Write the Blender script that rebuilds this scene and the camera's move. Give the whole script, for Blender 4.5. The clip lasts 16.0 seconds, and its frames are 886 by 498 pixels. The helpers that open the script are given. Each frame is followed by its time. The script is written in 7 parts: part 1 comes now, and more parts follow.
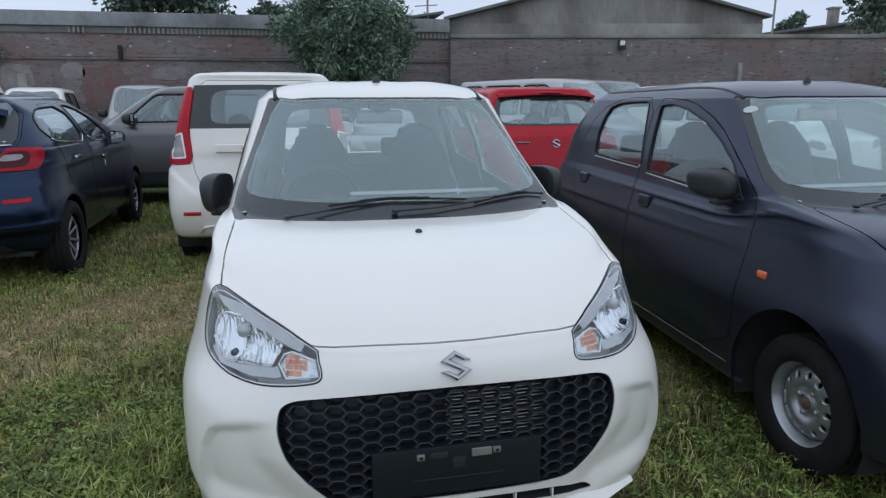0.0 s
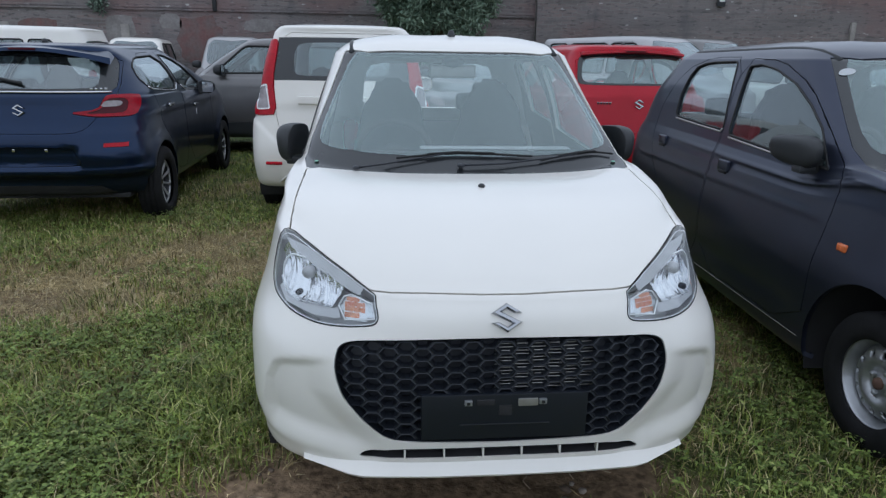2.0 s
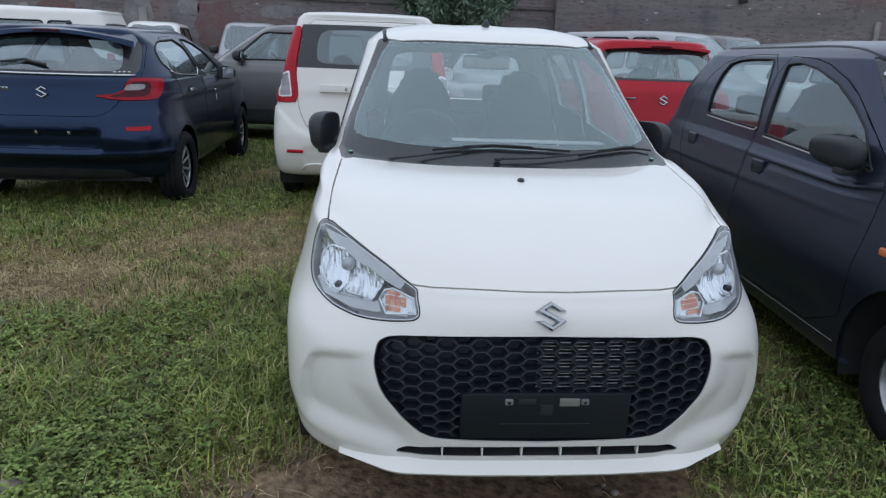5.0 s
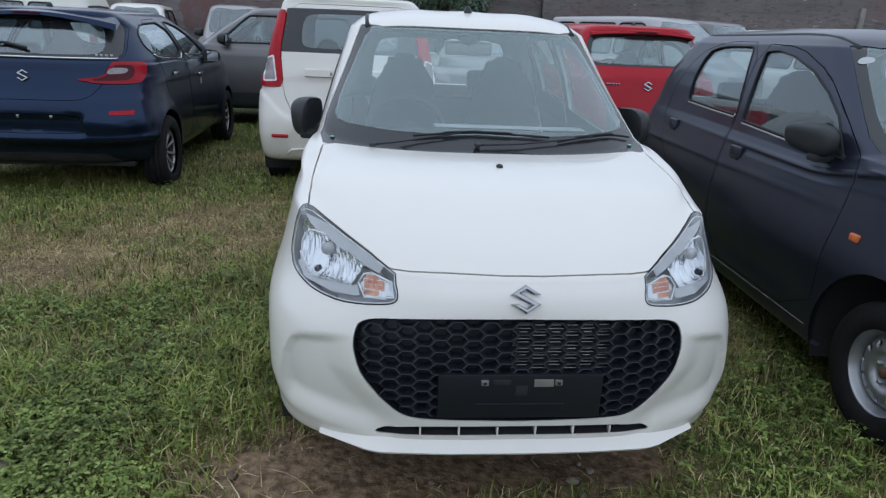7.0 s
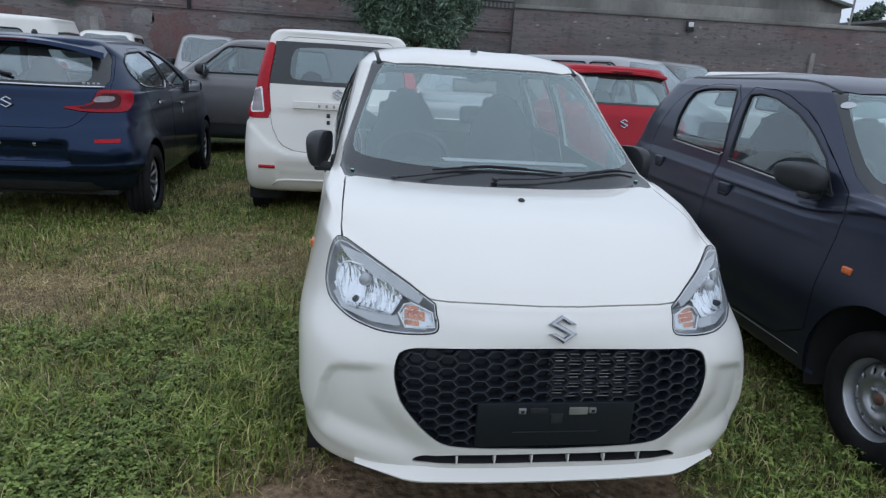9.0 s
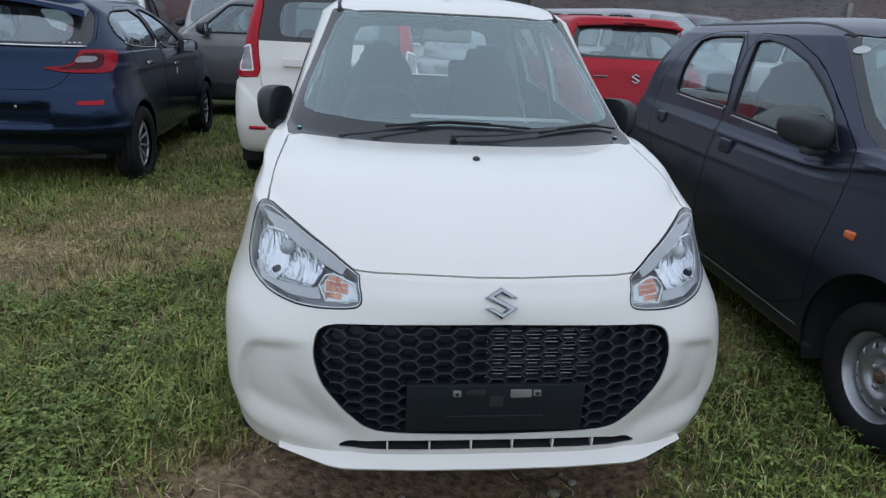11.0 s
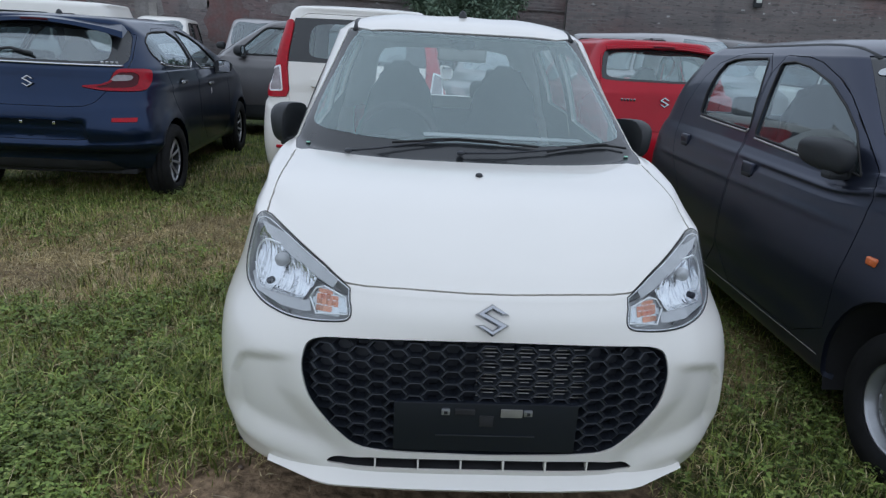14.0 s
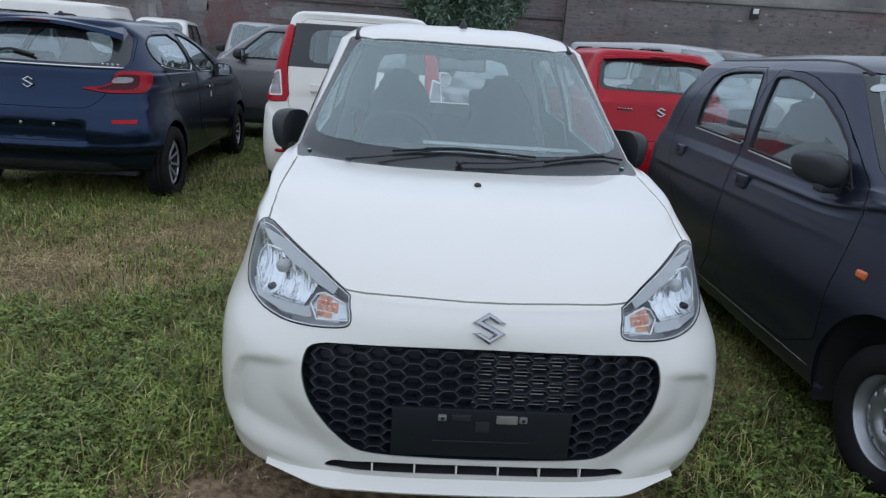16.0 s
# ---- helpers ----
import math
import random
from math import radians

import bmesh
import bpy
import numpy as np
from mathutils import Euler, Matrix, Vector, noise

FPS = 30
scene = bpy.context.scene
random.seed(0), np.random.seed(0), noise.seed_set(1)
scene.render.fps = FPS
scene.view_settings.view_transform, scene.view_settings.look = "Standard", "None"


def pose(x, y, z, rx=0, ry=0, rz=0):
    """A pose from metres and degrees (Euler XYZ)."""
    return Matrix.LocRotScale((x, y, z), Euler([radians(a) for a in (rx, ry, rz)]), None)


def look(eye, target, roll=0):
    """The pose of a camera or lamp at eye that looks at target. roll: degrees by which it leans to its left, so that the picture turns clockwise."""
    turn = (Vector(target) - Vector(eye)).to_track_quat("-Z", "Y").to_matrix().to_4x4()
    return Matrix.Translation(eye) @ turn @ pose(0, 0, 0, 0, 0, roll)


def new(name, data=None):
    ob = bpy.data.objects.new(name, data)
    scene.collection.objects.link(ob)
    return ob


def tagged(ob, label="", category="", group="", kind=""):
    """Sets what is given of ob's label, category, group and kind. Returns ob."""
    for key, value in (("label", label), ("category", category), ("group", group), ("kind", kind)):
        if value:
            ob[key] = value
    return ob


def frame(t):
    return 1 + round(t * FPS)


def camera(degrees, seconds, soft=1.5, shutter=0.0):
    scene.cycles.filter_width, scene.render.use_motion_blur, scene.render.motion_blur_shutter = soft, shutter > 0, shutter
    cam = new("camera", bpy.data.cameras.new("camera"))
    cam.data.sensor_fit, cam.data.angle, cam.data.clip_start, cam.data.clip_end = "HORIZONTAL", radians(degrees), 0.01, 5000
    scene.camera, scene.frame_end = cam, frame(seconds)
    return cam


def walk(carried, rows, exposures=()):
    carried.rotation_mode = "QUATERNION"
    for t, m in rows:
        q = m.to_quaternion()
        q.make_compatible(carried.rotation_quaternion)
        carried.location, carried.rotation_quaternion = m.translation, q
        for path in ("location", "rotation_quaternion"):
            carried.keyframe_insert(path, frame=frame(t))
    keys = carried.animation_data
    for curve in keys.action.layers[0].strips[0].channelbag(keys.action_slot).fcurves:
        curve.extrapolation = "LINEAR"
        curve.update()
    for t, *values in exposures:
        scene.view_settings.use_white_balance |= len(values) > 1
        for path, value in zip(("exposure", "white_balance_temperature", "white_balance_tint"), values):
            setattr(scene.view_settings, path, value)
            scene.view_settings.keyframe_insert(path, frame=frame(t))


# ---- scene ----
cam = camera(68.7, 16.0, 1.3)
PATH = [
    (0, (-0.366, -0.012, 1.413), (0.044, 1.895, 0.97), -0.2),
    (0.5, (-0.331, -0.03, 1.4), (-0.059, 1.899, 0.948), 0.0),
    (1, (-0.289, -0.046, 1.399), (-0.115, 1.881, 0.89), 0.7),
    (1.5, (-0.282, -0.066, 1.398), (-0.086, 1.865, 0.914), 0.8),
    (2, (-0.32, -0.062, 1.405), (-0.147, 1.848, 0.84), 0.9),
    (2.5, (-0.383, -0.048, 1.411), (-0.17, 1.877, 0.915), 1.2),
    (3, (-0.396, -0.042, 1.411), (-0.221, 1.84, 0.758), 0.6),
    (3.5, (-0.405, -0.043, 1.404), (-0.197, 1.865, 0.844), 2.4),
    (4, (-0.408, -0.039, 1.404), (-0.273, 1.876, 0.841), 1.3),
    (4.5, (-0.42, -0.024, 1.399), (-0.345, 1.888, 0.816), 1.6),
    (5, (-0.413, -0.018, 1.401), (-0.265, 1.887, 0.81), 2.2),
    (5.2, (-0.404, -0.016, 1.396), (-0.187, 1.879, 0.794), 1.6),
    (7.3, (-0.385, -0.057, 1.413), (-0.204, 1.83, 0.778), 2.6),
    (7.5, (-0.443, -0.055, 1.413), (-0.198, 1.827, 0.781), 3.6),
    (8, (-0.562, -0.064, 1.416), (-0.219, 1.798, 0.773), 3.9),
    (8.5, (-0.594, -0.061, 1.405), (-0.159, 1.766, 0.716), 5.0),
    (9, (-0.606, -0.081, 1.418), (-0.307, 1.823, 0.882), 3.8),
    (9.2, (-0.596, -0.078, 1.416), (-0.283, 1.818, 0.863), 3.9),
    (11.3, (-0.309, 0.173, 1.377), (-0.111, 2.054, 0.728), 3.3),
    (11.5, (-0.321, 0.25, 1.373), (-0.094, 2.156, 0.812), 4.9),
    (12, (-0.327, 0.394, 1.322), (-0.171, 2.336, 0.871), 3.9),
    (12.5, (-0.158, 0.414, 1.266), (-0.119, 2.317, 0.653), 2.3),
    (13, (-0.088, 0.388, 1.29), (-0.066, 2.25, 0.562), -1.6),
    (13.5, (-0.169, 0.196, 1.332), (-0.012, 2.118, 0.801), 0.6),
    (14, (-0.215, 0.083, 1.362), (-0.103, 1.992, 0.775), 3.2),
    (14.5, (-0.226, 0.056, 1.376), (-0.138, 1.974, 0.814), 3.4),
    (15, (-0.226, 0.057, 1.376), (-0.124, 1.972, 0.808), 4.0),
    (15.5, (-0.218, 0.061, 1.377), (-0.093, 1.975, 0.81), 3.9),
    (16, (-0.226, 0.055, 1.382), (-0.101, 1.967, 0.809), 4.1),
]
EXPOSURE = [(0, 0.27), (0.3, 0.2), (0.5, 0.17), (0.8, 0.24), (1.2, 0.3), (9.2, 0.31), (11.4, 0.24), (12.0, 0.11), (12.6, 0.02), (13.0, -0.07), (13.5, 0.12), (14.2, 0.26), (16, 0.28)]
walk(cam, [(t, look(eye, target, roll)) for t, eye, target, roll in PATH], [(t, e, 5650, 9) for t, e in EXPOSURE])

# ---- world, sun, exposure ----
world = bpy.data.worlds.new("overcast_sky")
scene.world = world
world.use_nodes = True
wn, wl = world.node_tree.nodes, world.node_tree.links
sky = wn.new("ShaderNodeTexSky")
sky.sky_type = "NISHITA"
sky.sun_disc = False
sky.sun_elevation, sky.sun_rotation = radians(76), radians(200)
sky.air_density, sky.dust_density = 1.0, 3.0
grey = wn.new("ShaderNodeHueSaturation")
grey.inputs["Saturation"].default_value = 0.16
wl.new(sky.outputs[0], grey.inputs["Color"])
cloud = wn.new("ShaderNodeTexNoise")
cloud.inputs["Scale"].default_value = 2.5
cloud.inputs["Detail"].default_value = 5
veil = wn.new("ShaderNodeMapRange")
veil.inputs["To Min"].default_value, veil.inputs["To Max"].default_value = 0.82, 1.15
wl.new(cloud.outputs["Fac"], veil.inputs["Value"])
even = wn.new("ShaderNodeMix")
even.data_type = "RGBA"
even.inputs["Factor"].default_value = 0.93
even.inputs["B"].default_value = (7.15, 7.5, 8.1, 1)
wl.new(grey.outputs[0], even.inputs["A"])
dim = wn.new("ShaderNodeVectorMath")
dim.operation = "SCALE"
wl.new(even.outputs["Result"], dim.inputs[0])
wl.new(veil.outputs[0], dim.inputs["Scale"])
wl.new(dim.outputs[0], wn["Background"].inputs["Color"])
wn["Background"].inputs["Strength"].default_value = 0.085
sun = new("sun", bpy.data.lights.new("sun", "SUN"))
sun.data.energy, sun.data.angle, sun.data.color = 0.5, radians(150), (1.0, 0.96, 0.89)
sun.matrix_world = look((0, 0, 30), (2, 7, 0))

# ---- materials ----
def material(name, colour, rough=0.5, metal=0.0, coat=0.0, var=0.0, scale=6.0, fine=0.0, fine_scale=120.0, bump=0.0, spec=0.5, second=None, stretch=None):
    """Principled surface with two scales of variation and fine relief, in metres."""
    m = bpy.data.materials.new(name)
    m.use_nodes = True
    n, l = m.node_tree.nodes, m.node_tree.links
    b = n["Principled BSDF"]
    b.inputs["Roughness"].default_value, b.inputs["Metallic"].default_value = rough, metal
    b.inputs["Coat Weight"].default_value, b.inputs["Coat Roughness"].default_value = coat, 0.03
    b.inputs["Specular IOR Level"].default_value = spec
    b.inputs["Base Color"].default_value = (*colour, 1)
    if var or fine or bump or second:
        co = n.new("ShaderNodeTexCoord")
        vec = co.outputs["Object"]
        if stretch:
            mp = n.new("ShaderNodeMapping")
            mp.inputs["Scale"].default_value = stretch
            l.new(vec, mp.inputs["Vector"])
            vec = mp.outputs[0]
        big, small = n.new("ShaderNodeTexNoise"), n.new("ShaderNodeTexNoise")
        big.inputs["Scale"].default_value, small.inputs["Scale"].default_value = scale, fine_scale
        big.inputs["Detail"].default_value, small.inputs["Detail"].default_value = 5, 3
        l.new(vec, big.inputs["Vector"]), l.new(vec, small.inputs["Vector"])
        ramp = n.new("ShaderNodeMapRange")
        ramp.inputs["From Min"].default_value, ramp.inputs["From Max"].default_value = 0.3, 0.7
        l.new(big.outputs["Fac"], ramp.inputs["Value"])
        mix = n.new("ShaderNodeMix")
        mix.data_type = "RGBA"
        l.new(ramp.outputs[0], mix.inputs["Factor"])
        lo = second or [c * (1 - var) for c in colour]
        hi = colour if second else [min(1, c * (1 + var)) for c in colour]
        mix.inputs["A"].default_value, mix.inputs["B"].default_value = (*lo, 1), (*hi, 1)
        out = mix.outputs["Result"]
        if fine:
            f = n.new("ShaderNodeMapRange")
            f.inputs["To Min"].default_value, f.inputs["To Max"].default_value = 1 - fine, 1 + fine
            l.new(small.outputs["Fac"], f.inputs["Value"])
            sc = n.new("ShaderNodeVectorMath")
            sc.operation = "SCALE"
            l.new(out, sc.inputs[0]), l.new(f.outputs[0], sc.inputs["Scale"])
            out = sc.outputs[0]
        l.new(out, b.inputs["Base Color"])
        rr = n.new("ShaderNodeMapRange")
        rr.inputs["To Min"].default_value, rr.inputs["To Max"].default_value = max(0, rough - 0.06), min(1, rough + 0.06)
        l.new(big.outputs["Fac"], rr.inputs["Value"]), l.new(rr.outputs[0], b.inputs["Roughness"])
        if bump:
            bp = n.new("ShaderNodeBump")
            bp.inputs["Strength"].default_value, bp.inputs["Distance"].default_value = 0.6, bump
            l.new(small.outputs["Fac"], bp.inputs["Height"]), l.new(bp.outputs[0], b.inputs["Normal"])
    return m


def glass_material(name, tint, gloss_tint=(1, 1, 1), mirror=0.1, rough=0.02, haze=0.0):
    """Thin pane: lets light straight through, tinted, and mirrors more towards grazing."""
    m = bpy.data.materials.new(name)
    m.use_nodes = True
    n, l = m.node_tree.nodes, m.node_tree.links
    n.clear()
    tr, gl, mx, lw, out = (n.new("ShaderNode" + k) for k in ("BsdfTransparent", "BsdfGlossy", "MixShader", "LayerWeight", "OutputMaterial"))
    tr.inputs[0].default_value, gl.inputs["Color"].default_value = (*tint, 1), (*gloss_tint, 1)
    gl.inputs["Roughness"].default_value, lw.inputs["Blend"].default_value = rough, 0.5
    pw, ad = n.new("ShaderNodeMath"), n.new("ShaderNodeMath")
    pw.operation, ad.operation = "POWER", "MULTIPLY_ADD"
    pw.inputs[1].default_value, ad.inputs[1].default_value, ad.inputs[2].default_value = 4.0, 1 - mirror, mirror
    l.new(lw.outputs["Facing"], pw.inputs[0]), l.new(pw.outputs[0], ad.inputs[0])
    l.new(ad.outputs[0], mx.inputs[0]), l.new(tr.outputs[0], mx.inputs[1]), l.new(gl.outputs[0], mx.inputs[2])
    df, m2 = n.new("ShaderNodeBsdfDiffuse"), n.new("ShaderNodeMixShader")
    df.inputs[0].default_value = (0.7, 0.76, 0.79, 1)
    dust = n.new("ShaderNodeTexNoise")
    dust.inputs["Scale"].default_value, dust.inputs["Detail"].default_value = 5, 6
    mr = n.new("ShaderNodeMapRange")
    mr.inputs["To Min"].default_value, mr.inputs["To Max"].default_value = 0.5 * haze, 1.5 * haze
    co = n.new("ShaderNodeTexCoord")
    l.new(co.outputs["Object"], dust.inputs["Vector"]), l.new(dust.outputs["Fac"], mr.inputs["Value"])
    l.new(mr.outputs[0], m2.inputs[0]), l.new(mx.outputs[0], m2.inputs[1]), l.new(df.outputs[0], m2.inputs[2])
    l.new(m2.outputs[0], out.inputs[0])
    return m


WHITE = material("white_paint", (0.82, 0.79, 0.735), 0.32, coat=0.6, var=0.015, scale=3, fine=0.01, fine_scale=300)
DARK = material("granite_grey_paint", (0.036, 0.042, 0.068), 0.32, metal=0.7, coat=0.5, var=0.08, scale=4, fine=0.12, fine_scale=900)
BLUE = material("midnight_blue_paint", (0.0082, 0.0205, 0.055), 0.3, metal=0.85, coat=0.6, var=0.06, scale=4, fine=0.1, fine_scale=900)
for paint_, soft_ in ((DARK, 0.1), (BLUE, 0.05)):
    paint_.node_tree.nodes["Principled BSDF"].inputs["Coat IOR"].default_value = 1.35
    paint_.node_tree.nodes["Principled BSDF"].inputs["Coat Roughness"].default_value = soft_
RED = material("red_paint", (0.4, 0.004, 0.018), 0.4, coat=0.35, spec=0.15, var=0.04, scale=4)
GREY = material("grey_metallic_paint", (0.14, 0.135, 0.135), 0.35, metal=0.55, coat=0.7, var=0.05, scale=4, fine=0.08, fine_scale=900)
SILVER = material("silver_paint", (0.36, 0.355, 0.36), 0.35, metal=0.5, coat=0.6, var=0.04, scale=4)
PLASTIC = material("black_plastic", (0.023, 0.025, 0.028), 0.5, var=0.12, scale=20, fine=0.15, fine_scale=700, bump=0.0006)
MESHBLACK = material("grille_black", (0.0155, 0.0185, 0.0255), 0.48, spec=0.4, var=0.15, scale=25, fine=0.1, fine_scale=500)
GLOSSBLACK = material("gloss_black", (0.01, 0.0125, 0.019), 0.38, coat=0.1, var=0.05)
FRIT = material("black_frit", (0.019, 0.021, 0.023), 0.25, coat=0.3, var=0.05)
RUBBER = material("tyre_rubber", (0.0155, 0.0155, 0.0165), 0.85, spec=0.2, var=0.25, scale=18, fine=0.2, fine_scale=300, bump=0.001)
SEAL = material("rubber_seal", (0.012, 0.012, 0.012), 0.6, var=0.1)
LINER = material("wheel_well_liner", (0.02, 0.02, 0.022), 0.8, var=0.3, scale=10)
STEEL = material("silver_steel_wheel", (0.42, 0.43, 0.45), 0.38, metal=0.75, var=0.12, scale=14, fine=0.08, fine_scale=250)
ALLOY = material("machined_alloy", (0.5, 0.5, 0.52), 0.35, metal=0.5, var=0.06)
BADGE = material("badge_chrome", (0.4, 0.41, 0.43), 0.15, metal=1.0, var=0.05)
CHROME = material("chrome", (0.62, 0.63, 0.65), 0.1, metal=1.0, var=0.03)
REFLECTOR = material("lamp_reflector", (0.72, 0.73, 0.74), 0.3, metal=0.8, var=0.06, scale=30, fine=0.05, fine_scale=120, bump=0.0015, stretch=(4, 1, 0.5))
LAMPGREY = material("lamp_bezel", (0.36, 0.347, 0.33), 0.34, metal=0.5, var=0.1, scale=20)
LAMPLEDGE = material("lamp_ledge", (0.43, 0.43, 0.435), 0.3, metal=0.2, coat=0.3, var=0.08, scale=20)
LAMPBOX = material("pale_lamp_housing", (0.88, 0.89, 0.9), 0.35, metal=0.1, var=0.15, scale=30, fine=0.1, fine_scale=200)
AMBER = material("amber_lens", (0.66, 0.16, 0.045), 0.25, coat=0.4, var=0.15, scale=60)
PALEAMBER = material("pale_amber_reflector", (0.82, 0.38, 0.2), 0.25, metal=0.35, second=(0.62, 0.15, 0.06), scale=45, fine=0.2, fine_scale=160)
REDLENS = material("red_lens", (0.4, 0.004, 0.015), 0.3, coat=0.1, spec=0.2, var=0.15, scale=30)
RUBY = material("ruby_lens", (0.3, 0.003, 0.014), 0.3, coat=0.1, spec=0.2, var=0.2, scale=25)
DEEPRED = material("smoked_red_lens", (0.06, 0.002, 0.007), 0.3, coat=0.1, spec=0.2, var=0.15, scale=30)
CLEARLENS = material("milky_clear_lens", (0.3, 0.27, 0.28), 0.2, coat=0.3, var=0.15, scale=40)
CLOTH = material("dark_seat_cloth", (0.016, 0.017, 0.02), 0.9, var=0.2, scale=12)
TRIM = material("dash_plastic", (0.03, 0.03, 0.032), 0.6, var=0.12, scale=14, fine=0.1, fine_scale=400)
HEADLINER = material("grey_headliner", (0.5, 0.5, 0.48), 0.9, var=0.08, scale=10)
DOT = material("green_dot", (0.3, 0.6, 0.45), 0.5, var=0.05)
PAPER = material("paper", (0.5, 0.52, 0.53), 0.7, var=0.06)
WSGLASS = glass_material("windscreen_glass", (0.93, 0.97, 0.97), (0.84, 1.0, 1.0), mirror=0.19, haze=0.022)
CLEARGLASS = glass_material("clear_rear_glass", (0.93, 0.97, 0.97), mirror=0.05, haze=0.01)
SIDEGLASS = glass_material("side_glass", (0.52, 0.63, 0.63), (0.88, 0.98, 1.0), mirror=0.14, haze=0.025)
DARKGLASS = glass_material("tinted_glass", (0.42, 0.5, 0.53), (0.88, 0.97, 1.0), mirror=0.19, haze=0.02)
RUST = material("rusty_hub", (0.12, 0.068, 0.048), 0.8, var=0.4, scale=40, fine=0.2, fine_scale=300)
MIRRORED = material("mirrored_lamp_bowl", (0.74, 0.75, 0.77), 0.22, metal=1.0, var=0.05, scale=30)
LENS = glass_material("headlamp_lens", (0.95, 0.97, 0.98), mirror=0.05)

# ---- mesh helpers ----
from mathutils.geometry import delaunay_2d_cdt


def mesh_of(verts, faces, smooth=True):
    me = bpy.data.meshes.new("mesh")
    me.from_pydata([tuple(map(float, v)) for v in verts], [], [tuple(map(int, f)) for f in faces])
    if smooth:
        me.shade_smooth()
    me.update()
    return me


def from_bm(bm, smooth=True):
    bmesh.ops.recalc_face_normals(bm, faces=bm.faces[:])
    me = bpy.data.meshes.new("mesh")
    bm.to_mesh(me)
    bm.free()
    if smooth:
        me.shade_smooth()
    return me


def part(name, me, mat, parent=None, label=""):
    """One mesh object under a thing or a part."""
    ob = new(name, me)
    me.name = name
    me.materials.append(mat)
    ob.parent = parent
    return tagged(ob, label)


def joined(*meshes):
    bm = bmesh.new()
    for me in meshes:
        bm.from_mesh(me)
        bpy.data.meshes.remove(me)
    me = bpy.data.meshes.new("mesh")
    bm.to_mesh(me)
    bm.free()
    return me


def moved(me, m):
    me.transform(m)
    if m.determinant() < 0:
        me.flip_normals()
    return me


def box(x, y, z, sx, sy, sz, r=0.01, seg=2, smooth=True):
    """Rounded block, by its middle and full sizes."""
    bm = bmesh.new()
    bmesh.ops.create_cube(bm, size=1, matrix=Matrix.Translation((x, y, z)) @ Matrix.Diagonal((sx, sy, sz, 1)))
    if r:
        bmesh.ops.bevel(bm, geom=bm.edges[:], offset=min(r, 0.45 * min(sx, sy, sz)), segments=seg, affect="EDGES", profile=0.6)
    me = from_bm(bm, False)
    if smooth and r:
        me.shade_smooth()
        me.set_sharp_from_angle(angle=radians(50))
    return me


def ball(x, y, z, sx, sy, sz, u=20, v=12):
    bm = bmesh.new()
    bmesh.ops.create_uvsphere(bm, u_segments=u, v_segments=v, radius=1, matrix=Matrix.Translation((x, y, z)) @ Matrix.Diagonal((sx, sy, sz, 1)))
    return from_bm(bm)


def tube(points, radius, n=8, taper=None):
    pts = [Vector(points[0])]
    for p in points[1:]:
        if (Vector(p) - pts[-1]).length > 0.3 * radius:
            pts.append(Vector(p))
    verts, faces = [], []
    d0 = (pts[1] - pts[0]).normalized()
    a = d0.orthogonal().normalized() if abs(d0.z) > 0.9 else d0.cross(Vector((0, 0, 1))).normalized()
    for i, p in enumerate(pts):
        d = (pts[min(i + 1, len(pts) - 1)] - pts[max(i - 1, 0)]).normalized()
        a = (a - d * a.dot(d)).normalized()
        b = d.cross(a)
        r = radius if taper is None else radius + (taper - radius) * i / (len(pts) - 1)
        verts += [p + a * (r * math.cos(2 * math.pi * k / n)) + b * (r * math.sin(2 * math.pi * k / n)) for k in range(n)]
    for i in range(len(pts) - 1):
        faces += [(i * n + k, i * n + (k + 1) % n, (i + 1) * n + (k + 1) % n, (i + 1) * n + k) for k in range(n)]
    faces += [tuple(range(n - 1, -1, -1)), tuple(range((len(pts) - 1) * n, len(pts) * n))]
    return mesh_of(verts, faces)


def lathe(profile, n=40):
    """Turned round the x axis: profile rows of (x, radius)."""
    verts, faces, k = [], [], len(profile)
    for i in range(n):
        a = 2 * math.pi * i / n
        verts += [(x, r * math.cos(a), r * math.sin(a)) for x, r in profile]
    for i in range(n):
        j = (i + 1) % n
        faces += [(i * k + q, i * k + q + 1, j * k + q + 1, j * k + q) for q in range(k - 1)]
    bm = bmesh.new()
    bm.from_mesh(mesh_of(verts, faces))
    bmesh.ops.remove_doubles(bm, verts=bm.verts[:], dist=1e-5)
    return from_bm(bm)


def slab(outline, depth, r=0.0, y=0.0):
    """Plate with an outline in x, z, its front face at y and its back depth behind it."""
    n = len(outline)
    bm = bmesh.new()
    a = [bm.verts.new((x, y, z)) for x, z in outline]
    b = [bm.verts.new((x, y + depth, z)) for x, z in outline]
    bm.faces.new(a), bm.faces.new(b[::-1])
    for i in range(n):
        bm.faces.new((a[i], b[i], b[(i + 1) % n], a[(i + 1) % n]))
    if r:
        bmesh.ops.bevel(bm, geom=bm.edges[:], offset=r, segments=2, affect="EDGES")
    return from_bm(bm, False)


# ---- car shells: rings of plan outlines from sill to roof ----
def ring(z, yf, lf, nf, w, yr, lr, nr, w2=None, sharp=False):
    """z: knots (y, height). yf, lf, nf: the front's middle, depth and squareness; the same behind; w: half width ahead, w2 behind."""
    return dict(z=z, yf=yf, lf=lf, nf=nf, w=w, yr=yr, lr=lr, nr=nr, w2=w if w2 is None else w2, sharp=sharp)


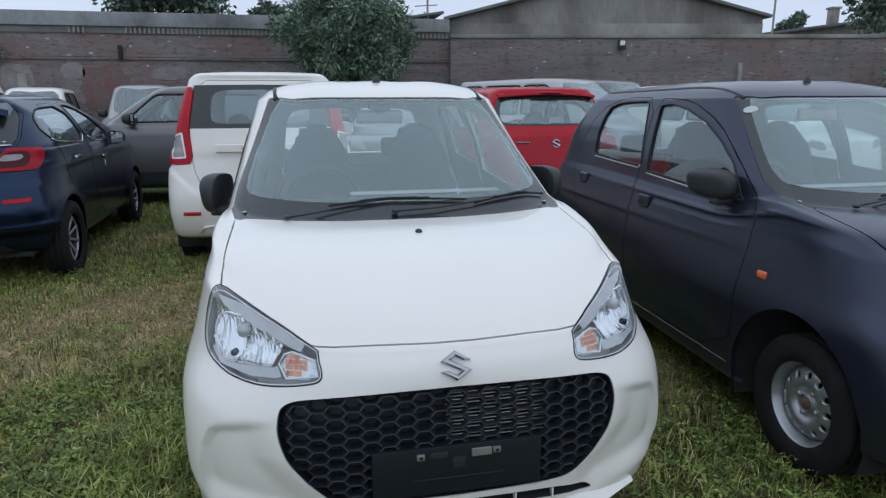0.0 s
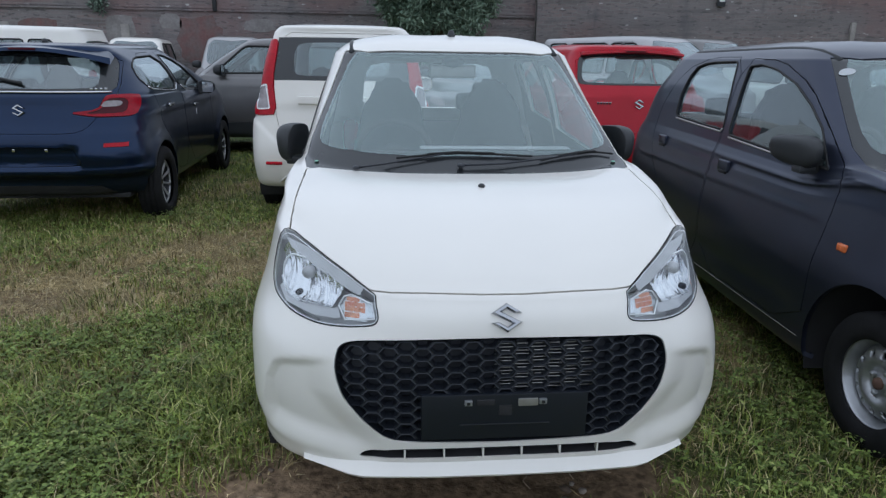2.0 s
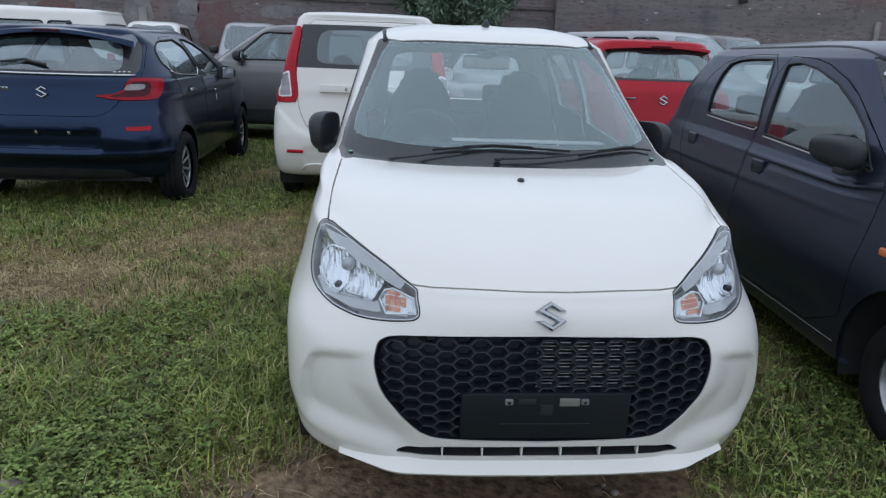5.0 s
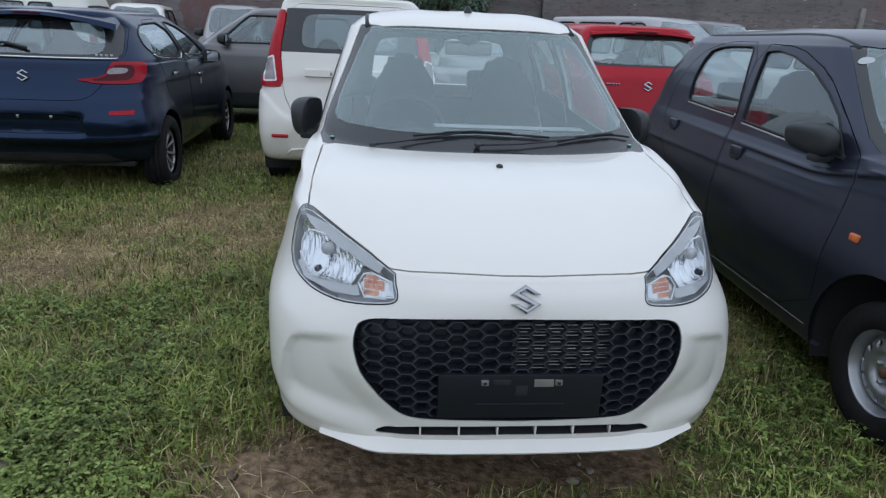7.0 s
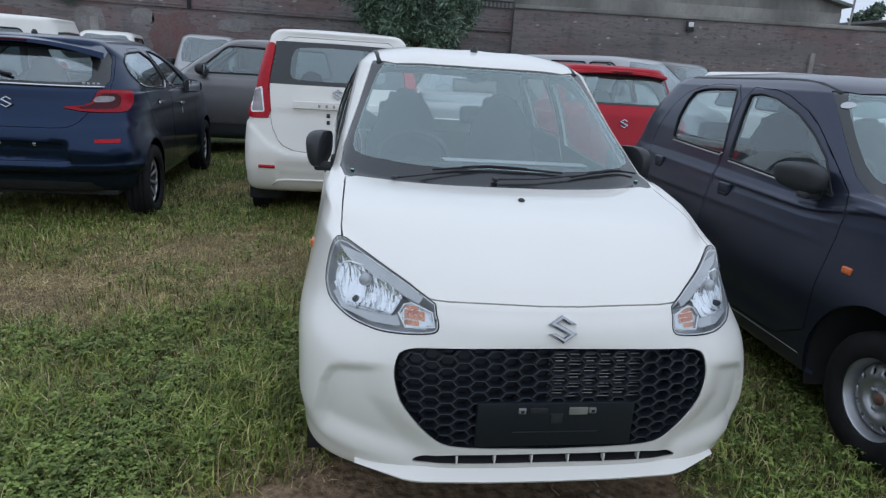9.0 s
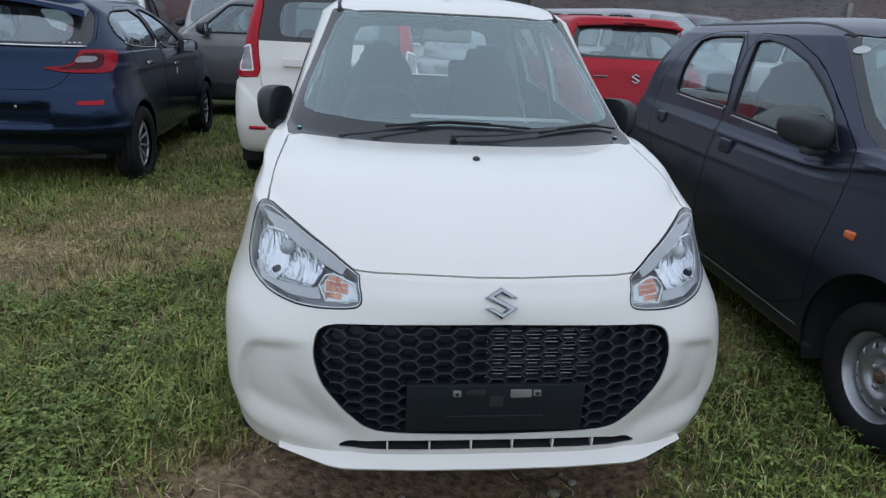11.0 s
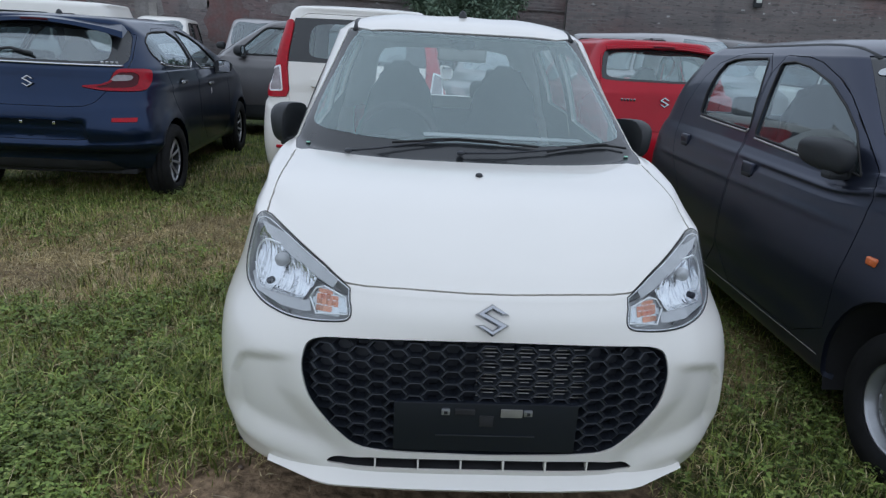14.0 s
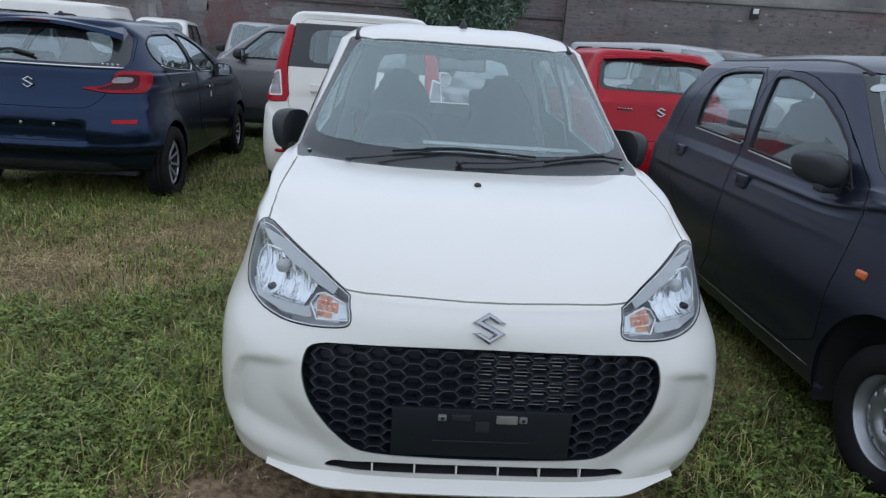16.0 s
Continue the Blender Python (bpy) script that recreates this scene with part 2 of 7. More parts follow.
def quarter(w, depth, n, count):
    a = np.linspace(0, math.pi / 2, 300)
    p = np.stack([w * np.sin(a) ** (2 / n), depth * (1 - np.cos(a) ** (2 / n))], 1)
    s = np.concatenate([[0], np.cumsum(np.hypot(*np.diff(p, axis=0).T))])
    q = np.linspace(0, s[-1], count + 1)
    return np.stack([np.interp(q, s, p[:, 0]), np.interp(q, s, p[:, 1])], 1)


def ring_points(r, cols):
    nf, ns, nr = cols
    f, b = quarter(r["w"], r["lf"], r["nf"], nf), quarter(r["w2"], r["lr"], r["nr"], nr)[::-1]
    f[:, 1] += r["yf"]
    b[:, 1] = r["yr"] - b[:, 1]
    t = np.linspace(0, 1, ns + 1)[1:-1, None]
    xy = np.concatenate([f, f[-1] * (1 - t) + b[0] * t, b])
    ky, kz = zip(*r["z"])
    z = np.interp(xy[:, 1], ky, kz)
    for _ in range(6):
        e = np.concatenate([z[1:2], z, z[-2:-1]])
        z = 0.25 * e[:-2] + 0.5 * e[1:-1] + 0.25 * e[2:]
    return np.column_stack([xy, z])


def row_share(rings, k, cols, cell):
    """Share of a shell's rows below ring k."""
    p = np.array([ring_points(r, cols) for r in rings])
    d = np.linalg.norm(np.diff(p, axis=0), axis=2).mean(1)
    m = np.clip(np.ceil(d / cell), 2, 26)
    return m[:k].sum() / (m.sum() + 1)


def shell(rings, cols=(60, 56, 46), cell=0.025, relief=None):
    p = np.array([ring_points(r, cols) for r in rings])
    d = np.linalg.norm(np.diff(p, axis=0), axis=2).mean(1)
    t = np.concatenate([[0], np.cumsum(d)])
    slope = np.diff(p, axis=0) / d[:, None, None]
    rows = []
    for k in range(len(rings) - 1):
        ta, tb = slope[k], slope[k]
        if k > 0 and not rings[k]["sharp"]:
            ta = (slope[k - 1] * d[k] + slope[k] * d[k - 1]) / (d[k] + d[k - 1])
        if k < len(rings) - 2 and not rings[k + 1]["sharp"]:
            tb = (slope[k] * d[k + 1] + slope[k + 1] * d[k]) / (d[k] + d[k + 1])
        m = int(np.clip(math.ceil(d[k] / cell), 2, 26))
        for q in range(m + (k == len(rings) - 2)):
            u = q / m
            rows.append(p[k] * (2 * u**3 - 3 * u**2 + 1) + p[k + 1] * (3 * u**2 - 2 * u**3) + d[k] * (ta * (u**3 - 2 * u**2 + u) + tb * (u**3 - u**2)))
    table = np.array(rows)
    table[..., 0] = np.maximum(table[..., 0], 0)
    if relief:
        table = table + normals(table) * relief(*np.moveaxis(table, 2, 0))[..., None]
        table[:, (0, -1), 0] = 0
    return table


def normals(table):
    n = np.cross(np.gradient(table, axis=1), np.gradient(table, axis=0))
    return n / np.maximum(np.linalg.norm(n, axis=2, keepdims=True), 1e-9)


def sample(a, u):
    """Bilinear look-up at rows u[:, 0] and columns u[:, 1]."""
    i = np.clip(np.floor(u).astype(int), 0, np.array(a.shape[:2]) - 2)
    f = (u - i)[..., None]
    i, j, fi, fj = i[:, 0], i[:, 1], f[:, 0], f[:, 1]
    return a[i, j] * (1 - fi) * (1 - fj) + a[i + 1, j] * fi * (1 - fj) + a[i, j + 1] * (1 - fi) * fj + a[i + 1, j + 1] * fi * fj


VIEWS = {"front": ((0, 2), (0.0, 0.45)), "rear": ((0, 2), (0.6, 1.0)), "side": ((1, 2), (0.2, 0.9)), "top": ((0, 1), (0.0, 1.0)), "hood": ((0, 1), (0.0, 0.6))}


def locate(table, view, pts, rows=(0, 1)):
    """Rows and columns of the shell at which it is seen at pts in that view."""
    axes, (c0, c1) = VIEWS[view]
    nr, nc = table.shape[:2]
    r0, r1, c0, c1 = int(rows[0] * nr), int(rows[1] * nr), int(c0 * nc), int(c1 * nc)
    sub = table[r0:r1, c0:c1][..., axes]
    pts = np.asarray(pts, float)
    flat = sub.reshape(-1, 2)
    best = np.array([np.argmin(((flat - p) ** 2).sum(1)) for p in pts])
    u = np.stack([best // sub.shape[1] + r0, best % sub.shape[1] + c0], 1).astype(float)
    lim = np.array([nr - 1, nc - 1], float)
    for _ in range(8):
        e = pts - sample(table, u)[:, axes]
        h = 0.25
        ui, uj = u + [h, 0], u + [0, h]
        back_i, back_j = ui[:, 0] > lim[0], uj[:, 1] > lim[1]
        ui[back_i, 0] -= 2 * h
        uj[back_j, 1] -= 2 * h
        base = sample(table, u)[:, axes]
        di = (sample(table, ui)[:, axes] - base) / np.where(back_i, -h, h)[:, None]
        dj = (sample(table, uj)[:, axes] - base) / np.where(back_j, -h, h)[:, None]
        det = di[:, 0] * dj[:, 1] - di[:, 1] * dj[:, 0]
        det = np.where(np.abs(det) < 1e-9, 1e-9, det)
        step = np.stack([(e[:, 0] * dj[:, 1] - e[:, 1] * dj[:, 0]) / det, (di[:, 0] * e[:, 1] - di[:, 1] * e[:, 0]) / det], 1)
        u = np.clip(u + np.clip(step, -3, 3), 0, lim)
    return u


def rounded(poly, times=3, centre=True):
    """Corners cut off again and again; points on the car's middle line stay."""
    p = [tuple(q) for q in poly]
    for _ in range(times):
        out = []
        for i, b in enumerate(p):
            a, c = p[i - 1], p[(i + 1) % len(p)]
            if centre and abs(b[0]) < 1e-6:
                out.append(b)
            else:
                k = 0.25 if _ else 0.2
                out.append((b[0] + (a[0] - b[0]) * k, b[1] + (a[1] - b[1]) * k))
                out.append((b[0] + (c[0] - b[0]) * k, b[1] + (c[1] - b[1]) * k))
        p = out
    return p


def eased(poly, r):
    """Corners rounded by a fixed length."""
    out = []
    for i, b in enumerate(poly):
        b = np.array(b)
        for k, c in enumerate((poly[i - 1], poly[(i + 1) % len(poly)])):
            d = np.array(c) - b
            e = b + d * min(r / np.linalg.norm(d), 0.45)
            if k == 0:
                first = e
        out += [tuple(first), tuple(0.25 * first + 0.5 * b + 0.25 * e), tuple(e)]
    return out


def dense(poly, step=0.02):
    out = []
    for i, a in enumerate(poly):
        b = poly[(i + 1) % len(poly)]
        n = max(1, math.ceil(math.dist(a, b) / step))
        out += [(a[0] + (b[0] - a[0]) * k / n, a[1] + (b[1] - a[1]) * k / n) for k in range(n)]
    return out


def inside(poly, pts):
    p = np.asarray(poly)
    hit = np.zeros(len(pts), bool)
    for a, b in zip(p, np.roll(p, -1, axis=0)):
        cross = (a[1] > pts[:, 1]) != (b[1] > pts[:, 1])
        if cross.any():
            x = (b[0] - a[0]) * (pts[:, 1] - a[1]) / (b[1] - a[1] + 1e-12) + a[0]
            hit ^= cross & (pts[:, 0] < x)
    return hit


def circle(x, y, r, n=36, sy=1.0):
    return [(x + r * math.cos(2 * math.pi * k / n), y + sy * r * math.sin(2 * math.pi * k / n)) for k in range(n)]


def cut(table, feats):
    """Cuts the right half of a shell along outlines: feats rows of (name, view, outline[, rows]). The first that holds a face takes it. Returns name: (points, normals, triangles)."""
    nr, nc = table.shape[:2]
    norm = normals(table)
    jj, ii = np.meshgrid(np.arange(nc), np.arange(nr))
    grid = np.stack([ii.ravel(), jj.ravel()], 1).astype(float)
    pts, edges, polys = [grid], [], []
    n = len(grid)
    for name, view, poly, *rows in feats:
        outline = np.array(dense(poly))
        u = locate(table, view, outline, *rows)
        if view != "side":
            u[np.abs(outline[:, 0]) < 1e-6, 1] = nc - 1 if view == "rear" else 0
        keep = [0]
        for k in range(1, len(u)):
            if np.abs(u[k] - u[keep[-1]]).max() > 0.02:
                keep.append(k)
        u = u[keep]
        polys.append((name, u))
        pts.append(u)
        edges += [(n + k, n + (k + 1) % len(u)) for k in range(len(u))]
        n += len(u)
    # grid points that lie too near an outline would make slivers
    near = np.zeros((nr, nc), bool)
    for _, u in polys:
        for a, b in zip(u, np.roll(u, -1, axis=0)):
            lo, hi = np.floor(np.minimum(a, b) - 0.4).astype(int), np.ceil(np.maximum(a, b) + 0.4).astype(int)
            lo, hi = np.maximum(lo, 1), np.minimum(hi, (nr - 2, nc - 2))
            if (hi < lo).any():
                continue
            g = np.stack(np.meshgrid(np.arange(lo[0], hi[0] + 1), np.arange(lo[1], hi[1] + 1), indexing="ij"), -1).reshape(-1, 2)
            d = b - a
            t = np.clip(((g - a) @ d) / max(d @ d, 1e-12), 0, 1)
            k = g[np.linalg.norm(g - a - t[:, None] * d, axis=1) < 0.33]
            near[k[:, 0], k[:, 1]] = True
    keep = ~near.ravel()
    drop = len(grid) - keep.sum()
    pts[0] = grid[keep]
    edges = [(a - drop, b - drop) for a, b in edges]
    pts = np.concatenate(pts)
    vs, _, fs, *_ = delaunay_2d_cdt([Vector((q[1], q[0])) for q in pts], edges, [], 0, 1e-4, False)
    uv = np.array([(v.y, v.x) for v in vs])
    tri = np.array([f for f in fs if len(f) == 3])
    mid = uv[tri].mean(1)
    owner = np.full(len(tri), -1)
    for k, (name, u) in enumerate(polys):
        owner[(owner < 0) & inside(u, mid)] = k
    pos, nor = sample(table, uv), sample(norm, uv)
    out = {}
    for name in ["body"] + [q for q, _ in polys]:
        ks = [-1] if name == "body" else [k for k, (q, _) in enumerate(polys) if q == name]
        t = tri[np.isin(owner, ks)]
        if len(t):
            used, t = np.unique(t, return_inverse=True)
            out[name] = (pos[used], nor[used], t.reshape(-1, 3))
    return out


def skin(region, sides="both", out=0.0, gap=0.002, skirt=0.018):
    """Mesh of a region: moved out along its normals, its rim drawn in by a gap and turned inwards by a skirt. sides: both, left or right."""
    p, n, t = region
    # weld doubled points on the middle line
    home = np.arange(len(p))
    mid = np.flatnonzero(np.abs(p[:, 0]) < 6e-4)
    for k, a in enumerate(mid):
        near = mid[k + 1:][np.linalg.norm(p[mid[k + 1:]] - p[a], axis=1) < 6e-4]
        home[near] = home[a]
    t = home[t]
    t = t[(t[:, 0] != t[:, 1]) & (t[:, 1] != t[:, 2]) & (t[:, 2] != t[:, 0])]
    p = np.where((np.abs(p[:, :1]) < 6e-4) & (np.arange(3) == 0), 0.0, p)
    n = np.where((np.abs(p[:, :1]) < 1e-4) & (np.arange(3) == 0), 0.0, n)
    p = p + n * out
    e = np.concatenate([t[:, (0, 1)], t[:, (1, 2)], t[:, (2, 0)]])
    key = np.sort(e, axis=1)
    _, first, count = np.unique(key[:, 0] * (len(p) + 1) + key[:, 1], return_index=True, return_counts=True)
    rim = e[first[count == 1]]
    rim = rim[~((np.abs(p[rim[:, 0], 0]) < 1e-4) & (np.abs(p[rim[:, 1], 0]) < 1e-4))]
    if gap and len(rim):
        d = p[rim[:, 1]] - p[rim[:, 0]]
        inw = np.cross(n[rim[:, 0]], d)
        push = np.zeros_like(p)
        np.add.at(push, rim[:, 0], inw), np.add.at(push, rim[:, 1], inw)
        size = np.linalg.norm(push, axis=1, keepdims=True)
        push = np.where(size > 1e-7, push / np.maximum(size, 1e-7), 0)
        push[np.abs(p[:, 0]) < 1e-4, 0] = 0
        p = p + push * gap
    v, f = [p], [t]
    if skirt and len(rim):
        a, b = p[rim[:, 0]], p[rim[:, 1]]
        na, nb = n[rim[:, 0]] * skirt, n[rim[:, 1]] * skirt
        k, base = len(rim), len(p)
        v += [a, b, b - nb, a - na]
        q = base + np.arange(k)
        f += [np.stack([q + k, q, q + 3 * k], 1), np.stack([q + k, q + 3 * k, q + 2 * k], 1)]
    v, f = np.concatenate(v), np.concatenate(f)
    half, face = len(v), len(p)
    m, g = v * [-1, 1, 1], f[:, ::-1]
    if sides == "left":
        v, f = m, g
    elif sides == "both":
        v, f = np.concatenate([v, m]), np.concatenate([f, g + len(v)])
    me = bpy.data.meshes.new("mesh")
    me.vertices.add(len(v)), me.loops.add(3 * len(f)), me.polygons.add(len(f))
    me.vertices.foreach_set("co", v.astype(np.float32).ravel())
    me.loops.foreach_set("vertex_index", f.astype(np.int32).ravel())
    me.polygons.foreach_set("loop_start", np.arange(0, 3 * len(f), 3, dtype=np.int32))
    me.update(calc_edges=True)
    me.shade_smooth()
    if sides == "both":
        bm = bmesh.new()
        bm.from_mesh(me)
        bmesh.ops.remove_doubles(bm, verts=[q for k, q in enumerate(bm.verts) if abs(q.co.x) < 1e-4 and k % half < face], dist=1e-4)
        bm.to_mesh(me)
        bm.free()
    return me


def islands(region):
    """A region's connected pieces, the largest first."""
    p, n, t = region
    lab = np.arange(len(p))
    while True:
        low = lab[t].min(1)
        new_ = lab.copy()
        for k in range(3):
            np.minimum.at(new_, t[:, k], low)
        new_ = new_[new_]
        if (new_ == lab).all():
            break
        lab = new_
    out = []
    for k in np.unique(lab[t[:, 0]]):
        used, q = np.unique(t[lab[t[:, 0]] == k], return_inverse=True)
        out.append((p[used], n[used], q.reshape(-1, 3)))
    return sorted(out, key=lambda q: -len(q[2]))


def upper(region, z0=0.95):
    """The part of a region above a height."""
    p, n, t = region
    used, q = np.unique(t[p[t][..., 2].mean(1) > z0], return_inverse=True)
    return p[used], n[used], q.reshape(-1, 3)


def body_parts(root, region, paint):
    """The shell's main piece, and each panel that the openings cut off from it."""
    for k, piece in enumerate(islands(region)):
        if len(piece[2]) < 6:
            continue
        across = (np.abs(piece[0][:, 0]) < 1e-4).any()
        for side in ("both",) if across or k == 0 else ("left", "right"):
            part("body_panel" if k else "body", skin(piece, side, skirt=0.02), paint, root)


def surface(table, view, pts):
    """Points on the right half of a shell, and their normals, as seen at pts in that view (x may be negative)."""
    pts = np.asarray(pts, float)
    mirror = np.where(pts[:, 0] < 0, -1.0, 1.0) if view != "side" else np.ones(len(pts))
    q = pts.copy()
    if view != "side":
        q[:, 0] = np.abs(q[:, 0])
    u = locate(table, view, q)
    p, n = sample(table, u), sample(normals(table), u)
    p[:, 0] *= mirror
    n[:, 0] *= mirror
    return p, n

# ---- ground and walls ----
def ground_height(x, y):
    return 0.012 * math.sin(1.7 * x + 0.6) * math.cos(1.3 * y) + 0.01 * math.sin(3.9 * x + 2.1 * y)


def patch(x, y, cx, cy, rx, ry):
    return np.exp(-(((x - cx) / rx) ** 2 + ((y - cy) / ry) ** 2))


def bare(x, y):
    """How bare the soil lies: ahead of the white car, in the worn strip beside it."""
    wob = 0.25 * np.sin(5 * x + 1) * np.cos(6 * y) + 0.2 * np.sin(11 * x + 7 * y)
    return 1.35 * patch(x, y, -0.5, 1.75, 0.6, 0.36) + 0.7 * patch(x, y, 0.25, 1.85, 0.4, 0.18) + 1.2 * patch(x, y, 0.2, 2.3, 0.55, 0.45) + 0.95 * patch(x, y, -2.5, 3.62, 0.6, 0.3) + 0.3 * patch(x, y, -1.36, 3.65, 0.25, 0.2) + 0.35 * patch(x, y, -1.85, 2.7, 0.25, 0.2) + 0.35 * wob


def dryness(x, y):
    wob = 0.34 * np.sin(2.3 * x + 2) * np.cos(2.9 * y + 1) + 0.2 * np.sin(7 * x - 5 * y) + 0.2 * np.sin(13 * x + 4 * y + 1) * np.sin(9 * y - 5 * x)
    return 0.75 * patch(x, y, -1.4, 4.3, 0.9, 0.7) + 0.95 * patch(x, y, -2.4, 3.55, 0.7, 0.45) + 0.5 * patch(x, y, -1.85, 2.65, 0.25, 0.2) + 0.5 * patch(x, y, -2.2, 4.6, 2.4, 1.2) + 0.55 * patch(x, y, 1.05, 1.35, 0.55, 0.4) + 0.12 + wob


def ground_mesh():
    def axis(lo, a, b, hi, fine, n):
        return np.concatenate([np.linspace(lo, a, n)[:-1], np.arange(a, b, fine), np.linspace(b, hi, n)])
    xs, ys = axis(-600, -9, 9, 600, 0.15, 14), axis(-600, -2, 14, 900, 0.15, 14)
    v = [(x, y, ground_height(x, y)) for y in ys for x in xs]
    n = len(xs)
    f = [(j * n + i, j * n + i + 1, (j + 1) * n + i + 1, (j + 1) * n + i) for j in range(len(ys) - 1) for i in range(n - 1)]
    me = mesh_of(v, f)
    xy = np.array(v)
    for name, fn in (("bare", bare), ("dry", dryness)):
        me.attributes.new(name, "FLOAT", "POINT").data.foreach_set("value", np.clip(fn(xy[:, 0], xy[:, 1]), 0, 1.2).astype(np.float32))
    return me


def earth_material():
    m = bpy.data.materials.new("grassy_earth")
    m.use_nodes = True
    n, l = m.node_tree.nodes, m.node_tree.links
    b = n["Principled BSDF"]
    b.inputs["Roughness"].default_value = 0.9
    b.inputs["Specular IOR Level"].default_value = 0.2
    co = n.new("ShaderNodeTexCoord")
    def noise_at(scale, detail=6):
        t = n.new("ShaderNodeTexNoise")
        t.inputs["Scale"].default_value, t.inputs["Detail"].default_value = scale, detail
        l.new(co.outputs["Object"], t.inputs["Vector"])
        return t.outputs["Fac"]
    def blend(f, lo, hi, a, c):
        r = n.new("ShaderNodeMapRange")
        r.inputs["From Min"].default_value, r.inputs["From Max"].default_value = lo, hi
        l.new(f, r.inputs["Value"])
        x = n.new("ShaderNodeMix")
        x.data_type = "RGBA"
        l.new(r.outputs[0], x.inputs["Factor"])
        for k, q in (("A", a), ("B", c)):
            if isinstance(q, tuple):
                x.inputs[k].default_value = (*q, 1)
            else:
                l.new(q, x.inputs[k])
        return x.outputs["Result"]
    soil = blend(noise_at(30), 0.35, 0.65, (0.11, 0.076, 0.046), (0.31, 0.218, 0.136))
    dry = blend(noise_at(60), 0.4, 0.6, (0.14, 0.108, 0.048), (0.3, 0.235, 0.115))
    green = blend(noise_at(45), 0.35, 0.65, (0.03, 0.048, 0.014), (0.1, 0.125, 0.036))
    def mask(name, scale, k):
        at, ad = n.new("ShaderNodeAttribute"), n.new("ShaderNodeMath")
        at.attribute_name = name
        ad.operation = "MULTIPLY_ADD"
        ad.inputs[1].default_value = k
        l.new(noise_at(scale), ad.inputs[0]), l.new(at.outputs["Fac"], ad.inputs[2])
        return ad.outputs[0]
    turf = blend(mask("dry", 5, 0.8), 0.5, 0.9, green, dry)
    l.new(blend(mask("bare", 7, 0.7), 0.65, 0.9, turf, soil), b.inputs["Base Color"])
    bp = n.new("ShaderNodeBump")
    bp.inputs["Strength"].default_value, bp.inputs["Distance"].default_value = 0.8, 0.014
    l.new(noise_at(55), bp.inputs["Height"]), l.new(bp.outputs[0], b.inputs["Normal"])
    return m


EARTH = earth_material()
tagged(part("ground", ground_mesh(), EARTH), "uneven ground with grass and bare brown soil", "ground", kind="structure")


def brick_material(name, c1, c2, mortar, dirt):
    m = bpy.data.materials.new(name)
    m.use_nodes = True
    n, l = m.node_tree.nodes, m.node_tree.links
    b = n["Principled BSDF"]
    b.inputs["Roughness"].default_value = 0.9
    co, mp = n.new("ShaderNodeTexCoord"), n.new("ShaderNodeMapping")
    mp.inputs["Rotation"].default_value = (radians(90), 0, 0)
    l.new(co.outputs["Object"], mp.inputs["Vector"])
    br = n.new("ShaderNodeTexBrick")
    br.inputs["Color1"].default_value, br.inputs["Color2"].default_value, br.inputs["Mortar"].default_value = (*c1, 1), (*c2, 1), (*mortar, 1)
    br.inputs["Scale"].default_value, br.inputs["Brick Width"].default_value, br.inputs["Row Height"].default_value, br.inputs["Mortar Size"].default_value = 1.0, 0.24, 0.085, 0.012
    wob, shake = n.new("ShaderNodeTexNoise"), n.new("ShaderNodeVectorMath")
    wob.inputs["Scale"].default_value, wob.inputs["Detail"].default_value = 3.0, 5
    shake.operation = "MULTIPLY_ADD"
    shake.inputs[1].default_value = (0.16, 0.16, 0.16)
    l.new(mp.outputs[0], wob.inputs["Vector"]), l.new(wob.outputs["Color"], shake.inputs[0]), l.new(mp.outputs[0], shake.inputs[2])
    l.new(shake.outputs[0], br.inputs["Vector"])
    def noise_at(scale, stretch):
        q, t = n.new("ShaderNodeMapping"), n.new("ShaderNodeTexNoise")
        q.inputs["Scale"].default_value = stretch
        t.inputs["Scale"].default_value, t.inputs["Detail"].default_value = scale, 7
        l.new(co.outputs["Object"], q.inputs["Vector"]), l.new(q.outputs[0], t.inputs["Vector"])
        return t.outputs["Fac"]
    col = br.outputs["Color"]
    for fac, lo, hi, c in ((noise_at(0.9, (0.6, 1, 2.6)), 0.38, 0.56, dirt), (noise_at(0.5, (0.8, 1, 1.2)), 0.48, 0.58, (0.205, 0.128, 0.122)), (noise_at(0.7, (0.5, 1, 1.6)), 0.5, 0.66, [0.72 * k for k in dirt]), (noise_at(2.2, (0.25, 1, 3.2)), 0.52, 0.64, [0.62 * k for k in dirt]), (noise_at(9, (0.5, 1, 1.6)), 0.62, 0.7, [1.3 * k for k in dirt]), (noise_at(4.5, (0.8, 1, 1.8)), 0.675, 0.7, (0.5, 0.48, 0.47)), (noise_at(14, (0.35, 1, 1.3)), 0.57, 0.63, (0.085, 0.078, 0.08)), (noise_at(1.4, (1.6, 1, 0.5)), 0.57, 0.7, (0.1, 0.098, 0.105))):
        r, x = n.new("ShaderNodeMapRange"), n.new("ShaderNodeMix")
        r.inputs["From Min"].default_value, r.inputs["From Max"].default_value, r.inputs["To Max"].default_value = lo, hi, 0.64
        l.new(fac, r.inputs["Value"])
        x.data_type = "RGBA"
        l.new(r.outputs[0], x.inputs["Factor"]), l.new(col, x.inputs["A"])
        x.inputs["B"].default_value = (*c, 1)
        col = x.outputs["Result"]
    l.new(col, b.inputs["Base Color"])
    bp = n.new("ShaderNodeBump")
    bp.inputs["Distance"].default_value = 0.02
    l.new(br.outputs["Fac"], bp.inputs["Height"])
    bp.invert = True
    l.new(bp.outputs[0], b.inputs["Normal"])
    return m


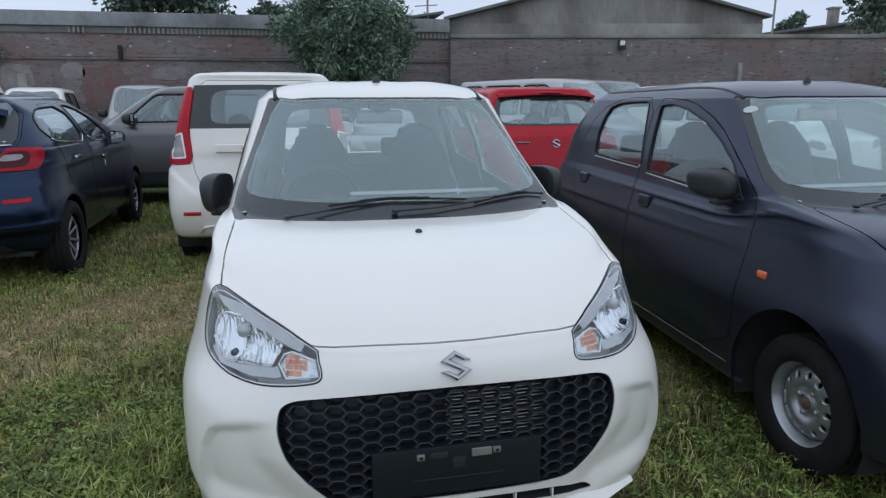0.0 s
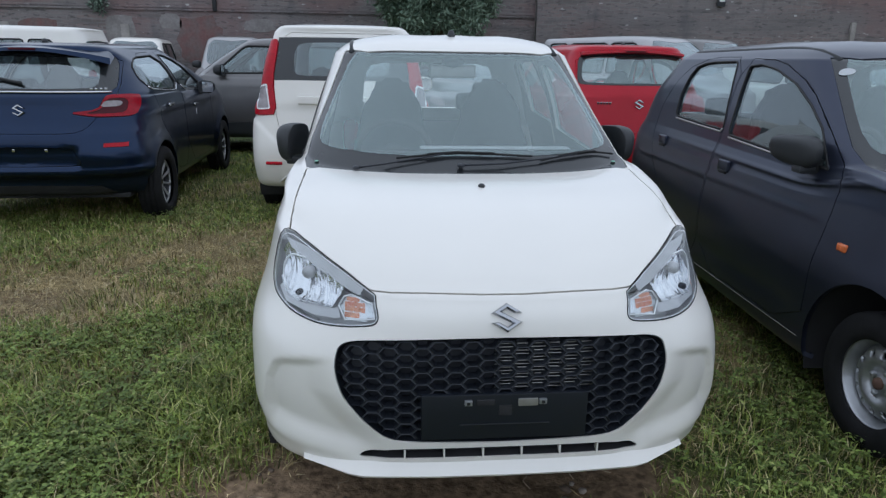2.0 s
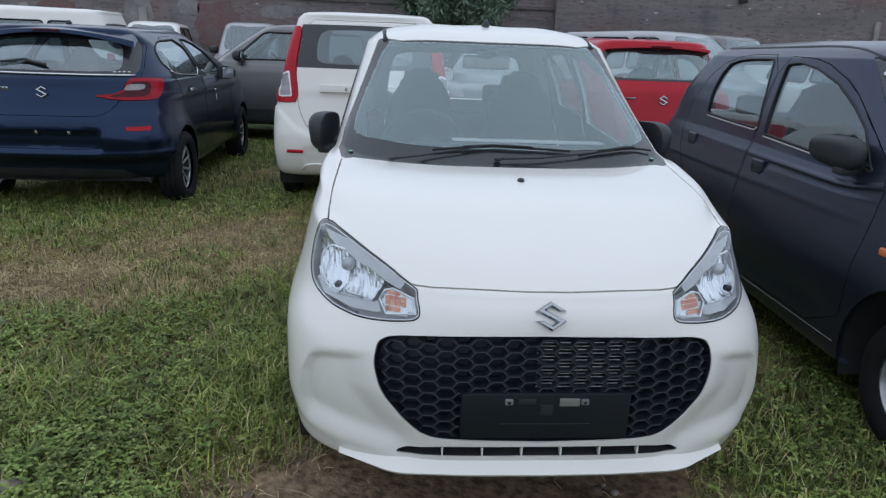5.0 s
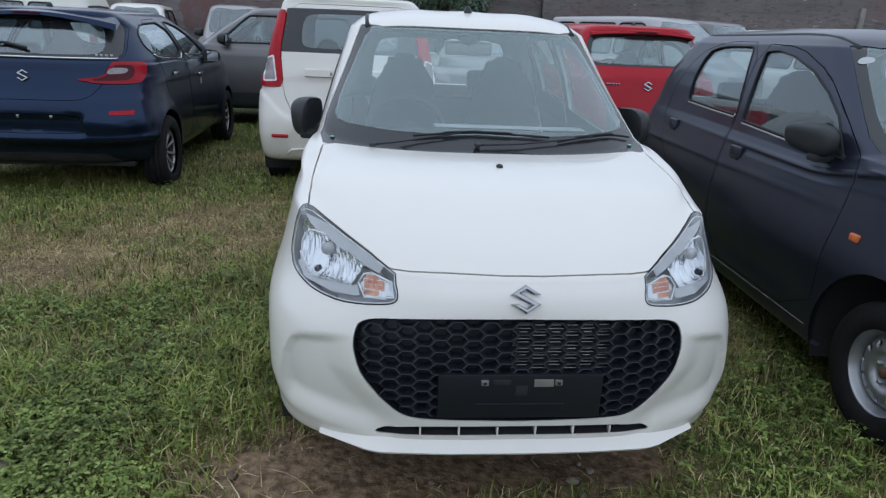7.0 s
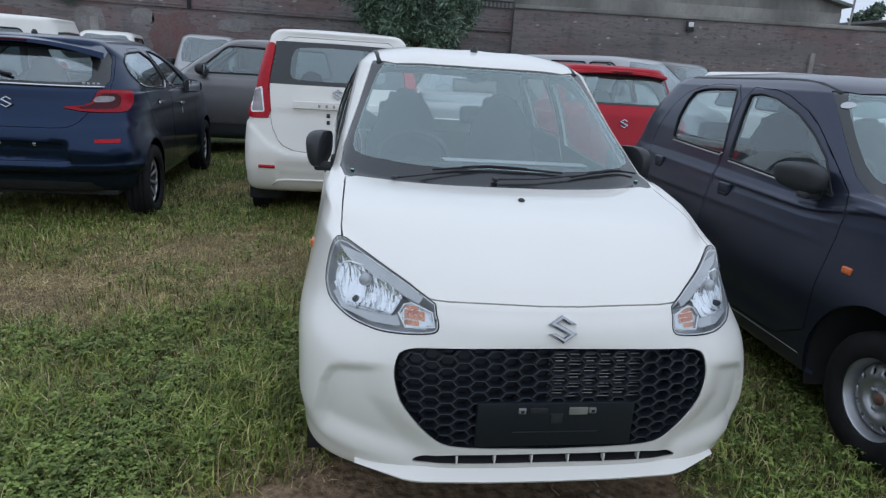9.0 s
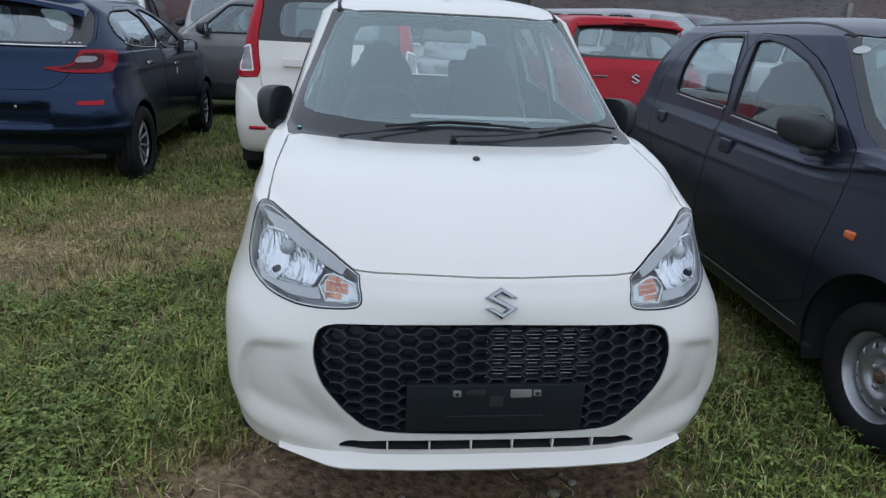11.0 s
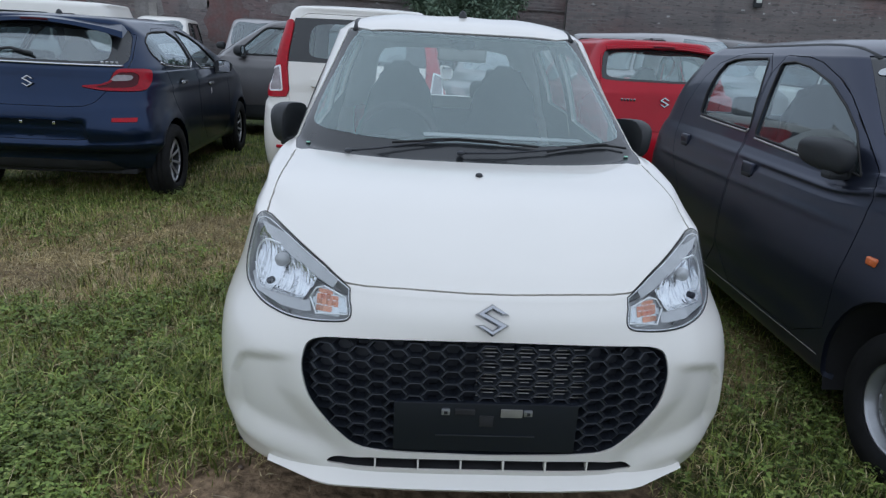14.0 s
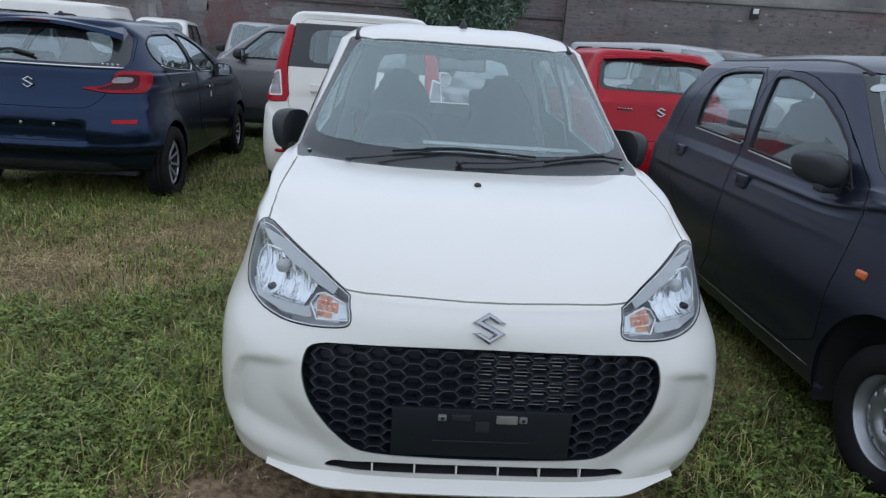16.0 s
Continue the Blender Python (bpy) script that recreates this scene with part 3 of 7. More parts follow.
BRICK = brick_material("old_brick", (0.255, 0.2, 0.186), (0.17, 0.142, 0.138), (0.235, 0.218, 0.212), (0.232, 0.214, 0.211))
CONCRETE = material("stained_concrete", (0.24, 0.23, 0.21), 0.9, var=0.45, scale=0.8, fine=0.2, fine_scale=14, bump=0.01, stretch=(1, 1, 0.5))
RENDERED = material("weathered_render", (0.21, 0.2, 0.185), 0.9, var=0.5, scale=0.6, fine=0.25, fine_scale=9, bump=0.01, stretch=(1.4, 1.4, 0.45))
PARAPET = material("weathered_parapet", (0.245, 0.25, 0.255), 0.9, var=0.4, scale=1.2, fine=0.25, fine_scale=12, bump=0.008, stretch=(1, 1, 0.6))
ROOFING = material("grey_sheet_roof", (0.15, 0.152, 0.15), 0.7, var=0.25, scale=1.5, fine=0.15, fine_scale=30)


def wall_run(name, label, length, h, thick, m, mat, cap=0.12):
    """A straight wall along its own x, with a coping."""
    w = tagged(part(name, box(length / 2, thick / 2, h / 2, length, thick, h, 0.0), mat), label, "wall", kind="structure")
    part("coping", box(length / 2, thick / 2, h + cap / 2 + 0.002, length, thick + 0.08, cap, 0.02), CONCRETE, w)
    w.matrix_world = m
    return w


wall_left = wall_run("wall_left", "long weathered brick wall with a plain parapet", 36, 3.04, 0.3, pose(-32.4, 17.6, 0), BRICK, 0.0)
wall_right = wall_run("wall_right", "lower weathered brick wall with a rough top", 42, 3.04, 0.3, pose(3.6, 17.4, 0, 0, 0, -10), BRICK, 0.1)
# parapet, row of slats under it, ledge and pilasters of the higher wall
part("parapet", box(18, 0.1, 3.36, 36, 0.42, 0.33, 0.02), PARAPET, wall_left)
# band proud of the wall, coloured darker for the shade between the slats
part("slat_shade", box(18, 0.12, 3.115, 36, 0.3, 0.15, 0.0), ROOFING, wall_left)
slat = box(0, 0, 0, 0.045, 0.06, 0.145, 0.0)
slat.name = "slat"
slat.materials.append(CONCRETE)
for x in [26.8 + 0.105 * k for k in range(4)] + [28.05 + 0.105 * k for k in range(76)]:
    o = new("slat", slat)
    o.parent = wall_left
    o.location = (x, -0.035, 3.115)
# near-black block on the wall's face paints the vent opening's shade
part("vent_shade", box(24.75, -0.03, 3.13, 0.55, 0.05, 0.14, 0.01), LINER, wall_left)
part("vent_ledge", box(24.75, -0.05, 2.98, 0.6, 0.1, 0.07, 0.015), CONCRETE, wall_left)
for z, d in ((2.46, 0.05), (2.52, 0.03)):
    part("ledge", box(18, -d / 2, z, 36, d, 0.05, 0.01), BRICK, wall_left)
PLASTER = material("old_plaster", (0.3, 0.28, 0.26), 0.9, var=0.3, scale=2.5, fine=0.2, fine_scale=30)
for x, w_ in ((-6.75, 0.2), (-12.5, 0.3), (-9.6, 0.2)):
    part("pilaster", box(x + 32.4, -0.02, 1.05, w_, 0.05, 2.1, 0.01), PLASTER, wall_left)
MAROON = material("faded_maroon_paint", (0.19, 0.095, 0.088), 0.9, var=0.3, scale=3.5, fine=0.35, fine_scale=16, second=(0.16, 0.135, 0.13))
OLDCOAT = material("grimy_plaster", (0.275, 0.26, 0.25), 0.9, var=0.3, scale=4, fine=0.3, fine_scale=18, second=(0.2, 0.182, 0.176))
CHALK = material("chalky_plaster", (0.46, 0.45, 0.44), 0.9, var=0.25, scale=9, fine=0.2, fine_scale=60)


def flake(wall, x, z, w, h, mat, seed, name="plaster_patch", proud=0.008):
    """Thin patch of old plaster or paint with a broken outline."""
    rng = random.Random(seed)
    n = 22
    turn = [2 * math.pi * k / n for k in range(n)]
    out = [1 + rng.uniform(-0.14, 0.1) for _ in turn]
    edge = [(x + w / 2 * r * math.copysign(abs(math.cos(a)) ** 0.6, math.cos(a)), z + h / 2 * r * math.copysign(abs(math.sin(a)) ** 0.6, math.sin(a))) for a, r in zip(turn, out)]
    part(name, slab(edge, proud + 0.01, 0.0, -proud), mat, wall)


for k, (x, z, w_, h_, mat_) in enumerate(((27.45, 1.75, 1.1, 1.15, MAROON), (25.55, 2.0, 0.7, 0.62, OLDCOAT), (26.75, 2.18, 0.55, 0.36, OLDCOAT), (28.95, 2.12, 0.8, 0.3, OLDCOAT), (23.6, 1.9, 0.9, 0.7, MAROON), (30.4, 1.95, 1.2, 0.5, MAROON))):
    flake(wall_left, x, z, w_, h_, mat_, 40 + k)
for k, (x, z) in enumerate(((23.0, 2.8), (25.85, 2.7), (27.2, 2.58), (27.5, 2.99), (29.7, 2.99), (28.45, 2.3), (30.05, 2.65), (25.3, 2.58), (28.1, 2.75), (31.2, 2.4), (26.3, 2.9))):
    flake(wall_left, x, z, 0.055 + 0.015 * (k % 4), 0.03 + 0.008 * (k % 3), CHALK, 60 + k, "plaster_chip")
for k, (x, z) in enumerate(((4.83, 2.86), (3.42, 2.97), (2.5, 2.45), (4.25, 2.68), (4.75, 2.62), (6.4, 2.55), (1.6, 2.8), (8.9, 2.7))):
    flake(wall_right, x, z, 0.055 + 0.015 * (k % 4), 0.03 + 0.008 * (k % 3), CHALK, 80 + k, "plaster_chip")
part("pipe_stub", box(27.87, -0.05, 2.6, 0.1, 0.1, 0.34, 0.03), LINER, wall_left)
part("post", box(7.8, -0.05, 1.2, 0.12, 0.1, 2.4, 0.02), PLASTER, wall_right)
closing = wall_run("wall_side", "plain brick wall closing the yard", 40, 3.0, 0.3, pose(-32.4, -20, 0, 0, 0, 90), BRICK)
closing = wall_run("wall_far_side", "plain brick wall closing the yard", 34, 3.0, 0.3, pose(45, 10.2, 0, 0, 0, -90), BRICK)
closing = wall_run("wall_behind", "plain brick wall closing the yard", 77, 3.0, 0.3, pose(45, -22, 0, 0, 0, 180), BRICK)

# flood lamp on the wall
lamp = tagged(new("flood_lamp"), "small black flood lamp fixed on the brick wall", "lamp")
part("casing", box(0, -0.1, 0, 0.2, 0.09, 0.26, 0.02), PLASTIC, lamp)
part("lamp_glass", box(0.01, -0.148, 0.04, 0.13, 0.01, 0.12, 0.004), material("lamp_face", (0.75, 0.76, 0.74), 0.3, var=0.05), lamp, "pale square lamp face")
part("bracket", box(0, -0.03, -0.02, 0.05, 0.06, 0.05, 0.008), PLASTIC, lamp)
lamp.matrix_world = pose(8.06, 16.605, 2.87, 0, 0, -10)

# gabled building behind the lower wall
gable = tagged(new("gabled_building"), "old building with a stained plaster gable behind the wall", "building")
bm = bmesh.new()
out = [(0.0, 0.0), (8.5, 0.0), (8.5, 3.62), (4.45, 4.62), (0.0, 3.55)]
fr, bk = [bm.verts.new((x, 0.35, z)) for x, z in out], [bm.verts.new((x, 12, z)) for x, z in out]
bm.faces.new(fr), bm.faces.new(bk)
for i in range(5):
    bm.faces.new((fr[i], bk[i], bk[(i + 1) % 5], fr[(i + 1) % 5]))
part("wall", from_bm(bm, False), RENDERED, gable)
for (x0, z0), (x1, z1) in (((-0.15, 3.51), (4.45, 4.62)), ((8.65, 3.58), (4.45, 4.62))):
    d = math.hypot(x1 - x0, z1 - z0)
    b = box(0, 6.1, 0.04, d, 11.9, 0.08, 0.01)
    part("roof", moved(b, Matrix.Translation(((x0 + x1) / 2, 0, (z0 + z1) / 2 + 0.01)) @ Euler((0, -math.atan2(z1 - z0, x1 - x0) if x1 > x0 else math.atan2(z1 - z0, x0 - x1), 0)).to_matrix().to_4x4()), ROOFING, gable)
part("plinth_band", box(4.25, 0.335, 3.28, 8.5, 0.05, 0.34, 0.01), CONCRETE, gable)
gable.matrix_world = pose(3.6, 17.4, 0, 0, 0, -10)
for x, z, h in ((3.3, 3.55, 0.75), (3.22, 3.3, 0.6), (12.35, 3.3, 0.8), (13.6, 3.2, 1.7)):
    pole = tagged(part("pole", tube([(x, 19.5 - 0.12 * x, z - 3.3), (x + 0.02, 19.5 - 0.12 * x, z + h)], 0.03, 8), CONCRETE), "thin grey utility pole behind the wall", "pole")
    part("crossbar", tube([(x - 0.35, 19.5 - 0.12 * x, z + h - 0.25), (x + 0.3, 19.5 - 0.12 * x, z + h - 0.2)], 0.015, 6), CONCRETE, pole)
shed = tagged(new("low_house"), "low plastered house with a sloping roof and a chimney", "house")
bm = bmesh.new()
out = [(0.0, 0.0), (9, 0.0), (9, 4.95), (0.0, 3.85)]
fr, bk = [bm.verts.new((x, 0, z)) for x, z in out], [bm.verts.new((x, 6, z)) for x, z in out]
bm.faces.new(fr), bm.faces.new(bk)
for i in range(4):
    bm.faces.new((fr[i], bk[i], bk[(i + 1) % 4], fr[(i + 1) % 4]))
part("wall", from_bm(bm, False), PLASTER, shed)
part("roof", moved(box(4.6, 2.9, 0.05, 9.6, 6.6, 0.1, 0.02), Matrix.Translation((0, 0, 3.85)) @ Euler((0, -math.atan2(1.1, 9), 0)).to_matrix().to_4x4()), ROOFING, shed)
part("chimney", joined(box(3.2, 0.8, 4.6, 0.32, 0.32, 0.7, 0.02), box(3.2, 0.8, 4.97, 0.42, 0.42, 0.08, 0.02)), PLASTER, shed)
shed.matrix_world = pose(17.2, 23.0, 0, 0, 0, -10)
left_house = tagged(part("low_shed", box(2.0, 20.5, 1.75, 3.2, 2.6, 3.5, 0.02), PLASTER), "low plastered shed behind the wall", "shed")
part("roof", moved(box(0, 0, 0, 3.6, 3.0, 0.07, 0.01), Matrix.Translation((2.0, 20.5, 3.62)) @ Euler((0, radians(-9), 0)).to_matrix().to_4x4()), ROOFING, left_house)

# ---- car parts ----
def smoothstep(a, b, x):
    t = np.clip((x - a) / (b - a), 0, 1)
    return t * t * (3 - 2 * t)


def disc_mesh(radius, holes, depth, rings=14, n=72):
    """Round disc in the y, z plane, pierced by holes, its x given by depth(r)."""
    pts = [Vector((0, 0))]
    for k in range(1, rings + 1):
        r = radius * k / rings
        pts += [Vector((r * math.cos(2 * math.pi * (q + 0.5 * (k % 2) * (k < rings)) / n), r * math.sin(2 * math.pi * (q + 0.5 * (k % 2) * (k < rings)) / n))) for q in range(n)]
    edges, polys = [], []
    for h in holes:
        b = len(pts)
        pts += [Vector(q) for q in h]
        edges += [(b + k, b + (k + 1) % len(h)) for k in range(len(h))]
        polys.append(h)
    vs, _, fs, *_ = delaunay_2d_cdt(pts, edges, [], 0, 1e-5, False)
    uv = np.array([tuple(v) for v in vs])
    tri = np.array([f for f in fs if len(f) == 3])
    mid = uv[tri].mean(1)
    keep = np.ones(len(tri), bool)
    for h in polys:
        keep &= ~inside(h, mid)
    tri = tri[keep]
    v = [(depth(math.hypot(*q)), q[0], q[1]) for q in uv]
    base = len(v)
    faces = [tuple(t) for t in tri]
    count = {}
    for t in faces:
        for a, b in ((t[0], t[1]), (t[1], t[2]), (t[2], t[0])):
            count[(a, b)] = count.get((a, b), 0) + 1
    back = {}
    for (a, b) in list(count):
        if (b, a) not in count:
            for q in (a, b):
                if q not in back:
                    back[q] = len(v)
                    v.append((v[q][0] - 0.014, v[q][1], v[q][2]))
            faces.append((b, a, back[a], back[b]))
    return mesh_of(v, faces)


def curve_of(*knots):
    ks = list(zip(*knots))
    return lambda r: float(np.interp(r, ks[0], ks[1]))


def wheel_steel(R):
    """Outer face towards +x."""
    rr = 0.168
    k_ = 0.95
    holes = [[(0.118 * math.cos(a) + 0.0155 * math.cos(b) * math.cos(a) - 0.0125 * math.sin(b) * math.sin(a), 0.118 * math.sin(a) + 0.0155 * math.cos(b) * math.sin(a) + 0.0125 * math.sin(b) * math.cos(a)) for b in np.linspace(0, 2 * math.pi, 14, endpoint=False)] for a in np.linspace(0, 2 * math.pi, 12, endpoint=False)]
    dep = curve_of((0, 0.03), (0.026, 0.03), (0.034, 0.012), (0.062, 0.012), (0.075, 0.035), (0.095, 0.04), (0.135, 0.026), (0.152, 0.0), (0.168, -0.01))
    rim = lathe([(-0.06, 0.15), (-0.02, 0.152), (0.03, 0.156), (0.044, 0.168), (0.056, 0.17), (0.058, 0.178), (0.05, 0.182), (0.03, 0.178), (-0.06, 0.176)], 60)
    face = joined(disc_mesh(rr - 0.012, holes, dep), rim)
    nuts = []
    for k in range(4):
        a = 2 * math.pi * k / 4 + 0.4
        nuts.append(moved(lathe([(0.01, 0.0105), (0.026, 0.0105), (0.03, 0.006), (0.03, 0.0)], 6), Matrix.Translation((0, 0.05 * math.cos(a), 0.05 * math.sin(a)))))
    cap = lathe([(0.02, 0.024), (0.036, 0.022), (0.042, 0.014), (0.042, 0.0)], 24)
    return moved(face, Matrix.Scale(k_, 4)), nuts, cap


def wheel_alloy(R):
    rr = 0.2
    holes = []
    for k in range(10):
        a = 2 * math.pi * k / 10
        for o0, o1, b0, b1, ra, rb in ((-0.24, 0.2, -0.285, 0.235, 0.058, 0.191) if k % 2 else (-0.2, 0.24, -0.27, 0.25, 0.058, 0.191),):
            q = []
            for t in np.linspace(b0, b1, 6):
                q.append((rb * math.cos(a + t), rb * math.sin(a + t)))
            for t in np.linspace(o1, o0, 4):
                q.append((ra * math.cos(a + t), ra * math.sin(a + t)))
            holes.append(q)
    dep = curve_of((0, 0.02), (0.03, 0.022), (0.06, 0.028), (0.17, 0.05), (0.2, 0.052))
    rim = lathe([(-0.07, 0.18), (0.03, 0.186), (0.05, 0.196), (0.056, 0.204), (0.05, 0.21), (-0.07, 0.205)], 60)
    cap = lathe([(0.015, 0.034), (0.032, 0.03), (0.035, 0.02), (0.035, 0.0)], 24)
    return disc_mesh(rr, holes, dep), [rim], cap


def wheel(parent, x, y, R, width, style):
    """A wheel with its tyre; x tells the side. The wheel itself is the rim."""
    s = 1 if x > 0 else -1
    place = Matrix.Translation((x, y, R)) @ Matrix.Diagonal((s, 1, 1, 1))
    face, nuts, cap = (wheel_alloy if style == "alloy" else wheel_steel)(R)
    ob = part("wheel", moved(face, place), ALLOY if style == "alloy" else STEEL, parent, "two-tone alloy wheel" if style == "alloy" else "silver steel wheel with round holes")
    h, ri = width / 2, 0.2 if style == "alloy" else 0.163
    tyre = lathe([(-h * 0.8, ri), (-h, ri + 0.02), (-h * 1.03, (R + ri) / 2), (-h * 0.92, R - 0.012), (-h * 0.75, R - 0.003), (-h * 0.45, R), (-h * 0.43, R - 0.006), (-h * 0.36, R - 0.006), (-h * 0.34, R), (h * 0.0, R), (h * 0.02, R - 0.006), (h * 0.1, R - 0.006), (h * 0.12, R), (h * 0.45, R), (h * 0.47, R - 0.006), (h * 0.53, R - 0.006), (h * 0.55, R - 0.001), (h * 0.75, R - 0.003), (h * 0.92, R - 0.012), (h * 1.03, (R + ri) / 2), (h * 1.0, ri + 0.02), (h * 0.86, ri + 0.004), (h * 0.8, ri)], 64)
    part("tyre", moved(tyre, place), RUBBER, ob, "black rubber tyre")
    part("hub_cap", moved(cap, place), RUST if style != "alloy" else CHROME, ob)
    for nut in nuts or ():
        part("rim" if style == "alloy" else "wheel_nut", moved(nut, place), GLOSSBLACK if style == "alloy" else STEEL, ob)
    drum = lathe([(-0.05, 0.15), (-0.03, 0.15), (-0.025, 0.1), (-0.025, 0.0)], 32)
    part("brake_drum", moved(drum, place), LINER, ob)
    return ob


def well(parent, y, z, r, w, below=0.12):
    """Dark liner behind a wheel arch, both sides."""
    for s in (1, -1):
        v, f = [], []
        n = 24
        for k in range(n + 1):
            a = math.pi * (-below + (1 + 2 * below) * k / n)
            for x in (w - 0.012, w - 0.3):
                v.append((s * x, y + (r + 0.01) * math.cos(a), z + (r + 0.01) * math.sin(a)))
        f = [(2 * k, 2 * k + 1, 2 * k + 3, 2 * k + 2) for k in range(n)]
        c = len(v)
        v.append((s * (w - 0.3), y, z))
        f += [(2 * k + 1, c, 2 * k + 3) for k in range(n)]
        part("wheel_well", mesh_of(v, f), LINER, parent)


def seat(parent, x, y, w=0.46, head=True, z=0.0, mat=None):
    """Backrest leaning rearwards over a cushion."""
    s = part("seat", box(x, y + 0.0, 0.5 + z, w, 0.5, 0.16, 0.06, 3), mat or CLOTH, parent)
    lean = Matrix.Translation((x, y + 0.22, 0.5 + z)) @ Euler((radians(-15), 0, 0)).to_matrix().to_4x4()
    h = w / 2
    if head:
        form = [(-h, 0.0), (h, 0.0), (h * 1.02, 0.3), (h * 0.92, 0.5), (0.13, 0.66), (0.115, 0.78), (0.07, 0.83), (-0.07, 0.83), (-0.115, 0.78), (-0.13, 0.66), (-h * 0.92, 0.5), (-h * 1.02, 0.3)]
    else:
        form = [(-h, 0.0), (h, 0.0), (h, 0.5), (h * 0.96, 0.55), (-h * 0.96, 0.55), (-h, 0.5)]
    rest = moved(slab(form, 0.13, 0.03), lean)
    rest.shade_smooth()
    part("backrest", rest, mat or CLOTH, s)
    return s


def cabin(parent, dash_y, belt, w, seats_y, bench_y, wheel_side=-1, mirror=None, papers=False):
    """Dashboard, steering wheel, seats, bench."""
    prof = [(dash_y - 0.22, belt - 0.06), (dash_y, belt - 0.02), (dash_y + 0.2, belt - 0.0), (dash_y + 0.3, belt - 0.03), (dash_y + 0.36, belt - 0.12), (dash_y + 0.3, belt - 0.42), (dash_y - 0.2, belt - 0.42)]
    n = len(prof)
    xs = np.linspace(-w, w, 9)
    v = [(x, y, z - 0.015 * (abs(x) / w) ** 2) for x in xs for y, z in prof]
    f = [(i * n + k, i * n + (k + 1) % n, (i + 1) * n + (k + 1) % n, (i + 1) * n + k) for i in range(8) for k in range(n)]
    f += [tuple(range(n)), tuple(range(8 * n + n - 1, 8 * n - 1, -1))]
    bm = bmesh.new()
    bm.from_mesh(mesh_of(v, f))
    part("dashboard", from_bm(bm), TRIM, parent)
    x = wheel_side * w * 0.5
    pts = [(x + 0.18 * math.cos(a), dash_y + 0.45 - 0.07 * math.sin(a), belt - 0.05 + 0.165 * math.sin(a)) for a in np.linspace(0, 2 * math.pi, 33)]
    hub = ball(x, dash_y + 0.45, belt - 0.07, 0.075, 0.03, 0.07)
    part("steering_wheel", joined(tube(pts, 0.015), hub, box(x, dash_y + 0.45, belt - 0.06, 0.33, 0.02, 0.035, 0.008)), TRIM, parent)
    for s in (-1, 1):
        seat(parent, s * w * 0.5, seats_y)
    if bench_y:
        seat(parent, 0, bench_y, w * 1.75, False, -0.02)
        for s in (-1, 1):
            part("headrest", box(s * w * 0.5, bench_y + 0.46, 1.12, 0.24, 0.09, 0.12, 0.04, 3), CLOTH, parent)
    if mirror:
        my, mz = mirror
        part("mirror_mount", ball(0, my - 0.03, mz + 0.045, 0.055, 0.035, 0.026), PLASTIC, parent)
        part("inside_mirror", joined(box(0.0, my, mz, 0.22, 0.03, 0.062, 0.02, 3), tube([(0, my - 0.02, mz + 0.02), (0, my - 0.06, mz + 0.08)], 0.012)), LAMPGREY, parent)


def emblem(parent, centre, size, normal, mat=None):
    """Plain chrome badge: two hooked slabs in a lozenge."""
    a = size / 2
    form = np.array([(-1, 0.32), (-0.62, 0.58), (0, 1), (1, 0.34), (0.52, 0.3), (0, 0.62), (-0.34, 0.4), (1, -0.32), (0.62, -0.58), (0, -1), (-1, -0.34), (-0.52, -0.3), (0, -0.62), (0.34, -0.4)]) * [a, a * 0.96]
    e = np.roll(form, -1, axis=0) - form
    e /= np.linalg.norm(e, axis=1, keepdims=True)
    nrm = np.stack([-e[:, 1], e[:, 0]], 1)
    if np.cross(form, np.roll(form, -1, axis=0)).sum() < 0:
        nrm = -nrm
    mit = nrm + np.roll(nrm, 1, axis=0)
    mit /= np.maximum((mit ** 2).sum(1, keepdims=True) / 2, 0.35)
    top = form + mit * 0.085 * a
    n_ = len(form)
    v = [(x, 0.004, z) for x, z in form] + [(x, -0.005, z) for x, z in form] + [(x, -0.0125, z) for x, z in top]
    f = [(o + k, o + (k + 1) % n_, o + n_ + (k + 1) % n_, o + n_ + k) for o in (0, n_) for k in range(n_)] + [tuple(range(2 * n_, 3 * n_))]
    bm = bmesh.new()
    bm.from_mesh(mesh_of(v, f, False))
    bmesh.ops.triangulate(bm, faces=[q for q in bm.faces if len(q.verts) > 4])
    m1 = from_bm(bm, False)
    d = Vector(normal).normalized()
    rot = d.to_track_quat("-Y", "Z").to_matrix().to_4x4()
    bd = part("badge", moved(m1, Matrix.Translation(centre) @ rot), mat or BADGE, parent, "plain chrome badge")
    return bd


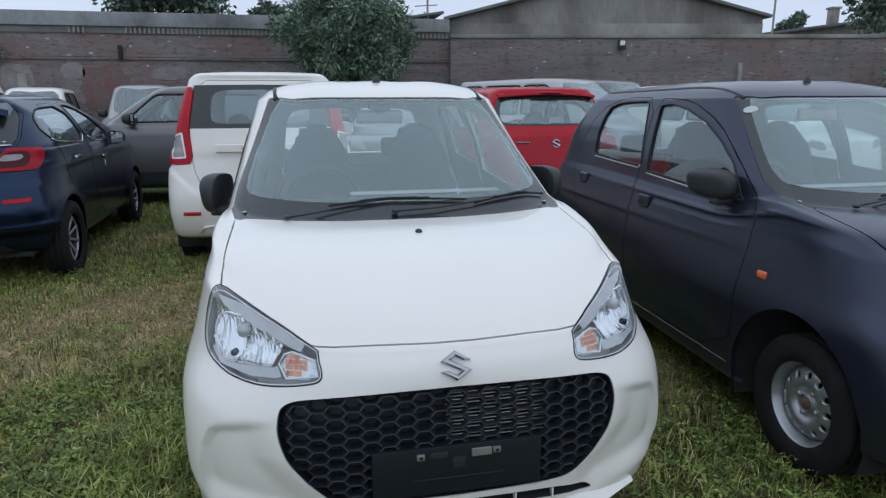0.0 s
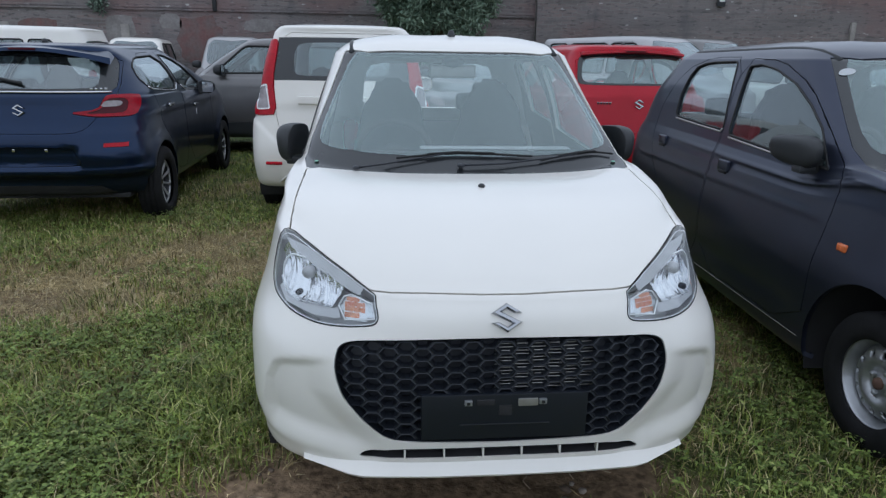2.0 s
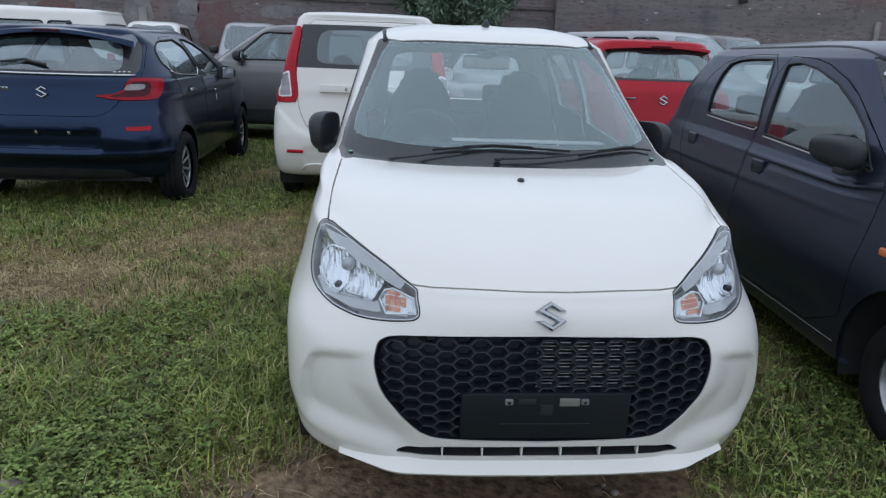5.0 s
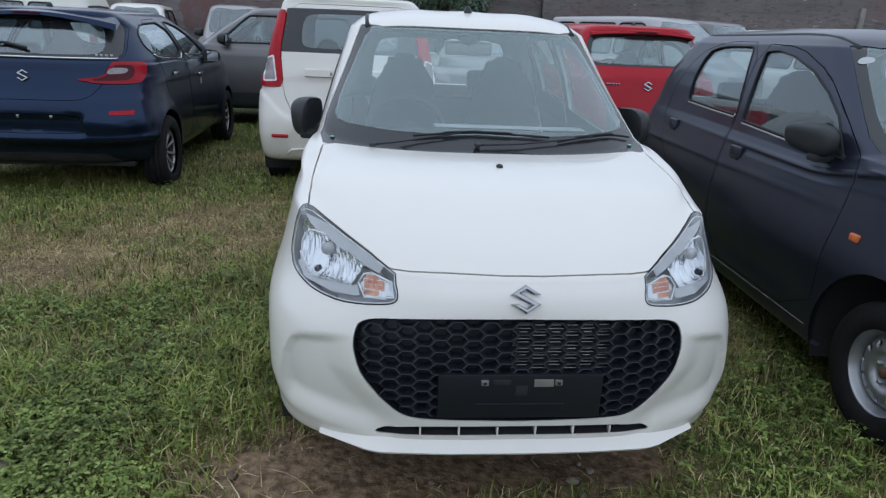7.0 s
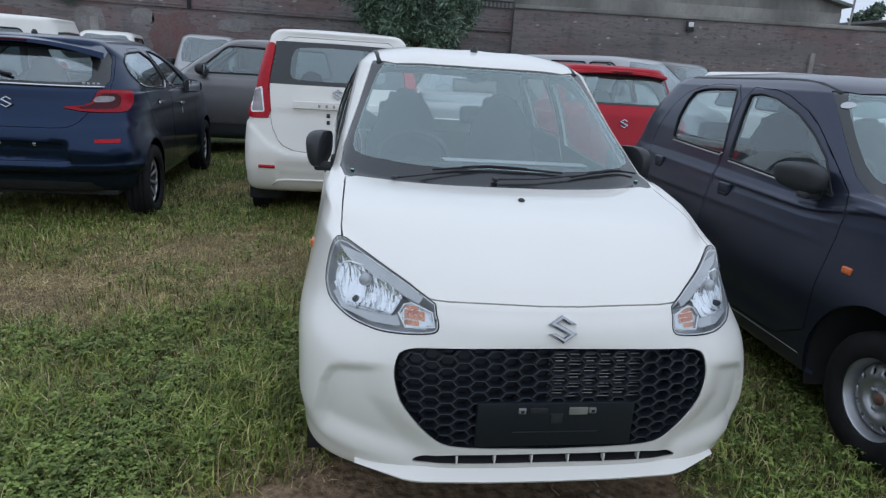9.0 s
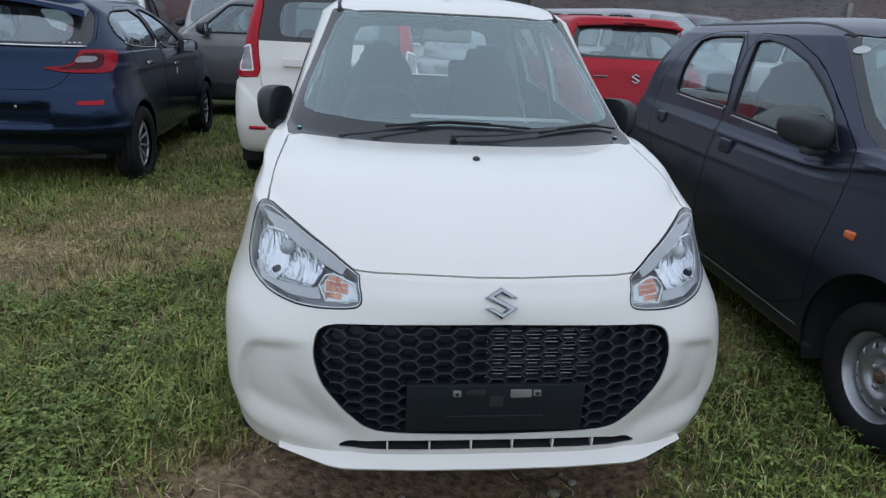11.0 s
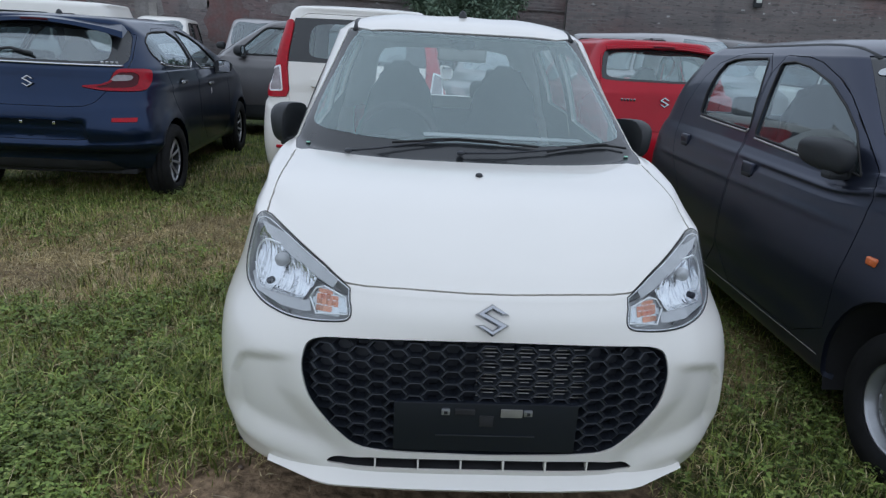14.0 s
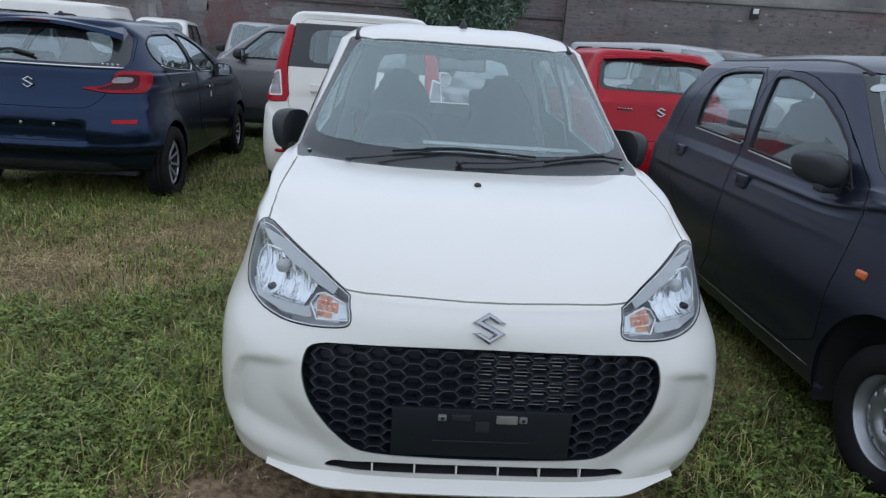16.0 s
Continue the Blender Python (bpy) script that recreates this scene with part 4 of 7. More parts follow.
def mirror_arm(parent, x, y, z, s, size=(0.2, 0.1, 0.14), mat=None, stem=0.06):
    """Door mirror: rounded housing on a short arm, its glass turned to the rear."""
    sx, sy, sz = size
    bm = bmesh.new()
    bmesh.ops.create_uvsphere(bm, u_segments=28, v_segments=18, radius=1)
    for v in bm.verts:
        c = v.co
        f = lambda t, e: math.copysign(abs(t) ** e, t)
        c.x, c.y, c.z = f(c.x, 0.72), f(c.y, 0.8), f(c.z, 0.72)
        c.z *= 1 - 0.12 * c.x
        if c.y > 0.25:
            c.y = 0.25
        c.x, c.y, c.z = c.x * sx / 2, c.y * sy, c.z * sz / 2
    house = moved(from_bm(bm), Matrix.Translation((s * (x + sx / 2 + stem), y, z)) @ Matrix.Diagonal((s, 1, 1, 1)) @ Euler((0, 0, radians(-8))).to_matrix().to_4x4())
    house.set_sharp_from_angle(angle=radians(40))
    m = part("door_mirror", house, mat or PLASTIC, parent, "black door mirror")
    arm = joined(box(s * (x + stem * 0.7), y + 0.005, z - sz * 0.42, stem * 2.2, 0.06, 0.035, 0.012), box(s * (x - 0.005), y + 0.01, z - sz * 0.3, 0.02, 0.11, 0.08, 0.01))
    part("mirror_arm", arm, PLASTIC, m)
    part("mirror_glass", box(s * (x + sx / 2 + stem), y + 0.25 * sy + 0.004, z, sx * 0.82, 0.004, sz * 0.78, 0.0), CHROME, m)
    return m


def folded_mirror(parent, s, x=0.718, y=1.37, z=1.045, turn=10, tall=0.077):
    """Door mirror folded back along the door."""
    bm = bmesh.new()
    bmesh.ops.create_uvsphere(bm, u_segments=28, v_segments=18, radius=1)
    f = lambda t, e: math.copysign(abs(t) ** e, t)
    for v in bm.verts:
        c = v.co
        c.x, c.y, c.z = f(c.x, 0.75), f(c.y, 0.7), f(c.z, 0.7)
        c.x = max(c.x, -0.35) * (1 + 0.24 * c.z)
        c.z *= 1 - 0.14 * c.y
        c.x, c.y, c.z = c.x * 0.052, c.y * 0.16, c.z * tall
    house = moved(from_bm(bm), Matrix.Translation((s * x, y, z)) @ Matrix.Diagonal((s, 1, 1, 1)) @ Euler((0, 0, radians(turn))).to_matrix().to_4x4())
    house.set_sharp_from_angle(angle=radians(45))
    m = part("door_mirror", house, PLASTIC, parent, "black door mirror folded in")
    part("mirror_arm", joined(box(s * (x - 0.03), y - 0.07, z - 0.072, 0.12, 0.07, 0.035, 0.014), box(s * (x - 0.055), y - 0.05, z - 0.055, 0.03, 0.12, 0.06, 0.012)), PLASTIC, m)
    return m


def facets(table, poly, s, depth, nx, nz, seed, up=0.22, wild=0.3, inset=0.012):
    """Mirror facets of a lamp's reflector, each tilted a little its own way."""
    rng = np.random.default_rng(seed)
    x0, x1 = min(q[0] for q in poly), max(q[0] for q in poly)
    z0, z1 = min(q[1] for q in poly), max(q[1] for q in poly)
    cells, cx = [], 0.5 * (x0 + x1)
    for i in range(nx):
        for k in range(nz):
            c = [(x0 + (x1 - x0) * (i + a) / nx, z0 + (z1 - z0) * (k + b) / nz) for a, b in ((0, 0), (1, 0), (1, 1), (0, 1))]
            m = np.mean(c, axis=0)
            if inside(poly, m[None])[0]:
                cells.append(c)
    flat = [(s * x, z) for c in cells for x, z in c]
    p, n = surface(table, "front", flat)
    p = p - n * depth
    v, f = [], []
    for q in range(len(cells)):
        o = p[4 * q:4 * q + 4]
        m = o.mean(0)
        nn = Vector(n[4 * q:4 * q + 4].mean(0))
        t = Vector((nn.x * 0.4 + rng.normal() * wild, -1, up + rng.normal() * wild)).normalized()
        ax = t.cross(Vector((0, 0, 1))).normalized()
        up_ = ax.cross(t)
        w = 0.62 * np.linalg.norm(o[1] - o[0])
        h = 0.56 * np.linalg.norm(o[3] - o[0])
        b = len(v)
        for sx, sz in ((-1, -1), (1, -1), (1, 1), (-1, 1)):
            v.append(tuple(Vector(m) + ax * (sx * w) + up_ * (sz * h)))
        f.append((b, b + 1, b + 2, b + 3))
    return mesh_of(v, f, False)

# ---- the small hatchback, twice ----
def hatch_rings():
    def zz(f, c, m, r):
        return [(0.0, f), (0.37, c), (1.1, m), (3.2, m + 0.01), (3.5, r)]
    return [
        ring(zz(0.262, 0.226, 0.2, 0.27), 0.1, 0.55, 3.2, 0.69, 3.42, 0.35, 4),
        ring(zz(0.266, 0.24, 0.215, 0.28), 0.028, 0.58, 3.2, 0.732, 3.5, 0.35, 4, 0.71),
        ring(zz(0.33, 0.33, 0.31, 0.36), 0.008, 0.6, 3.5, 0.744, 3.53, 0.35, 4, 0.735),
        ring(zz(0.5, 0.5, 0.48, 0.5), 0.0, 0.62, 3.7, 0.75, 3.53, 0.35, 4, 0.745),
        ring(zz(0.62, 0.63, 0.61, 0.64), 0.008, 0.64, 3.3, 0.752, 3.525, 0.35, 4, 0.748),
        ring(zz(0.72, 0.75, 0.74, 0.78), 0.03, 0.72, 2.9, 0.724, 3.515, 0.35, 4, 0.746),
        ring([(0.07, 0.779), (0.105, 0.785), (0.37, 0.889), (0.9, 0.905), (1.3, 0.865), (2.5, 0.88), (3.5, 0.9)], 0.068, 0.78, 2.95, 0.692, 3.5, 0.35, 4, 0.732, sharp=True),
        ring([(0.14, 0.835), (0.35, 0.885), (0.55, 0.93), (0.9, 0.945), (1.3, 0.885), (2.5, 0.905), (3.5, 0.93)], 0.14, 0.75, 2.8, 0.682, 3.49, 0.35, 4, 0.726),
        ring([(0.34, 0.932), (0.5, 0.945), (0.7, 0.97), (0.95, 0.975), (1.3, 0.905), (2.5, 0.93), (3.5, 0.96)], 0.34, 0.65, 3.0, 0.688, 3.48, 0.35, 4, 0.718),
        ring([(0.6, 0.985), (0.75, 0.99), (0.95, 1.01), (1.3, 0.925), (2.5, 0.955), (3.5, 0.98)], 0.6, 0.52, 3.2, 0.675, 3.47, 0.35, 4, 0.71),
        ring([(0.82, 0.995), (0.95, 1.015), (1.02, 1.04), (1.4, 0.95), (2.5, 0.985), (3.5, 1.0)], 0.82, 0.5, 3.3, 0.665, 3.46, 0.35, 4, 0.7, sharp=True),
        ring([(1.1, 1.215), (1.4, 1.21), (3.4, 1.22)], 1.14, 0.46, 3.6, 0.615, 3.39, 0.33, 4, 0.64),
        ring([(1.48, 1.425), (1.8, 1.425), (3.3, 1.42)], 1.48, 0.34, 4.0, 0.555, 3.27, 0.3, 4, 0.54, sharp=True),
        ring([(1.55, 1.462), (1.9, 1.468), (3.2, 1.462)], 1.555, 0.36, 4.0, 0.505, 3.2, 0.3, 4, 0.49),
        ring([(1.7, 1.503), (2.2, 1.508), (3.1, 1.49)], 1.7, 0.4, 4.0, 0.38, 3.05, 0.3, 4, 0.37),
        ring([(1.9, 1.515), (2.4, 1.522), (2.9, 1.505)], 1.9, 0.4, 4.0, 0.18, 2.9, 0.3, 4, 0.18),
        ring([(2.1, 1.518), (2.4, 1.524), (2.8, 1.51)], 2.05, 0.3, 4.0, 0.0, 2.8, 0.3, 4, 0.0),
    ]


def hatch_relief(x, y, z):
    front = 1 - smoothstep(0.45, 0.62, y)
    ledge = np.interp(x, [0.45, 0.474, 0.548, 0.62, 0.645, 0.665, 0.685], [0.622, 0.618, 0.608, 0.592, 0.575, 0.53, 0.43])
    valley = np.interp(x, [0.34, 0.42, 0.52, 0.61, 0.69], [0.36, 0.386, 0.406, 0.418, 0.424])
    brim = np.interp(z, [0.38, 0.403, 0.452, 0.52, 0.595, 0.655], [0.33, 0.345, 0.395, 0.45, 0.468, 0.46])
    u = np.clip((ledge - z) / np.maximum(ledge - valley, 0.02), 0, 1)
    scoop = (0.017 + 0.016 * u) * smoothstep(-0.004, 0.016, ledge - z) * (1 - smoothstep(0.0, 0.085, valley - z))
    scoop = scoop * smoothstep(-0.01, 0.11, x - brim) * (1 - smoothstep(0.66, 0.695, x)) * front
    crease = np.interp(x, [0.38, 0.45, 0.55, 0.66, 0.72], [0.335, 0.35, 0.37, 0.395, 0.41])
    scoop = scoop + 0.13 * np.clip(crease - z, 0, 0.08) * smoothstep(0.39, 0.47, x) * front
    rib = 0.004 * np.exp(-((z - 0.8) / 0.016) ** 2) * smoothstep(1.0, 1.3, y) * (1 - smoothstep(3.0, 3.3, y))
    groove = -0.008 * np.exp(-((z - 0.4) / 0.05) ** 2) * smoothstep(1.1, 1.3, y) * (1 - smoothstep(2.6, 2.8, y))
    roof = 0.007 * (1 - smoothstep(1.75, 1.92, y)) * np.cos(x * 24) * smoothstep(1.5, 1.53, z) * (1 - smoothstep(0.36, 0.4, x))
    return -scoop + rib + groove + roof


HL = [(0.40, 0.81), (0.45, 0.834), (0.54, 0.871), (0.634, 0.903), (0.653, 0.85), (0.664, 0.775), (0.65, 0.735), (0.592, 0.711), (0.51, 0.7), (0.435, 0.703), (0.36, 0.712), (0.344, 0.725), (0.348, 0.76)]
HEAD = rounded(HL, 2)
HEAD = HEAD[2:-2] + [(0.352, 0.783), (0.362, 0.789)]
GRILLE = [(0, 0.685), (0.2, 0.683), (0.41, 0.673), (0.455, 0.655), (0.466, 0.595), (0.445, 0.52), (0.39, 0.452), (0.337, 0.403), (0.285, 0.386), (0, 0.379)]


def small_hatch(label, paint, m, group=""):
    root = tagged(new("hatchback_car"), label, "car", group)
    table = shell(hatch_rings(), (120, 52, 30), 0.011, hatch_relief)
    gs = row_share(hatch_rings(), 6, (120, 52, 30), 0.011) - 0.002
    low, high, cowl_row = (row_share(hatch_rings(), k, (120, 52, 30), 0.011) for k in (8, 15, 11))
    grille = rounded(GRILLE, 2)
    ws = rounded([(0, 0.893), (0.2, 0.897), (0.38, 0.925), (0.52, 0.99), (0.585, 1.065), (0.574, 1.19), (0.46, 1.54), (0.38, 1.492), (0.2, 1.483), (0, 1.481)], 1)
    wf = [(1.2, 0.985), (1.564, 1.002), (1.816, 1.016), (2.065, 1.03), (2.083, 1.045), (2.102, 1.188), (2.145, 1.372), (2.135, 1.389), (2.03, 1.397), (1.874, 1.376), (1.652, 1.312), (1.477, 1.226), (1.342, 1.139)]
    wr = [(2.17, 1.05), (2.462, 1.06), (2.76, 1.073), (2.788, 1.088), (2.818, 1.206), (2.82, 1.32), (2.79, 1.375), (2.7, 1.397), (2.573, 1.407), (2.32, 1.411), (2.295, 1.398), (2.212, 1.241), (2.155, 1.068)]
    feats = [
        ("hole", "side", circle(0.72, 0.287, 0.345)), ("hole", "side", circle(3.04, 0.28, 0.335)),
        ("grille", "front", grille),
        ("intake", "front", rounded([(0, 0.361), (0.29, 0.361), (0.37, 0.35), (0.41, 0.327), (0.34, 0.329), (0, 0.33)], 2)),
        ("headlight", "front", HEAD),
        ("hood", "hood", [(0, 0.0795), (0.055, 0.0795), (0.105, 0.0818), (0.172, 0.0862), (0.25, 0.0935), (0.31, 0.102), (0.357, 0.114)] + [(x, 0.072 + y) for x, y in quarter(0.692, 0.78, 2.95, 46) if 0.4 < x < 0.6] + [(0.615, 0.372), (0.62, 0.47), (0.617, 0.65), (0.612, 0.85), (0.57, 0.878), (0.4, 0.838), (0.2, 0.815), (0, 0.811)], (gs, cowl_row)),
        ("windscreen", "top", ws, (low, high)),
        ("frit", "top", [(0, 0.78), (0.4, 0.8), (0.53, 0.84), (0.612, 0.87), (0.635, 1.0), (0.624, 1.14), (0.496, 1.58), (0.4, 1.51), (0.2, 1.499), (0, 1.497)], (low, high)),
        ("window_front", "side", wf), ("window_rear", "side", wr),
        ("door_front", "side", rounded([(1.1, 0.3), (2.13, 0.3), (2.14, 1.0), (2.21, 1.43), (1.85, 1.42), (1.55, 1.315), (1.25, 1.11), (1.085, 0.99), (1.07, 0.8)], 1, False)),
        ("door_rear", "side", rounded([(2.145, 0.3), (2.55, 0.3), (2.76, 0.62), (2.96, 0.8), (3.06, 1.06), (2.93, 1.36), (2.64, 1.435), (2.22, 1.435), (2.155, 1.0)], 1, False)),
        ("rear_window", "rear", rounded([(0, 1.05), (0.5, 1.05), (0.47, 1.3), (0.42, 1.38), (0, 1.39)], 1)),
        ("tail_lamp", "rear", rounded([(0.5, 0.72), (0.64, 0.7), (0.645, 0.96), (0.58, 0.98), (0.51, 0.9)], 1)),
    ]
    r = cut(table, feats)
    body_parts(root, r["body"], paint)
    part("bonnet", skin(r["hood"], gap=0.0034, skirt=0.02), paint, root)
    # splitter: straight ahead, swept back to pointed tips
    xs = np.linspace(-0.564, 0.564, 61)
    ax = np.abs(xs)
    lp, _ = surface(table, "front", np.stack([xs, np.interp(ax, [0, 0.36, 0.42, 0.47, 0.574], [0.328, 0.327, 0.322, 0.313, 0.302])], 1))
    ey = np.interp(ax, [0, 0.2, 0.39, 0.43, 0.574], [-0.014, -0.012, 0.0, 0.013, 0.092])
    ez = np.interp(ax, [0, 0.36, 0.42, 0.574], [0.276, 0.277, 0.279, 0.291])
    et = np.interp(ax, [0, 0.4, 0.574], [1.0, 1.0, 0.4])
    v = []
    for (x, y, z), e, b, q in zip(lp, ey, ez, et):
        v += [(x, y + 0.012, z + 0.001), (x, e + 0.006, b + 0.014 * q), (x, e, b + 0.008 * q), (x, e + 0.005, b), (x, max(e, 0.02) + 0.12, b + 0.004)]
    f = [(5 * i + k, 5 * i + k + 1, 5 * i + 6 + k, 5 * i + 5 + k) for i in range(60) for k in range(4)]
    lip = mesh_of(v, f + [(0, 4, 3, 2, 1), (300, 301, 302, 303, 304)])
    lip.set_sharp_from_angle(angle=radians(35))
    part("front_lip", lip, paint, root)
    g = part("grille", skin(r["grille"], out=-0.035, gap=0.001, skirt=-0.033), MESHBLACK, root, "black honeycomb grille")
    part("lower_intake", skin(r["intake"], out=-0.03, gap=0.001, skirt=-0.028), LINER, root)
    for x in (0.055, 0.165, 0.275):
        for s in (-1, 1):
            (p,), (n,) = surface(table, "front", [(s * x, 0.345)])
            part("intake_bar", box(p[0], p[1] + 0.012, 0.345, 0.005, 0.02, 0.03, 0.001), paint, root)
    # honeycomb
    v, f, slats = [], [], []
    cw, ch = 0.0455, 0.0335
    cells = []
    for c in range(-11, 12):
        for k in range(-1, 11):
            x, z = c * cw, 0.392 + ch * (k + 0.5 * (c % 2))
            if inside(grille, np.array([(abs(x), z)]))[0]:
                cells.append((x, z))
    hexa = [(-0.62, 0), (-0.3, 0.5), (0.3, 0.5), (0.62, 0), (0.3, -0.5), (-0.3, -0.5)]
    pts, meta = [], []
    for x, z in cells:
        for sc, dep in ((1.02, -0.006), (0.86, -0.004), (0.70, -0.03)):
            for a, b in hexa:
                k = 1.0
                while k > 0.05 and not inside(grille, np.array([(abs(x + k * a * cw * 1.04 * sc), z + k * b * ch * sc)]))[0]:
                    k -= 0.06
                pts.append((x + k * a * cw * 1.04 * sc, z + k * b * ch * sc))
                meta.append(dep if k == 1.0 else dep - 0.004)
    p, n = surface(table, "front", pts)
    p = p + n * np.array(meta)[:, None]
    for q in range(len(cells)):
        o = 18 * q
        for lay in (0, 6):
            f += [(o + lay + k, o + lay + (k + 1) % 6, o + lay + 6 + (k + 1) % 6, o + lay + 6 + k) for k in range(6)]
    part("honeycomb", mesh_of(p, f, False), MESHBLACK, g)
    for k in range(14):
        z = 0.54 + 0.0095 * k
        pp, _ = surface(table, "front", [(x, z) for x in np.linspace(-0.03, 0.25, 7)])
        slats.append(tube([tuple(q + np.array((0, 0.019, 0))) for q in pp], 0.0017, 5))
    part("radiator_slats", joined(*slats), LAMPGREY, g, "thin grey radiator slats behind the grille")
    # number plate holder
    holder = part("plate_holder", box(0, 0.012, 0.462, 0.462, 0.03, 0.138, 0.006), GLOSSBLACK, root, "empty black number plate holder")
    for s in (-1, 1):
        bolt = part("bolt", box(s * 0.103, -0.005, 0.508, 0.021, 0.012, 0.015, 0.002), STEEL, holder)
        # black chip on the bolt's face paints the dark of its hole
        part("bolt_shade", box(s * 0.103, -0.0115, 0.508, 0.009, 0.003, 0.008, 0.001), LINER, bolt)
    part("clip", box(-0.055, -0.005, 0.508, 0.05, 0.006, 0.016, 0.002), LINER, holder)
    part("clip", box(0.062, -0.005, 0.506, 0.055, 0.006, 0.022, 0.002), LAMPGREY, holder)
    part("slot", box(0.0, -0.004, 0.482, 0.035, 0.004, 0.03, 0.001), LINER, holder)
    part("ridge", box(0.0, -0.004, 0.44, 0.25, 0.006, 0.002, 0.0005), PLASTIC, holder)
    # badge
    (p,), (n,) = surface(table, "front", [(0.0, 0.737)])
    emblem(root, p + n * 0.002, 0.083, n)
    # headlights
    for s, side in ((1, "right"), (-1, "left")):
        lens = part("headlight", skin(r["headlight"], side, out=0.001, gap=0.001, skirt=0.0), LENS, root, "clear headlight with amber indicator")
        part("housing", skin(r["headlight"], side, out=-0.058, gap=0.004, skirt=-0.056), LAMPLEDGE, lens)
        def lamp_plate(name, rows_, mat, label=""):
            """Bent sheet inside the lamp: two rows of (x, z, depth behind the lens)."""
            q = [k for row in rows_ for k in row]
            lp, ln = surface(table, "front", [(s * a, b) for a, b, _ in q])
            lp = lp - ln * np.array([k[2] for k in q])[:, None]
            m_ = len(rows_[0])
            return part(name, mesh_of(lp, [(k, k + 1, m_ + k + 1, m_ + k) for k in range(m_ - 1)]), mat, lens, label)
        # concave bowl with upright flutes and three bands of blocks
        rnd = np.random.default_rng(4)
        nx_, nz_ = 58, 12
        cx_ = np.linspace(0.447, 0.648, nx_ + 1)
        zl, zh = np.interp(cx_, [0.447, 0.478, 0.533, 0.62, 0.648], [0.79, 0.745, 0.742, 0.735, 0.775]), np.interp(cx_, [0.447, 0.513, 0.575, 0.622, 0.648], [0.803, 0.838, 0.866, 0.878, 0.84])
        vv = np.linspace(0, 1, nz_ + 1)
        px, pv = np.meshgrid(cx_, vv)
        pz = zl + (zh - zl) * pv
        round_ = np.clip(1 - ((px - 0.555) / 0.115) ** 2, 0, 1) * (4 * pv * (1 - pv)) ** 0.7
        flute = rnd.normal(0, 0.0016, (4, nx_ + 1))[np.minimum((vv * 4).astype(int), 3)]
        deep = 0.014 + 0.034 * round_ + flute * np.where(px < 0.585, 1.0, 0.45)
        bp, bn = surface(table, "front", np.stack([s * px.ravel(), pz.ravel()], 1))
        bp = bp - bn * deep.ravel()[:, None]
        w_ = nx_ + 1
        part("reflector", mesh_of(bp, [(j * w_ + i, j * w_ + i + 1, (j + 1) * w_ + i + 1, (j + 1) * w_ + i) for j in range(nz_) for i in range(nx_)], False), MIRRORED, lens, "fluted mirror reflector")
        lamp_plate("upper_strip", [[(0.385, 0.796, 0.004), (0.45, 0.83, 0.004), (0.54, 0.866, 0.004), (0.622, 0.884, 0.004)], [(0.4, 0.782, 0.014), (0.44, 0.8, 0.016), (0.513, 0.832, 0.016), (0.61, 0.864, 0.014)]], LAMPLEDGE, "ribbed grey strip")
        lamp_plate("lower_ledge", [[(0.642, 0.762, 0.016), (0.615, 0.738, 0.014), (0.533, 0.746, 0.016), (0.474, 0.744, 0.016), (0.462, 0.75, 0.016)], [(0.648, 0.752, 0.012), (0.618, 0.727, 0.008), (0.533, 0.718, 0.006), (0.465, 0.72, 0.006), (0.45, 0.724, 0.006)]], LAMPLEDGE, "smooth grey ledge")
        (hp, cp, dp), (hn, cn, dn_) = surface(table, "front", [(s * 0.556, 0.815), (s * 0.575, 0.797), (s * 0.581, 0.76)])
        tilt = Vector((s * 0.25, -1, 0.12)).to_track_quat("X", "Z").to_matrix().to_4x4()
        arc = [(0.575 + 0.062 * math.cos(t), 0.797 + 0.056 * math.sin(t)) for t in np.linspace(-0.9, 1.9, 16)]
        ap, an = surface(table, "front", [(s * a, b) for a, b in arc])
        part("bowl_rim", tube([tuple(a - b * 0.011) for a, b in zip(ap, an)], 0.0028, 6), LAMPBOX, lens)
        part("bulb_shield", moved(lathe([(-0.01, 0.019), (0.004, 0.018), (0.012, 0.012), (0.015, 0.0)], 20), Matrix.Translation(Vector(hp - hn * 0.018)) @ tilt), LAMPLEDGE, lens)
        part("bulb", moved(lathe([(-0.01, 0.0095), (0.006, 0.0095), (0.009, 0.006), (0.009, 0.0)], 16), Matrix.Translation(Vector(dp - dn_ * 0.014)) @ tilt), GLOSSBLACK, lens)
        iv = [(0.455, 0.753), (0.44, 0.775), (0.419, 0.781), (0.363, 0.764), (0.356, 0.729), (0.437, 0.72)]
        pp, nn = surface(table, "front", [(s * a, b) for a, b in iv])
        front = pp - nn * 0.006
        k = len(iv)
        back = pp - nn * 0.02
        ind = mesh_of(list(front) + list(back), [tuple(range(k)) if s < 0 else tuple(range(k - 1, -1, -1))] + [(q, (q + 1) % k, k + (q + 1) % k, k + q) for q in range(k)], False)
        part("indicator", ind, LENS, lens)
        part("indicator_rim", tube([tuple(q) for q in front] + [tuple(front[0])], 0.0026, 6), LAMPBOX, lens)
        grow = lambda f: [(0.408 + f * (a - 0.408), 0.751 + f * (b - 0.751)) for a, b in iv]
        part("indicator_reflector", facets(table, grow(0.95), s, 0.018, 12, 5, 9, 0.5, 0.1), REFLECTOR, lens)
        amber = [(0.446, 0.752), (0.436, 0.771), (0.417, 0.776), (0.388, 0.765), (0.38, 0.751), (0.4, 0.744), (0.432, 0.743)]
